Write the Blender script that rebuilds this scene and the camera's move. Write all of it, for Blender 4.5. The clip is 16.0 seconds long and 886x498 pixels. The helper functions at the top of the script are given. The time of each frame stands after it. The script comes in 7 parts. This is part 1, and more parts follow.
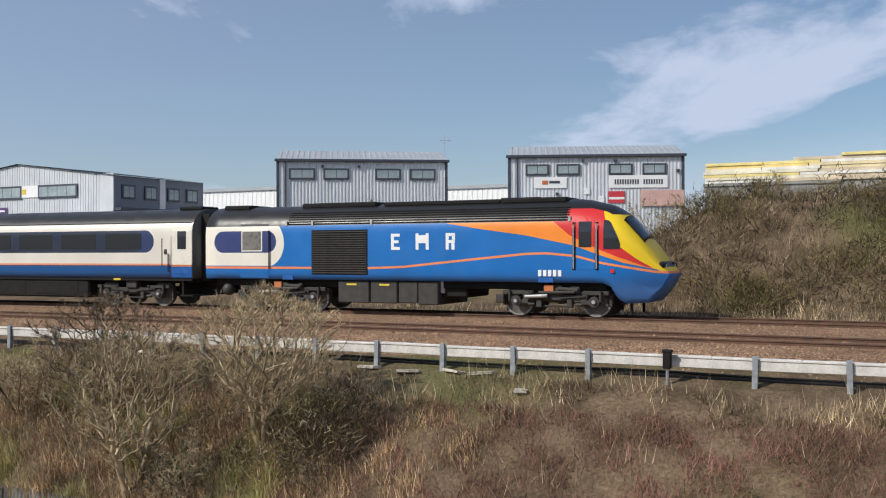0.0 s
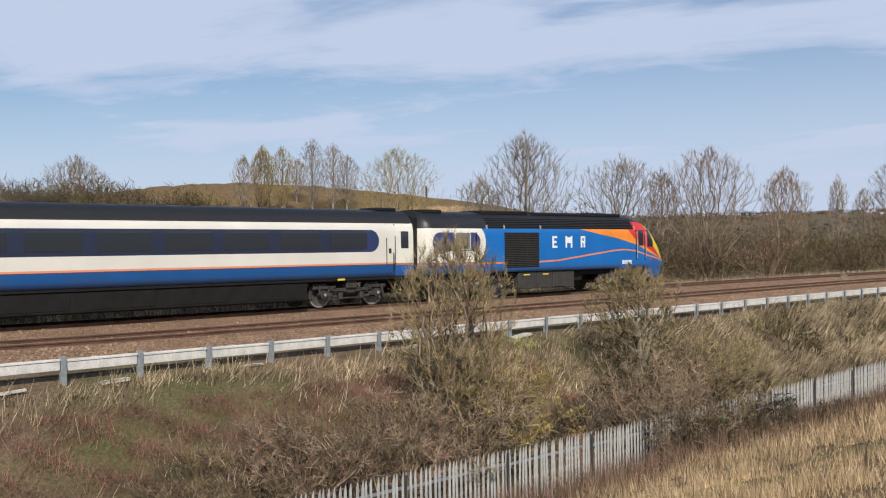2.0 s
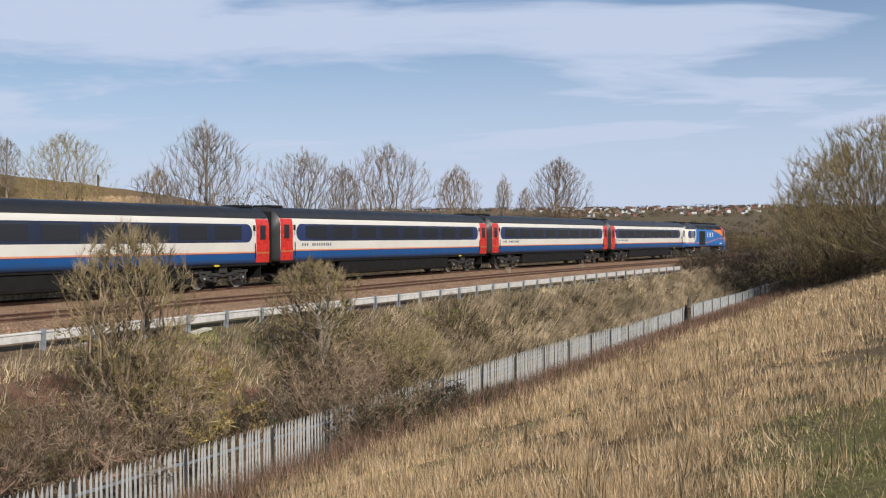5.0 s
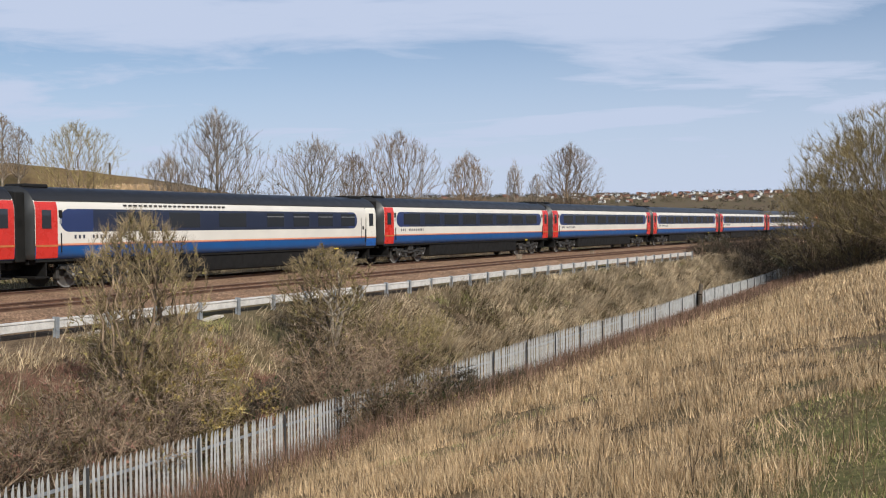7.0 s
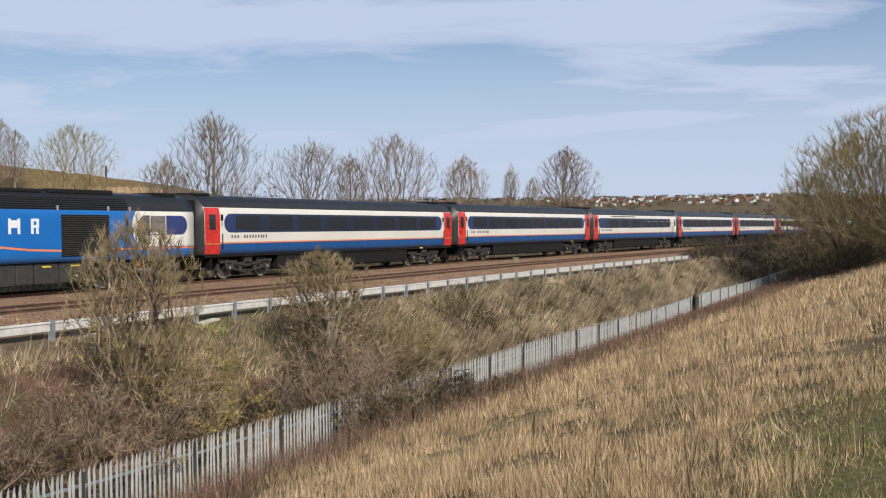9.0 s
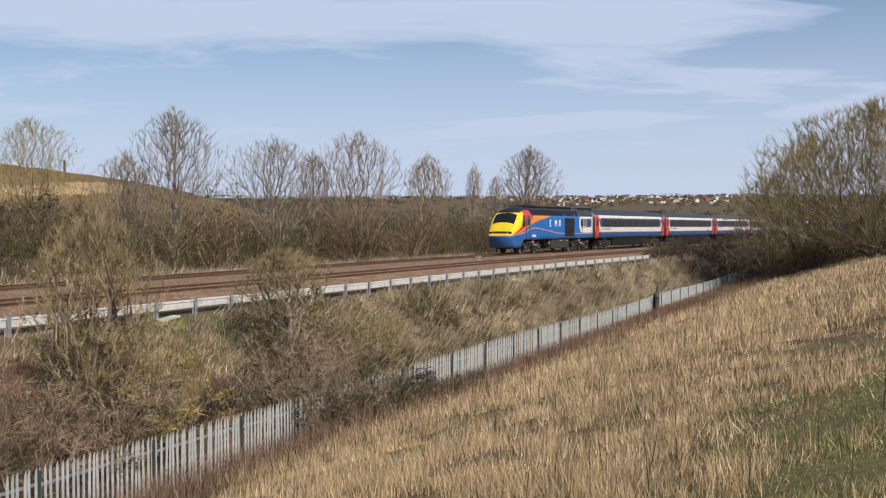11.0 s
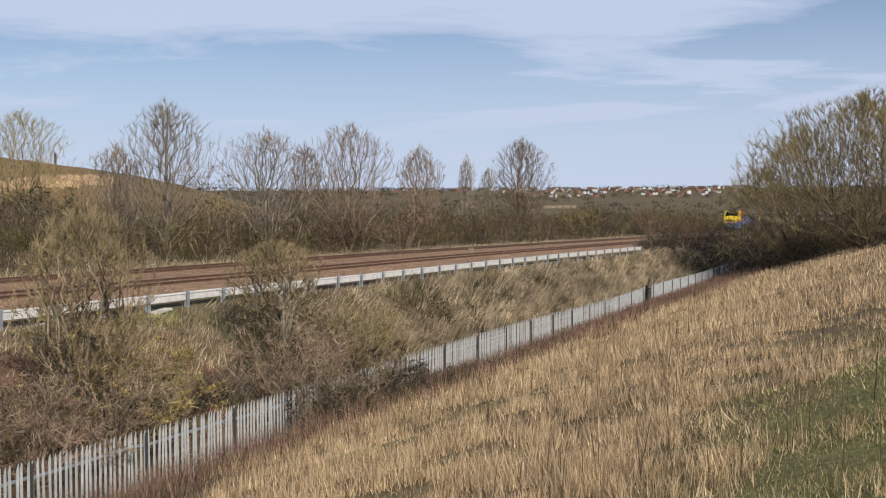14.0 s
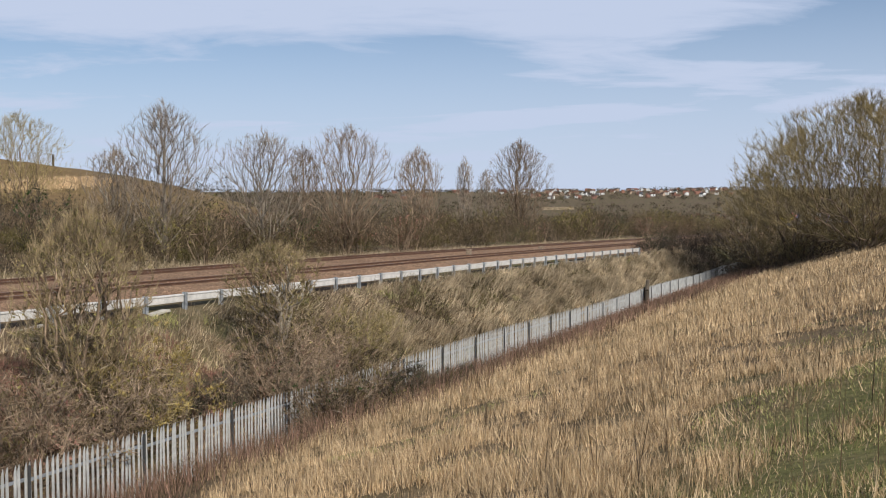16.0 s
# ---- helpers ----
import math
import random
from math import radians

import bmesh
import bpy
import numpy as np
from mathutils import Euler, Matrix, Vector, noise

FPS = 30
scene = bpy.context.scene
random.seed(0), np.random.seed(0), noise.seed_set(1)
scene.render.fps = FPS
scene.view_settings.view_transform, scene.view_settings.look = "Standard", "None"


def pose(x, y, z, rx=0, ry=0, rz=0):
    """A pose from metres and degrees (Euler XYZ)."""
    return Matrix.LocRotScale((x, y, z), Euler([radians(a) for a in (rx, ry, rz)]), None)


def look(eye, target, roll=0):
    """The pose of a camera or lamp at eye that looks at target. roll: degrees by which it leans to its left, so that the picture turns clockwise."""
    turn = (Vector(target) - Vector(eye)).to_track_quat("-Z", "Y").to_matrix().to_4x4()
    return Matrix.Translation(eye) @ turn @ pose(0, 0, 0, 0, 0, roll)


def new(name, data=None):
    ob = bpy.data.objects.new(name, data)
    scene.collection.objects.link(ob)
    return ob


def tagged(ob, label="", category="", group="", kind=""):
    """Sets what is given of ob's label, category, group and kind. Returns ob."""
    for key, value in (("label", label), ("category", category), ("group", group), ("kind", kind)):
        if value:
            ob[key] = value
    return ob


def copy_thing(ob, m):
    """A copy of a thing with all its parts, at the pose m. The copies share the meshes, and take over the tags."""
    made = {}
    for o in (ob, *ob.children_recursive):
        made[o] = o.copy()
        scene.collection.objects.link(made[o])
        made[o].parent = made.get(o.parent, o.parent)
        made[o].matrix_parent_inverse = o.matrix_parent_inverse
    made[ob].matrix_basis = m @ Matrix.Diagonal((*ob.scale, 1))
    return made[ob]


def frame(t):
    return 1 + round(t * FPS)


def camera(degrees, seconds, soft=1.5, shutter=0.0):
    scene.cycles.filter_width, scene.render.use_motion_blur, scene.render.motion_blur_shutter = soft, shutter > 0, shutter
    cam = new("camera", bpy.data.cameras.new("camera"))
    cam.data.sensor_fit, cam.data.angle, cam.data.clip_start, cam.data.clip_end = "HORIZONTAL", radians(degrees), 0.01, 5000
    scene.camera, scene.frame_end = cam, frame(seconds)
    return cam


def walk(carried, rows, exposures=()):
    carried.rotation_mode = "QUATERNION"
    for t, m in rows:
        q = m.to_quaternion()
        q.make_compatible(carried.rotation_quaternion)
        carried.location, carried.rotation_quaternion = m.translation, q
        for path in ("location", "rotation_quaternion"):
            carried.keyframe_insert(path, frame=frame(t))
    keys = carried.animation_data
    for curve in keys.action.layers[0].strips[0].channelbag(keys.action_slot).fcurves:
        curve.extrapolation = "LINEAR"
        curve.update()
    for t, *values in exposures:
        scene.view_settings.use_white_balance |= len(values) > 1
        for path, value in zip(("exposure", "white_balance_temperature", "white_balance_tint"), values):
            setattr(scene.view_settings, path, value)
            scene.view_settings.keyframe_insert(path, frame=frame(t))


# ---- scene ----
# ---------------------------------------------------------------- camera
# yaw, pitch, roll by time; the eye stands on the grass hill, rail level is z = 0
EYE = (0.0, 0.0, 2.095)
VIEW = [
    (0.0, 26.51, 0.15, 0.18), (0.5, 5.85, 0.94, 0.08), (1.0, -14.93, 0.78, 1.21), (1.5, -32.56, 0.26, 1.69), (2.0, -45.02, 0.01, 0.77),
    (2.5, -53.01, 0.07, -0.21), (3.0, -57.85, -0.28, -0.28), (3.5, -61.02, -0.34, -0.29), (4.0, -63.10, 0.12, 0.02), (6.5, -62.96, -1.36, 0.61),
    (7.0, -62.75, -1.33, 0.58), (7.5, -62.56, -1.24, 0.44), (8.0, -62.49, -1.17, 0.50), (8.5, -62.62, -1.15, 0.53), (11.0, -65.10, -1.26, 0.10),
    (11.5, -65.45, -1.38, -0.03), (12.0, -65.45, -1.48, -0.03), (12.5, -65.51, -1.55, 0.09), (13.0, -65.44, -1.62, -0.04), (13.5, -65.43, -1.71, 0.16),
    (14.0, -65.54, -1.73, 0.21), (14.5, -65.70, -1.69, 0.24), (15.0, -65.75, -1.61, 0.27), (15.5, -65.73, -1.58, 0.25), (16.0, -65.66, -1.64, 0.21)]
cam = camera(48.47, 16.0, 1.15)
walk(cam, [(t, pose(*EYE, 90 + p, r, y)) for t, y, p, r in VIEW])

# ---------------------------------------------------------------- light
SUN_AZ, SUN_EL = 218.0, 38.0   # compass-like: degrees from +y, clockwise
world = bpy.data.worlds.new("sky")
scene.world = world
world.use_nodes = True


def build_sky():
    nt = world.node_tree
    nt.nodes.clear()
    N, L = nt.nodes.new, nt.links.new
    out, bg = N("ShaderNodeOutputWorld"), N("ShaderNodeBackground")
    sky = N("ShaderNodeTexSky")
    sky.sky_type, sky.sun_disc = "NISHITA", False
    sky.sun_elevation, sky.sun_rotation = radians(SUN_EL), radians(SUN_AZ)
    sky.altitude, sky.air_density, sky.dust_density, sky.ozone_density = 50, 1.0, 0.35, 3.5
    geo = N("ShaderNodeTexCoord")
    sep = N("ShaderNodeSeparateXYZ")
    L(geo.outputs["Generated"], sep.inputs[0])
    # the cloud sheet is flat and far above: directions are laid onto a plane
    zc = N("ShaderNodeMath"); zc.operation = "MAXIMUM"; zc.inputs[1].default_value = 0.0
    L(sep.outputs[2], zc.inputs[0])
    za = N("ShaderNodeMath"); za.operation = "ADD"; za.inputs[1].default_value = 0.10
    L(zc.outputs[0], za.inputs[0])
    inv = N("ShaderNodeMath"); inv.operation = "DIVIDE"; inv.inputs[0].default_value = 1.0
    L(za.outputs[0], inv.inputs[1])
    sc = N("ShaderNodeVectorMath"); sc.operation = "SCALE"
    L(geo.outputs["Generated"], sc.inputs[0]); L(inv.outputs[0], sc.inputs["Scale"])
    mp = N("ShaderNodeMapping")
    # streaks drawn out along one heading
    mp.vector_type = "TEXTURE"
    mp.inputs["Rotation"].default_value = (0, 0, radians(115))
    mp.inputs["Scale"].default_value = (4.2, 2.3, 1000.0)
    mp.inputs["Location"].default_value = (-4.3, 6.2, 0.0)
    L(sc.outputs[0], mp.inputs["Vector"])
    wob = N("ShaderNodeTexNoise")
    wob.inputs["Scale"].default_value, wob.inputs["Detail"].default_value = 1.3, 4
    L(mp.outputs[0], wob.inputs["Vector"])
    add = N("ShaderNodeVectorMath"); add.operation = "MULTIPLY_ADD"
    add.inputs[1].default_value = (0.5, 0.5, 0.5)
    L(wob.outputs["Color"], add.inputs[0]); L(mp.outputs[0], add.inputs[2])
    n1 = N("ShaderNodeTexNoise")
    n1.inputs["Scale"].default_value, n1.inputs["Detail"].default_value, n1.inputs["Roughness"].default_value = 2.1, 10, 0.58
    L(add.outputs[0], n1.inputs["Vector"])
    ramp = N("ShaderNodeMapRange")
    ramp.interpolation_type = "SMOOTHSTEP"
    ramp.inputs["From Min"].default_value, ramp.inputs["From Max"].default_value = 0.42, 0.59
    ramp.inputs["To Max"].default_value = 0.95
    # the sheet thickens towards +x
    cov = N("ShaderNodeMath"); cov.operation = "MULTIPLY_ADD"
    cov.inputs[1].default_value, cov.inputs[2].default_value = 0.15, -0.015
    L(sep.outputs[0], cov.inputs[0])
    top = N("ShaderNodeMath"); top.operation = "MINIMUM"; top.inputs[1].default_value = 0.012
    L(cov.outputs[0], top.inputs[0])
    tot = N("ShaderNodeMath"); tot.operation = "ADD"
    L(n1.outputs["Fac"], tot.inputs[0]); L(top.outputs[0], tot.inputs[1])
    L(tot.outputs[0], ramp.inputs["Value"])
    # thin haze along the horizon
    hx = N("ShaderNodeMath"); hx.operation = "MULTIPLY_ADD"
    hx.use_clamp = True
    hx.inputs[1].default_value, hx.inputs[2].default_value = 0.14, 0.165
    L(sep.outputs[0], hx.inputs[0])
    hz = N("ShaderNodeMapRange")
    hz.interpolation_type = "SMOOTHSTEP"
    hz.inputs["From Min"].default_value = 0.0
    hz.inputs["To Min"].default_value, hz.inputs["To Max"].default_value = 0.96, 0.0
    L(sep.outputs[2], hz.inputs["Value"]); L(hx.outputs[0], hz.inputs["From Max"])
    mx = N("ShaderNodeMath"); mx.operation = "MAXIMUM"
    L(ramp.outputs[0], mx.inputs[0]); L(hz.outputs[0], mx.inputs[1])
    # a thin even veil on the side away from the sheet
    veil = N("ShaderNodeMath"); veil.operation = "MULTIPLY_ADD"; veil.use_clamp = True
    veil.inputs[1].default_value, veil.inputs[2].default_value = -0.24, 0.12
    L(sep.outputs[0], veil.inputs[0])
    mv = N("ShaderNodeMath"); mv.operation = "MAXIMUM"
    L(mx.outputs[0], mv.inputs[0]); L(veil.outputs[0], mv.inputs[1])
    mix = N("ShaderNodeMixRGB")
    mix.inputs["Color2"].default_value = (6.9, 7.5, 9.2, 1)
    L(mv.outputs[0], mix.inputs["Fac"]); L(sky.outputs[0], mix.inputs["Color1"])
    bg.inputs["Strength"].default_value = 0.096
    L(mix.outputs[0], bg.inputs["Color"]); L(bg.outputs[0], out.inputs[0])


build_sky()
sun = new("sun", bpy.data.lights.new("sun", "SUN"))
sun.data.energy, sun.data.angle, sun.data.color = 4.7, radians(0.6), (1.0, 0.915, 0.79)
_a, _e = radians(SUN_AZ), radians(SUN_EL)
SUN_DIR = Vector((math.sin(_a) * math.cos(_e), math.cos(_a) * math.cos(_e), math.sin(_e)))
sun.matrix_world = look(SUN_DIR * 100, (0, 0, 0))
scene.view_settings.exposure = -0.2
scene.view_settings.use_white_balance = True
scene.view_settings.white_balance_temperature = 6150
scene.view_settings.white_balance_tint = 8.0


# ---------------------------------------------------------------- materials
class Ex:
    """A number in a shader, with plain arithmetic."""
    def __init__(self, nt, s):
        self.nt, self.s = nt, s

    def op(self, kind, *others):
        n = self.nt.nodes.new("ShaderNodeMath")
        n.operation = kind
        for i, o in enumerate((self, *others)):
            if isinstance(o, Ex):
                self.nt.links.new(o.s, n.inputs[i])
            else:
                n.inputs[i].default_value = o
        return Ex(self.nt, n.outputs[0])

    def __add__(self, o): return self.op("ADD", o)
    def __sub__(self, o): return self.op("SUBTRACT", o)
    def __mul__(self, o): return self.op("MULTIPLY", o)
    def gt(self, o): return self.op("GREATER_THAN", o)
    def lt(self, o): return self.op("LESS_THAN", o)
    def mx(self, o): return self.op("MAXIMUM", o)
    def mn(self, o): return self.op("MINIMUM", o)
    def ab(self): return self.op("ABSOLUTE")

    def within(self, a, b): return self.gt(a) * self.lt(b)


def through_points(u, pts):
    """A broken line through (u, z) points."""
    z, last = None, 0.0
    for (a, za), (b, zb) in zip(pts, pts[1:]):
        slope = (zb - za) / (b - a)
        term = (u - a).mx(0.0) * (slope - last)
        z = term + pts[0][1] if z is None else z + term
        last = slope
    return z


class Mat:
    """A node material with a Principled surface."""
    def __init__(self, name, colour=(0.5, 0.5, 0.5), rough=0.6, metal=0.0, spec=0.5):
        self.m = bpy.data.materials.new(name)
        self.m.use_nodes = True
        self.nt = self.m.node_tree
        self.b = self.nt.nodes["Principled BSDF"]
        self.b.inputs["Base Color"].default_value = (*colour, 1)
        self.b.inputs["Roughness"].default_value = rough
        self.b.inputs["Metallic"].default_value = metal
        self.b.inputs["Specular IOR Level"].default_value = spec
        self.col = None

    def node(self, kind): return self.nt.nodes.new(kind)
    def link(self, a, b): self.nt.links.new(a, b)

    def coords(self, kind="Object"):
        t = self.node("ShaderNodeTexCoord")
        return t.outputs[kind]

    def xyz(self, kind="Object"):
        s = self.node("ShaderNodeSeparateXYZ")
        self.link(self.coords(kind), s.inputs[0])
        return [Ex(self.nt, o) for o in s.outputs]

    def place(self):
        g = self.node("ShaderNodeNewGeometry")
        return g.outputs["Position"]

    def noise(self, scale, detail=4, rough=0.55, vec=None, stretch=None):
        n = self.node("ShaderNodeTexNoise")
        n.inputs["Scale"].default_value, n.inputs["Detail"].default_value, n.inputs["Roughness"].default_value = scale, detail, rough
        v = vec or self.coords()
        if stretch:
            mp = self.node("ShaderNodeMapping")
            mp.inputs["Scale"].default_value = stretch
            self.link(v, mp.inputs["Vector"])
            v = mp.outputs[0]
        self.link(v, n.inputs["Vector"])
        return Ex(self.nt, n.outputs["Fac"])

    def ramp(self, e, a, b, lo=0.0, hi=1.0):
        n = self.node("ShaderNodeMapRange")
        n.inputs["From Min"].default_value, n.inputs["From Max"].default_value = a, b
        n.inputs["To Min"].default_value, n.inputs["To Max"].default_value = lo, hi
        self.link(e.s, n.inputs["Value"])
        return Ex(self.nt, n.outputs[0])

    def mix(self, fac, c2, c1=None, kind="MIX"):
        """Lays c2 over what there is, by fac."""
        n = self.node("ShaderNodeMixRGB")
        n.blend_type = kind
        if isinstance(fac, Ex): self.link(fac.s, n.inputs["Fac"])
        else: n.inputs["Fac"].default_value = fac
        for sock, c in ((n.inputs["Color1"], c1 if c1 is not None else self.col), (n.inputs["Color2"], c2)):
            if c is None:
                sock.default_value = self.b.inputs["Base Color"].default_value
            elif isinstance(c, tuple):
                sock.default_value = (*c, 1)
            else:
                self.link(c, sock)
        self.col = n.outputs["Color"]
        self.link(self.col, self.b.inputs["Base Color"])
        return self

    def value(self, e, lo, hi):
        """Multiplies the colour by a grey from lo to hi."""
        g = self.ramp(e, 0.3, 0.7, lo, hi)
        c = self.node("ShaderNodeCombineXYZ")
        for i in range(3): self.link(g.s, c.inputs[i])
        return self.mix(1.0, c.outputs[0], kind="MULTIPLY")

    def rand(self):
        n = self.node("ShaderNodeObjectInfo")
        return Ex(self.nt, n.outputs["Random"])

    def island(self):
        n = self.node("ShaderNodeNewGeometry")
        return Ex(self.nt, n.outputs["Random Per Island"])

    def bump(self, e, strength=0.3, dist=0.02):
        n = self.node("ShaderNodeBump")
        n.inputs["Strength"].default_value, n.inputs["Distance"].default_value = strength, dist
        self.link(e.s, n.inputs["Height"])
        self.link(n.outputs[0], self.b.inputs["Normal"])
        return self

    def rough(self, e, lo, hi):
        self.link(self.ramp(e, 0.3, 0.7, lo, hi).s, self.b.inputs["Roughness"])
        return self


def simple(name, colour, rough=0.6, metal=0.0, wear=0.25, scale=6.0, spec=0.5):
    k = Mat(name, colour, rough, metal, spec)
    k.mix(0.0, colour, colour)
    k.value(k.noise(scale, 6), 1 - wear, 1 + wear * 0.6)
    k.value(k.noise(scale * 9, 3), 1 - wear * 0.4, 1 + wear * 0.3)
    k.rough(k.noise(scale * 2, 3), max(rough - 0.12, 0.05), min(rough + 0.12, 1))
    return k.m


def foliage(name, a, b, rough=0.85, clump=2.0, lo=0.55, hi=1.38):
    """Stems, blades and buds: each island takes its own tone."""
    k = Mat(name, a, rough, spec=0.2)
    k.mix(k.ramp(k.island(), 0, 1), b, a)
    k.value(k.noise(0.35, 3, vec=k.place()), 0.72, 1.2)
    k.value(k.noise(clump, 2, vec=k.place()), lo, hi)
    k.value(k.rand(), 0.85, 1.12)
    return k.m


def ground_material():
    k = Mat("ground_turf", (0.19, 0.15, 0.085), 0.95, spec=0.1)
    p = k.place()
    big, mid, fine = k.noise(0.12, 5, vec=p), k.noise(0.9, 6, vec=p), k.noise(14, 5, vec=p)
    sep = k.node("ShaderNodeSeparateXYZ")
    k.link(p, sep.inputs[0])
    x, y, z = [Ex(k.nt, o) for o in sep.outputs]
    k.mix(k.ramp(mid, 0.42, 0.62), (0.095, 0.068, 0.043), (0.18, 0.128, 0.082))
    k.mix(k.ramp(big, 0.5, 0.62, 0, 0.7), (0.11, 0.115, 0.042))
    # thatch of old straw over the hill, and short green turf where it is grazed
    k.mix(k.ramp(y, 11.5, 12.6, 0.75, 0.0) * k.ramp(mid, 0.35, 0.6, 1.0, 0.35), (0.18, 0.125, 0.066))
    turf = (y * -1.0) - x * 0.33 + 4.3 + (k.noise(0.55, 4, vec=p) - 0.5) * 5.0
    k.mix(k.ramp(turf, -0.9, 0.9, 0.0, 0.85) * k.ramp(k.noise(2.6, 5, vec=p), 0.3, 0.65, 0.45, 1.0), (0.135, 0.14, 0.042))
    # dry russet grass on the mound beyond the line
    k.mix(k.ramp(y, 70, 95) * k.ramp(z, 1.0, 4.0) * k.ramp(mid, 0.3, 0.6, 0.95, 0.6) * y.lt(420) * x.lt(215), (0.205, 0.135, 0.062))
    k.value(fine, 0.6, 1.35)
    k.bump(fine, 0.45, 0.05)
    return k.m


def ballast_material():
    k = Mat("ballast_stone", (0.33, 0.24, 0.17), 0.95, spec=0.15)
    p = k.place()
    v = k.node("ShaderNodeTexVoronoi")
    v.inputs["Scale"].default_value = 17
    k.link(p, v.inputs["Vector"])
    c = k.node("ShaderNodeSeparateXYZ")
    k.link(v.outputs["Color"], c.inputs[0])
    k.mix(Ex(k.nt, c.outputs[0]), (0.19, 0.115, 0.072), (0.43, 0.275, 0.17))
    k.value(k.noise(0.5, 5, vec=p), 0.78, 1.15)
    d = Ex(k.nt, v.outputs["Distance"])
    k.value(d, 1.2, 0.75)
    k.bump(d, 0.9, -0.05)
    return k.m


M = {}


def make_materials():
    M["ground"] = ground_material()
    M["ballast"] = ballast_material()
    M["stone"] = foliage("loose_ballast", (0.40, 0.255, 0.16), (0.22, 0.135, 0.085), 0.95)
    M["rail"] = simple("rusty_rail", (0.13, 0.068, 0.042), 0.75, 0.0, 0.4, 3)
    M["rail_top"] = simple("worn_rail_head", (0.20, 0.17, 0.15), 0.4, 0.9, 0.2, 3)
    M["concrete"] = simple("pale_trough", (0.68, 0.645, 0.60), 0.85, 0, 0.3, 2.5)
    M["slab"] = simple("broken_slab", (0.55, 0.50, 0.42), 0.9, 0, 0.3, 5)
    M["buff"] = simple("weathered_buff_block", (0.34, 0.26, 0.18), 0.9, 0, 0.3, 5)
    M["steel"] = simple("galvanised_post", (0.40, 0.42, 0.44), 0.5, 0.45, 0.25, 6)
    M["pale"] = simple("galvanised_pale", (0.46, 0.455, 0.44), 0.6, 0.2, 0.3, 3)
    M["dark_cable"] = simple("black_cable", (0.025, 0.024, 0.023), 0.7, 0, 0.3, 5)
    M["black"] = simple("dark_underframe", (0.014, 0.013, 0.012), 0.75, 0, 0.4, 3, 0.25)
    M["frame_grey"] = simple("grimy_frame", (0.045, 0.041, 0.037), 0.7, 0, 0.4, 4)
    M["wheel"] = simple("worn_wheel_steel", (0.13, 0.12, 0.11), 0.5, 0.4, 0.3, 4)
    M["orange_box"] = simple("orange_axle_cover", (0.55, 0.17, 0.05), 0.6, 0, 0.2, 4)
    M["dull_pane"] = simple("dull_grey_pane", (0.19, 0.18, 0.165), 0.3, 0, 0.25, 3)
    M["tyre"] = simple("polished_tyre_rim", (0.27, 0.26, 0.245), 0.45, 0.1, 0.2, 5)
    M["silver"] = simple("plain_silver", (0.55, 0.55, 0.55), 0.4, 0.6, 0.2, 6)
    M["roof"] = simple("sooty_roof", (0.016, 0.015, 0.015), 0.8, 0, 0.35, 1.5, 0.2)
    M["red"] = simple("red_door_paint", (0.60, 0.035, 0.025), 0.3, 0, 0.12, 1.5)
    M["white_paint"] = simple("cream_white_paint", (0.80, 0.755, 0.655), 0.3, 0, 0.08, 1.2)
    M["mark_white"] = simple("white_lettering", (0.85, 0.85, 0.84), 0.4, 0, 0.05, 3)
    M["mark_dark"] = simple("dark_lettering", (0.05, 0.05, 0.07), 0.5, 0, 0.1, 3)
    M["yellow"] = simple("yellow_label", (0.75, 0.55, 0.05), 0.5, 0, 0.1, 3)
    g = Mat("tinted_glass", (0.030, 0.034, 0.042), 0.10, 0, 0.6)
    M["glass"] = g.m
    M["twig"] = foliage("brown_twigs", (0.40, 0.29, 0.195), (0.17, 0.12, 0.08))
    M["twig_grey"] = foliage("grey_twigs", (0.46, 0.37, 0.28), (0.20, 0.15, 0.11))
    M["twig_olive"] = foliage("olive_twigs", (0.47, 0.37, 0.17), (0.21, 0.16, 0.075))
    M["twig_mixed"] = foliage("olive_brown_twigs", (0.41, 0.315, 0.18), (0.18, 0.13, 0.075))
    M["twig_dark"] = foliage("dark_twigs", (0.13, 0.10, 0.07), (0.075, 0.06, 0.045))
    M["bark"] = foliage("pale_bark", (0.36, 0.31, 0.24), (0.27, 0.22, 0.17))
    M["bud"] = foliage("yellow_green_buds", (0.31, 0.255, 0.09), (0.19, 0.165, 0.06))
    M["gold"] = foliage("golden_dead_leaves", (0.36, 0.265, 0.085), (0.22, 0.16, 0.05))
    M["bramble_stem"] = foliage("brown_red_stems", (0.36, 0.215, 0.155), (0.20, 0.12, 0.085))
    M["leaf"] = foliage("dark_green_leaves", (0.06, 0.085, 0.025), (0.03, 0.05, 0.015))
    M["bramble"] = foliage("red_brown_bramble", (0.43, 0.225, 0.165), (0.20, 0.10, 0.075), clump=0.7, lo=0.78, hi=1.15)
    M["thicket"] = foliage("brown_thicket", (0.165, 0.112, 0.062), (0.042, 0.029, 0.018), clump=1.1)
    M["thicket_olive"] = foliage("olive_thicket", (0.18, 0.145, 0.052), (0.045, 0.040, 0.016), clump=1.1)
    M["thicket_grey"] = foliage("grey_thicket", (0.18, 0.130, 0.082), (0.06, 0.044, 0.028), clump=1.1)
    # this dark tone also carries the shade inside bushes and under the willows
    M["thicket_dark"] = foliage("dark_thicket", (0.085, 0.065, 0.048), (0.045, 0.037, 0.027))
    M["straw"] = foliage("dry_straw_grass", (0.90, 0.67, 0.41), (0.33, 0.21, 0.10), clump=3.2)
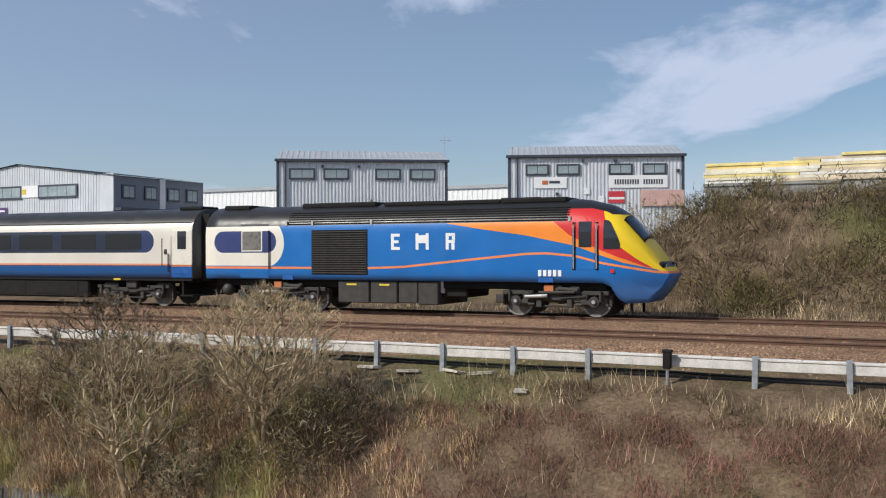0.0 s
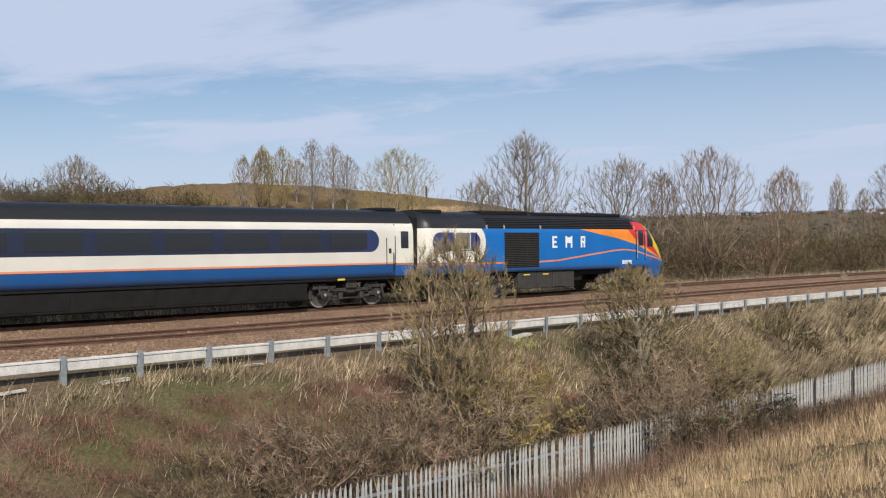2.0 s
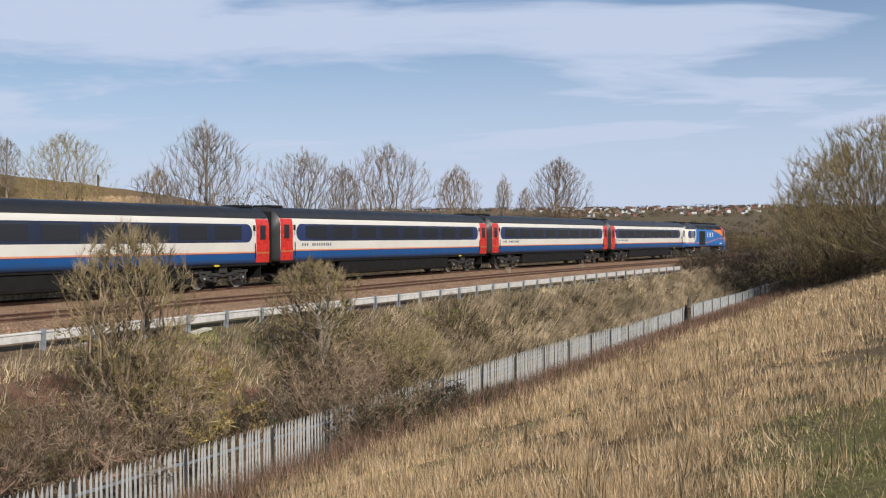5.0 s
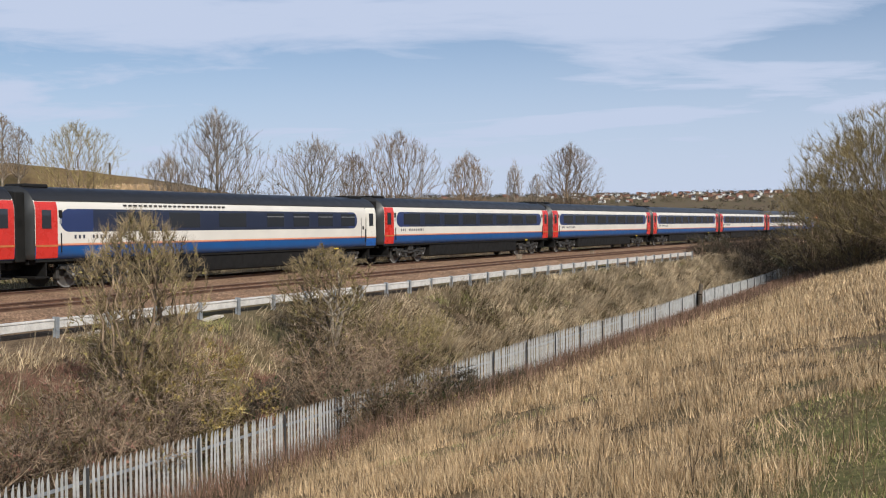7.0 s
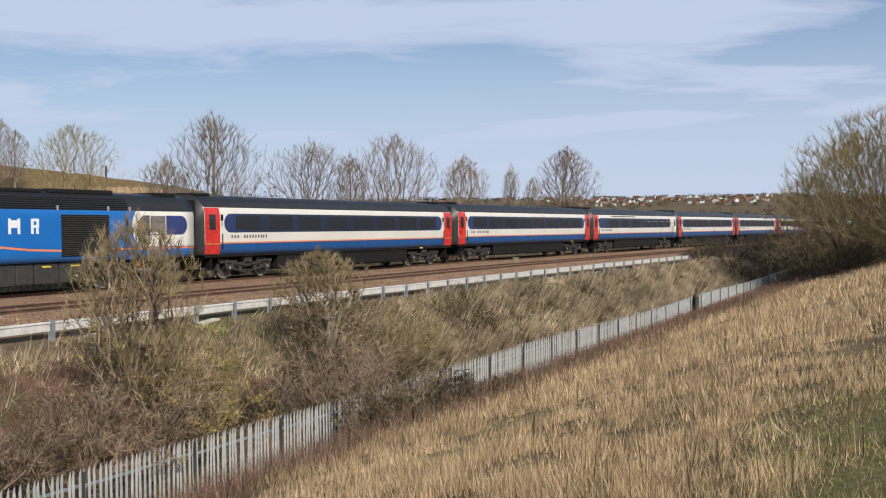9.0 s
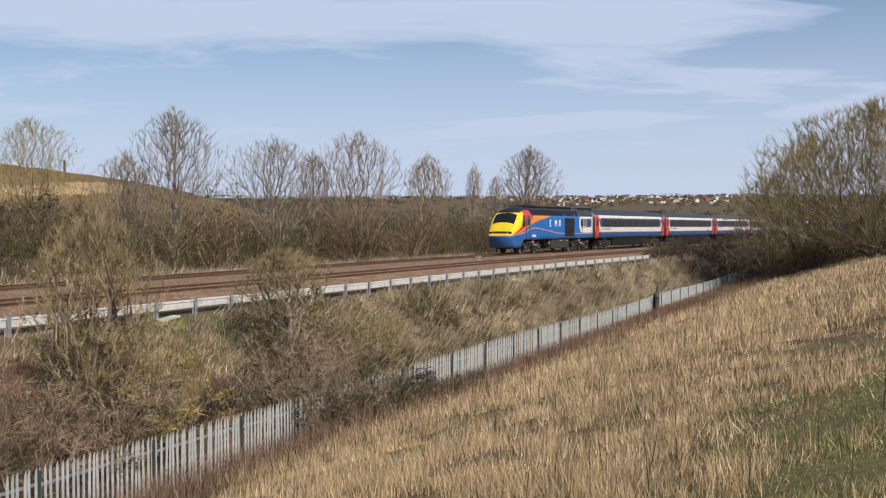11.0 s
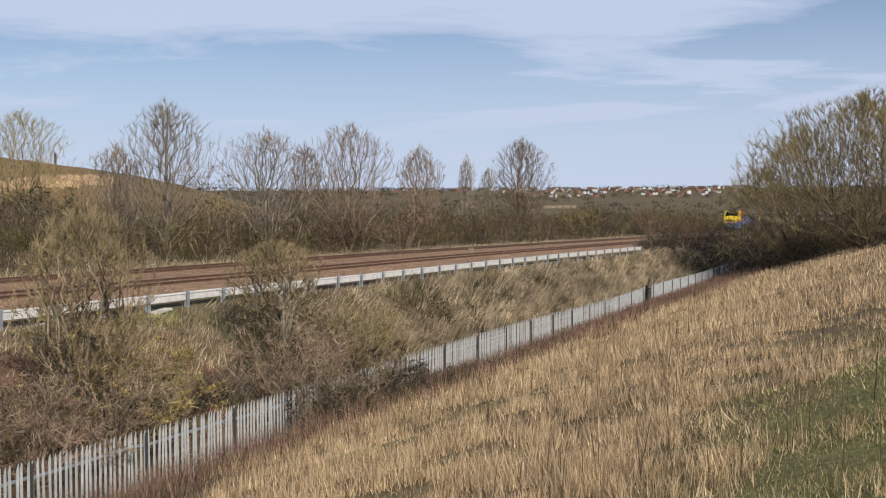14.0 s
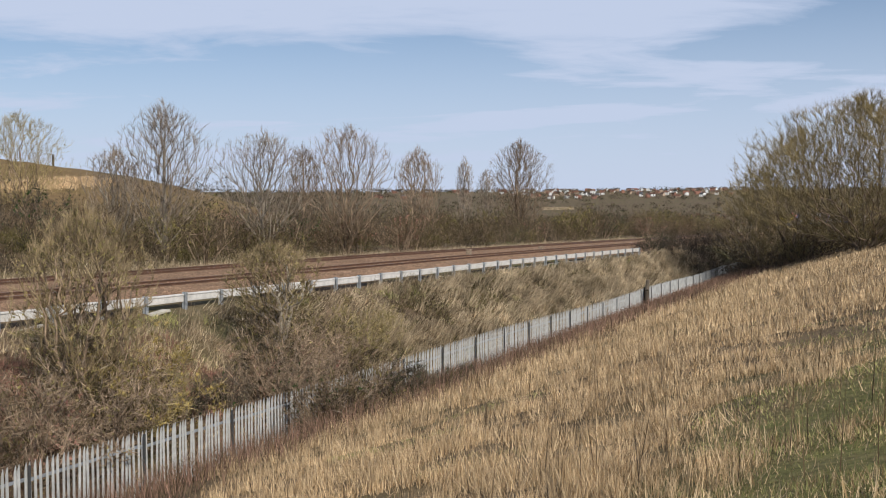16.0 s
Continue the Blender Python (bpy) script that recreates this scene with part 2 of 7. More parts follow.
    M["straw_pale"] = foliage("bleached_grass", (0.70, 0.56, 0.37), (0.20, 0.14, 0.08), clump=1.3, lo=0.36, hi=1.4)
    M["green"] = foliage("green_grass", (0.42, 0.39, 0.155), (0.25, 0.245, 0.09))


make_materials()


# ---------------------------------------------------------------- mesh helpers
def mesh_of(name, verts, faces, materials, smooth=False, which=None):
    me = bpy.data.meshes.new(name)
    me.from_pydata(verts, [], faces)
    for m in materials if isinstance(materials, (list, tuple)) else [materials]:
        me.materials.append(m)
    if which is not None:
        me.polygons.foreach_set("material_index", which)
    if smooth:
        me.polygons.foreach_set("use_smooth", [True] * len(me.polygons))
    me.update()
    return me


def big_mesh(name, verts, tris, material):
    """A mesh of many triangles, from arrays."""
    me = bpy.data.meshes.new(name)
    n, f = len(verts), len(tris)
    me.vertices.add(n)
    me.vertices.foreach_set("co", np.asarray(verts, np.float32).ravel())
    me.loops.add(f * 3)
    me.loops.foreach_set("vertex_index", np.asarray(tris, np.int32).ravel())
    me.polygons.add(f)
    me.polygons.foreach_set("loop_start", np.arange(0, f * 3, 3, dtype=np.int32))
    me.materials.append(material)
    me.update(calc_edges=True)
    return me


def part(name, data, material, parent, label="", smooth=False):
    """Links a bmesh or a mesh as one part under a thing or a part."""
    if isinstance(data, bmesh.types.BMesh):
        me = bpy.data.meshes.new(name)
        data.to_mesh(me)
        data.free()
        me.materials.append(material)
        if smooth:
            me.polygons.foreach_set("use_smooth", [True] * len(me.polygons))
    else:
        me = data
        if material and not me.materials:
            me.materials.append(material)
    ob = new(name, me)
    ob.parent = parent
    return tagged(ob, label)


def thing(name, m, label, category, group="", kind=""):
    ob = new(name)
    ob.empty_display_size = 0.2
    ob.matrix_world = m
    return tagged(ob, label, category, group, kind)


def add_box(bm, x0, x1, y0, y1, z0, z1, bevel=0.0):
    m = Matrix.LocRotScale(((x0 + x1) / 2, (y0 + y1) / 2, (z0 + z1) / 2), None, (abs(x1 - x0), abs(y1 - y0), abs(z1 - z0)))
    r = bmesh.ops.create_cube(bm, size=1, matrix=m)
    if bevel:
        es = {e for v in r["verts"] for e in v.link_edges}
        bmesh.ops.bevel(bm, geom=list(es), offset=bevel, segments=1, affect="EDGES")
    return bm


def box(x0, x1, y0, y1, z0, z1, bevel=0.0):
    return add_box(bmesh.new(), x0, x1, y0, y1, z0, z1, bevel)


def add_rod(bm, a, b, r, n=8):
    a, b = Vector(a), Vector(b)
    d = b - a
    m = Matrix.Translation((a + b) / 2) @ d.to_track_quat("Z", "Y").to_matrix().to_4x4()
    bmesh.ops.create_cone(bm, cap_ends=True, segments=n, radius1=r, radius2=r, depth=d.length, matrix=m)
    return bm


def rod(a, b, r, n=8):
    return add_rod(bmesh.new(), a, b, r, n)


# ---------------------------------------------------------------- the line of the railway
def track_y(x):
    """Where the far track's centre line runs; it bends towards the hill."""
    x = np.asarray(x, float)
    c = np.clip(x, -45, 170)
    f = lambda q: 30.861 - 6.616e-4 * q ** 2 + 2.097e-6 * q ** 3 - 5.6e-10 * q ** 4
    g = lambda q: -13.232e-4 * q + 6.291e-6 * q ** 2 - 22.4e-10 * q ** 3
    return f(c) + g(c) * (x - c)


_X = np.arange(-320, 620, 0.5)
_Y = track_y(_X)
_S = np.concatenate([[0], np.cumsum(np.hypot(np.diff(_X), np.diff(_Y)))])
_S -= np.interp(0, _X, _S)
_H = np.arctan(np.gradient(_Y, _X))


def on_line(s, side=0.0):
    """The place and heading at s metres along the line, side metres to its left (away from the hill)."""
    x, y, h = np.interp(s, _S, _X), np.interp(s, _S, _Y), np.interp(s, _S, _H)
    return x - side * np.sin(h), y + side * np.cos(h), h


def smooth01(a, b, v):
    t = np.clip((np.asarray(v, float) - a) / (b - a), 0, 1)
    return t * t * (3 - 2 * t)


def dip(x):
    """How far the line sags below its level, in a shallow hollow."""
    return 0.09 * smooth01(3, 14, x) * (1 - smooth01(30, 60, x))


FENCE_Y = 13.0


def fence_drop(x):
    """The fence and the ditch beside it sink towards -x."""
    return 0.42 * (1 - smooth01(-9, 5, x))


def height(x, y):
    """The lie of the land."""
    x, y = np.asarray(x, float), np.asarray(y, float)
    ty = track_y(x)
    d = y - ty
    wob = 0.10 * np.sin(x * 0.9 + y * 0.35) * np.sin(y * 1.3 - x * 0.21) + 0.06 * np.sin(x * 2.3 + 1.1 * y)
    # grass hill on which the eye stands
    fy = np.minimum(FENCE_Y, ty - 14.5)
    fall = np.clip(3.5 - 0.003 * np.clip(x, -60, 140), 1.0, 5)
    hill = -3.0 + fall * np.clip((fy - 0.4 - y) / 12.6, -0.1, 2.2)
    hill = hill + wob * 0.5 * smooth01(2, 7, np.hypot(x, y))
    foot = -3.6 - fence_drop(x)
    hill = hill - fence_drop(x) * smooth01(6, 12.5, y)
    # embankment between the fence and the trough route
    crest = ty - 10.9
    t = np.clip((y - (fy + 0.5)) / np.maximum(crest - fy - 0.5, 1.0), 0, 1)
    slope = foot + (-0.72 - foot) * (0.75 * t + 0.25 * t * t * (3 - 2 * t)) + (0.13 * np.sin(1.7 * x + 2.3 * np.sin(0.37 * x)) * np.sin(2.9 * y + 1.9 * np.sin(0.53 * x)) + 0.07 * np.sin(3.9 * x + 4.1 * y)) * np.sin(np.pi * t)
    form = -0.72 + 0.30 * smooth01(-10.6, -9.2, d)
    # far side: a shallow drain, then a bank that fades out along the line
    bank_h = 4.6 * smooth01(-17, -6, x) * (1 - smooth01(20, 48, x)) + 1.2 * (1 - smooth01(-17, -6, x)) + 0.2
    bank = -0.45 + bank_h * smooth01(3.0, 13.0, d) + wob * 1.5 * smooth01(4, 8, d)
    bank = bank - 1.6 * smooth01(60, 110, x) * smooth01(8, 40, d)
    r = np.hypot(x, y)
    mound = 17.5 * np.exp(-(((x - 112) / 62) ** 2 + ((y - 172) / 48) ** 2)) + 6.4 * np.exp(-(((x - 150) / 35) ** 2 + ((y - 128) / 30) ** 2))
    far = 72 * smooth01(800, 3300, r) * smooth01(-0.4, 0.5, x / np.maximum(r, 1)) + 22 * smooth01(700, 3000, r)
    out = np.where(y < fy - 0.4, hill, np.where(y < crest, slope, np.where(d < 3.0, form, bank)))
    mixf = smooth01(fy - 0.9, fy + 0.6, y)
    out = np.where((y > fy - 0.9) & (y < fy + 0.6), hill * (1 - mixf) + slope * mixf, out)
    return out + np.where(d > 3, mound, 0) + far


def spread(lo, hi, step, far, grow=1.25):
    a = list(np.arange(lo, hi + step / 2, step))
    s = step
    up, dn = [hi], [lo]
    while up[-1] < far:
        s *= grow
        up.append(up[-1] + s)
    s = step
    while dn[-1] > -far:
        s *= grow
        dn.append(dn[-1] - s)
    return np.array(sorted(set(dn[1:] + a + up[1:])))


def build_ground():
    xs, ys = spread(-50, 130, 1.0, 3600, 1.13), spread(-8, 62, 0.5, 3600, 1.12)
    gx, gy = np.meshgrid(xs, ys)
    gz = height(gx, gy)
    nx, ny = len(xs), len(ys)
    v = np.stack([gx, gy, gz], -1).reshape(-1, 3)
    i = np.arange(nx * ny).reshape(ny, nx)
    a, b, c, d = i[:-1, :-1].ravel(), i[:-1, 1:].ravel(), i[1:, 1:].ravel(), i[1:, :-1].ravel()
    me = big_mesh("ground", v, np.concatenate([np.stack([a, b, c], 1), np.stack([a, c, d], 1)]), M["ground"])
    me.polygons.foreach_set("use_smooth", [True] * len(me.polygons))
    tagged(new("ground", me), "rough winter turf over an embankment, a grass hill and far fields", "ground", kind="structure")


def sweep(profile, s0, s1, side, step=2.0, closed=False):
    """Verts and faces of a profile (side, height) drawn along the line."""
    ss = np.arange(s0, s1 + step / 2, step)
    n = len(profile)
    v, f = [], []
    for s in ss:
        for a, z in profile:
            x, y, _ = on_line(s, side + a)
            v.append((float(x), float(y), z - float(dip(x))))
    for i in range(len(ss) - 1):
        for j in range(n if closed else n - 1):
            k = (j + 1) % n
            f.append((i * n + j, i * n + k, (i + 1) * n + k, (i + 1) * n + j))
    return v, f


NEAR = -6.15   # the near track's centre, from the far track's


def build_railway():
    prof = [(-9.9, -0.62), (-8.5, -0.14), (-7.9, -0.11), (-4.5, -0.11), (-3.5, -0.19), (-2.7, -0.19), (-1.7, -0.11), (1.7, -0.11), (3.4, -0.60)]
    v, f = sweep(prof, -60, 330, 0, 2.0)
    tagged(new("track_bed", mesh_of("track_bed", v, f, M["ballast"], True)), "reddish-brown stone ballast bed under two tracks", "track bed", kind="structure")
    rail = [(-0.07, -0.16), (-0.07, -0.145), (-0.012, -0.125), (-0.012, -0.045), (-0.036, -0.035), (-0.036, -0.006), (-0.028, 0),
            (0.028, 0), (0.036, -0.006), (0.036, -0.035), (0.012, -0.045), (0.012, -0.125), (0.07, -0.145), (0.07, -0.16)]
    for c in (0.0, NEAR):
        for g in (-0.7525, 0.7525):
            v, f = sweep(rail, -60, 330, c + g, 2.0, True)
            top = [1 if i % len(rail) == 6 else 0 for i in range(len(f))]
            tagged(new("rail", mesh_of("rail", v, f, [M["rail"], M["rail_top"]], which=top)), "rusty brown steel rail with a worn head, on ballast", "rail", "rails of the two tracks")
    # loose stones on the near shoulder and between the tracks
    rng = np.random.default_rng(5)
    n = 19000
    s = rng.uniform(-42, 75, n)
    a = rng.choice([0, 1, 2], n, p=[0.55, 0.25, 0.2])
    lat = np.where(a == 0, rng.uniform(-9.8, -7.2, n), np.where(a == 1, rng.uniform(-5.2, -1.0, n), rng.uniform(-6.8, -5.5, n)))
    x, y, _ = on_line(s, lat)
    pz = np.interp(lat, [p[0] for p in prof], [p[1] for p in prof])
    r = rng.uniform(0.022, 0.05, n)
    o = np.array([(1, 0, 0), (-1, 0, 0), (0, 1, 0), (0, -1, 0), (0, 0, 1)], float)
    v = o[None] * r[:, None, None] * rng.uniform(0.7, 1.3, (n, 5, 1))
    an = rng.uniform(0, 6.28, n)
    ca, sa = np.cos(an), np.sin(an)
    v = np.stack([v[..., 0] * ca[:, None] - v[..., 1] * sa[:, None], v[..., 0] * sa[:, None] + v[..., 1] * ca[:, None], v[..., 2]], -1)
    v = v + np.stack([x, y, pz + 0.004 - dip(x)], -1)[:, None]
    t = np.array([(0, 2, 4), (2, 1, 4), (1, 3, 4), (3, 0, 4)])
    me = big_mesh("loose_ballast", v.reshape(-1, 3), (t[None] + 5 * np.arange(n)[:, None, None]).reshape(-1, 3), M["stone"])
    tagged(new("loose_ballast", me), "loose brown ballast stones along the tracks", "ballast", kind="stuff")


build_ground()
build_railway()


# ---------------------------------------------------------------- the train
CAR, COACH = 17.8, 23.0
WAVE = [(-1, 1.36), (0.7, 1.46), (2.25, 1.72), (3.15, 1.95), (4.1, 2.03), (4.8, 2.01), (7.0, 1.80), (9.2, 1.58), (10.6, 1.53), (19, 1.53)]
SWOOSH = [(-1, 1.3), (0.5, 1.50), (1.6, 1.73), (2.25, 1.94), (3.2, 2.28), (4.8, 2.61), (6.3, 2.82), (8.7, 3.22), (19, 4.4)]
RED_EDGE = [(-1, 1.3), (0.5, 1.5), (0.9, 1.6), (1.75, 1.9), (2.35, 2.14), (3.0, 2.45), (3.32, 2.6), (3.84, 3.03), (19, 12)]
YELLOW_EDGE = [(-1, 1.1), (0.5, 1.47), (0.76, 1.58), (1.23, 1.86), (1.70, 2.21), (2.05, 2.75), (2.3, 3.35), (3, 6)]


def power_car_paint():
    k = Mat("power_car_livery", (0.012, 0.148, 0.47), 0.28, 0, 0.5)
    x, y, z = k.xyz()
    u = (x * -1.0) + CAR / 2
    k.mix(0.0, (0.012, 0.148, 0.47), (0.012, 0.148, 0.47))
    up = lambda pts: z - through_points(u, pts)
    k.mix(up(SWOOSH).gt(0), (0.86, 0.26, 0.03))
    k.mix(up(RED_EDGE).gt(0) * u.lt(4.2), (0.62, 0.03, 0.03))
    k.mix(up(YELLOW_EDGE).gt(0) * u.lt(2.4), (0.86, 0.60, 0.012))
    k.mix(up(WAVE).ab().lt(0.036) * u.lt(13.6), (0.84, 0.25, 0.08))
    # cream end panel with a rounded front, and the stripe under it
    dx, dz = (u - 14.75), (z - 2.42)
    oval = ((dx.mn(0.0) * 1.18) * (dx.mn(0.0) * 1.18) + dz * dz).lt(0.70)
    k.mix((oval * u.lt(14.76)).mx(u.gt(14.75)) * z.gt(1.60), (0.80, 0.755, 0.655))
    k.mix(u.gt(13.5) * z.within(1.49, 1.57), (0.84, 0.25, 0.08))
    # dark blue lozenge
    a = ((u - 15.76).ab() - 0.99).mx(0.0)
    b = (z - 2.47)
    k.mix((a * a + b * b).lt(0.158), (0.035, 0.05, 0.17))
    k.mix(z.gt(3.04) * u.gt(3.42), (0.016, 0.015, 0.015))
    k.mix((z.gt(3.44) + z.gt(3.24) * y.ab().lt(0.98)).mn(1.0) * u.lt(3.42) * u.gt(1.0), (0.016, 0.015, 0.015))
    k.mix(z.within(1.60, 1.77) * y.ab().lt(0.8) * u.lt(0.85), (0.02, 0.02, 0.02))
    k.value(k.noise(0.7, 5), 0.9, 1.08)
    grime = k.ramp(z + k.noise(1.4, 5, stretch=(1, 1, 0.4)) * 0.5, 1.15, 1.75, 0.38, 0.0)
    k.mix(grime, (0.09, 0.075, 0.06))
    k.rough(k.noise(2, 4), 0.32, 0.48)
    return k.m


def coach_paint(name, white_front):
    k = Mat(name, (0.74, 0.69, 0.61), 0.28, 0, 0.5)
    x, y, z = k.xyz()
    k.mix(0.0, (0.74, 0.69, 0.61), (0.74, 0.69, 0.61))
    k.mix(z.lt(1.56), (0.012, 0.086, 0.27))
    k.mix(z.within(1.56, 1.60), (0.07, 0.05, 0.13))
    k.mix(z.within(1.60, 1.665), (0.74, 0.30, 0.16))
    # window band with round ends
    a = (((x + 0.365).ab() - 9.185) if white_front else (x.ab() - 9.38)).mx(0.0)
    b = z - 2.52
    band = (a * a + b * b).lt(0.185)
    k.mix(band, (0.021, 0.028, 0.056))
    k.mix(band * x.ab().gt(8.45), (0.026, 0.042, 0.125))
    k.mix(z.gt(3.245), (0.018, 0.017, 0.017))
    k.mix(x.ab().gt(11.06), (0.03, 0.03, 0.03))
    k.value(k.noise(0.6, 5), 0.92, 1.06)
    grime = k.ramp(z + k.noise(1.1, 5, stretch=(1, 1, 0.4)) * 0.5, 1.15, 1.7, 0.45, 0.0)
    k.mix(grime, (0.07, 0.06, 0.055))
    k.rough(k.noise(2, 4), 0.32, 0.48)
    return k.m


NOSE_TOP = [(0.28, 1.46), (0.36, 1.55), (0.58, 1.82), (1.12, 2.58), (1.55, 3.08), (1.82, 3.33), (2.2, 3.56), (2.9, 3.74), (3.3, 3.79), (18, 3.80)]
NOSE_LOW = [(0.28, 1.38), (0.50, 0.97), (0.92, 0.50), (1.55, 0.47), (1.78, 0.62), (2.0, 0.98), (2.25, 1.10), (18, 1.12)]


def curve(pts, u):
    return float(np.interp(u, [p[0] for p in pts], [p[1] for p in pts]))


def half_width(u, z, nose=True):
    """How far the side stands from the middle, u metres behind the tip, at height z."""
    top = curve(NOSE_TOP, u) if nose else 3.80
    w = 1.37
    if nose and u < 2.3:
        w *= 1 - 0.44 * (1 - u / 2.3) ** 2.0
    base = 1.2 + (top - 1.2) * 0.60
    r = min(max((z - base) / max(top - base, 1e-3), 0), 1)
    n = 2.3
    w *= (1 - r ** n) ** (1 / n)
    if z < 1.5:
        w *= 1 - 0.06 * ((1.5 - z) / 0.5) ** 2 * (0.4 if z < 0.9 else 1)
    return w


def body_shell(stations, nose, low):
    """A car body: one ring of points for each station along it."""
    v, f = [], []
    n = 22
    for u, x in stations:
        top = curve(NOSE_TOP, u) if nose else 3.80
        bot = curve(NOSE_LOW, u) if nose else low
        q = np.linspace(0, 1, n)
        zs = bot + (top - bot) * (1 - (1 - q) ** 1.7)
        ring = [(x, -half_width(u, z, nose), z) for z in zs] + [(x, half_width(u, z, nose), z) for z in zs[-2::-1]]
        v += ring
    m = 2 * n - 1
    for i in range(len(stations) - 1):
        for j in range(m):
            k = (j + 1) % m
            f.append((i * m + j, (i + 1) * m + j, (i + 1) * m + k, i * m + k))
    f.append(tuple(range(m)))
    f.append(tuple(range((len(stations) - 1) * m, len(stations) * m))[::-1])
    return v, f


def side_patch(us, zs, side, off, nose, x_of):
    """A thin panel that follows the side: outer face and rim."""
    bm = bmesh.new()
    out = [[bm.verts.new((x_of(u), side * (half_width(u, z, nose) + off), z)) for z in zs] for u in us]
    inn = [[bm.verts.new((x_of(u), side * (half_width(u, z, nose) - 0.01), z)) for z in zs] for u in us]
    A, B = len(us), len(zs)
    for i in range(A - 1):
        for j in range(B - 1):
            bm.faces.new((out[i][j], out[i + 1][j], out[i + 1][j + 1], out[i][j + 1]))
    edge = [(i, 0) for i in range(A)] + [(A - 1, j) for j in range(1, B)] + [(i, B - 1) for i in range(A - 2, -1, -1)] + [(0, j) for j in range(B - 2, 0, -1)]
    for (a, b), (c, d) in zip(edge, edge[1:] + edge[:1]):
        bm.faces.new((out[a][b], inn[a][b], inn[c][d], out[c][d]))
    bmesh.ops.recalc_face_normals(bm, faces=bm.faces)
    return bm


def slant_patch(back, edge, side, off, x_of):
    """A pane with an upright rear edge and a slanted front edge, given as (height, u)."""
    bm = bmesh.new()
    rows = []
    for z, front in edge:
        us = np.linspace(front, back, 4)
        rows.append([bm.verts.new((x_of(u), side * (half_width(u, z) + off), z)) for u in us])
    for a, b in zip(rows, rows[1:]):
        for j in range(3):
            bm.faces.new((a[j], a[j + 1], b[j + 1], b[j]))
    bmesh.ops.recalc_face_normals(bm, faces=bm.faces[:])
    bmesh.ops.solidify(bm, geom=bm.faces[:], thickness=0.02)
    return bm


def wheel_mesh():
    bm = bmesh.new()
    for s in (-1, 1):
        rx = Matrix.Rotation(radians(90), 4, "X")
        bmesh.ops.create_cone(bm, cap_ends=True, segments=28, radius1=0.50, radius2=0.50, depth=0.12, matrix=Matrix.Translation((0, s * 0.765, 0.5)) @ rx)
        bmesh.ops.create_cone(bm, cap_ends=True, segments=28, radius1=0.53, radius2=0.53, depth=0.03, matrix=Matrix.Translation((0, s * 0.70, 0.53)) @ rx)
        bmesh.ops.create_cone(bm, cap_ends=True, segments=16, radius1=0.14, radius2=0.11, depth=0.10, matrix=Matrix.Translation((0, s * 0.86, 0.5)) @ rx)
    add_rod(bm, (0, -0.9, 0.5), (0, 0.9, 0.5), 0.09, 12)
    return bm


def tyre_mesh():
    """The thin bright ring round the outer face of a wheel."""
    bm = bmesh.new()
    ring = []
    for i in range(28):
        a = 2 * math.pi * i / 28
        ring.append([bm.verts.new((math.cos(a) * r, y, math.sin(a) * r)) for r, y in ((0.44, -0.006), (0.495, -0.006), (0.495, 0.006), (0.44, 0.006))])
    for i in range(28):
        p, q = ring[i], ring[(i + 1) % 28]
        for j in range(4):
            bm.faces.new((p[j], p[(j + 1) % 4], q[(j + 1) % 4], q[j]))
    bmesh.ops.recalc_face_normals(bm, faces=bm.faces[:])
    return bm


SHARED = {}


def shared_part(key, name, make, material, parent, at=(0, 0, 0), label=""):
    """A part whose mesh is made once and used by all alike."""
    if key not in SHARED:
        bm = make()
        me = bpy.data.meshes.new(name)
        bm.to_mesh(me)
        bm.free()
        me.materials.append(material)
        SHARED[key] = me
    ob = new(name, SHARED[key])
    ob.parent = parent
    ob.location = at
    return tagged(ob, label)


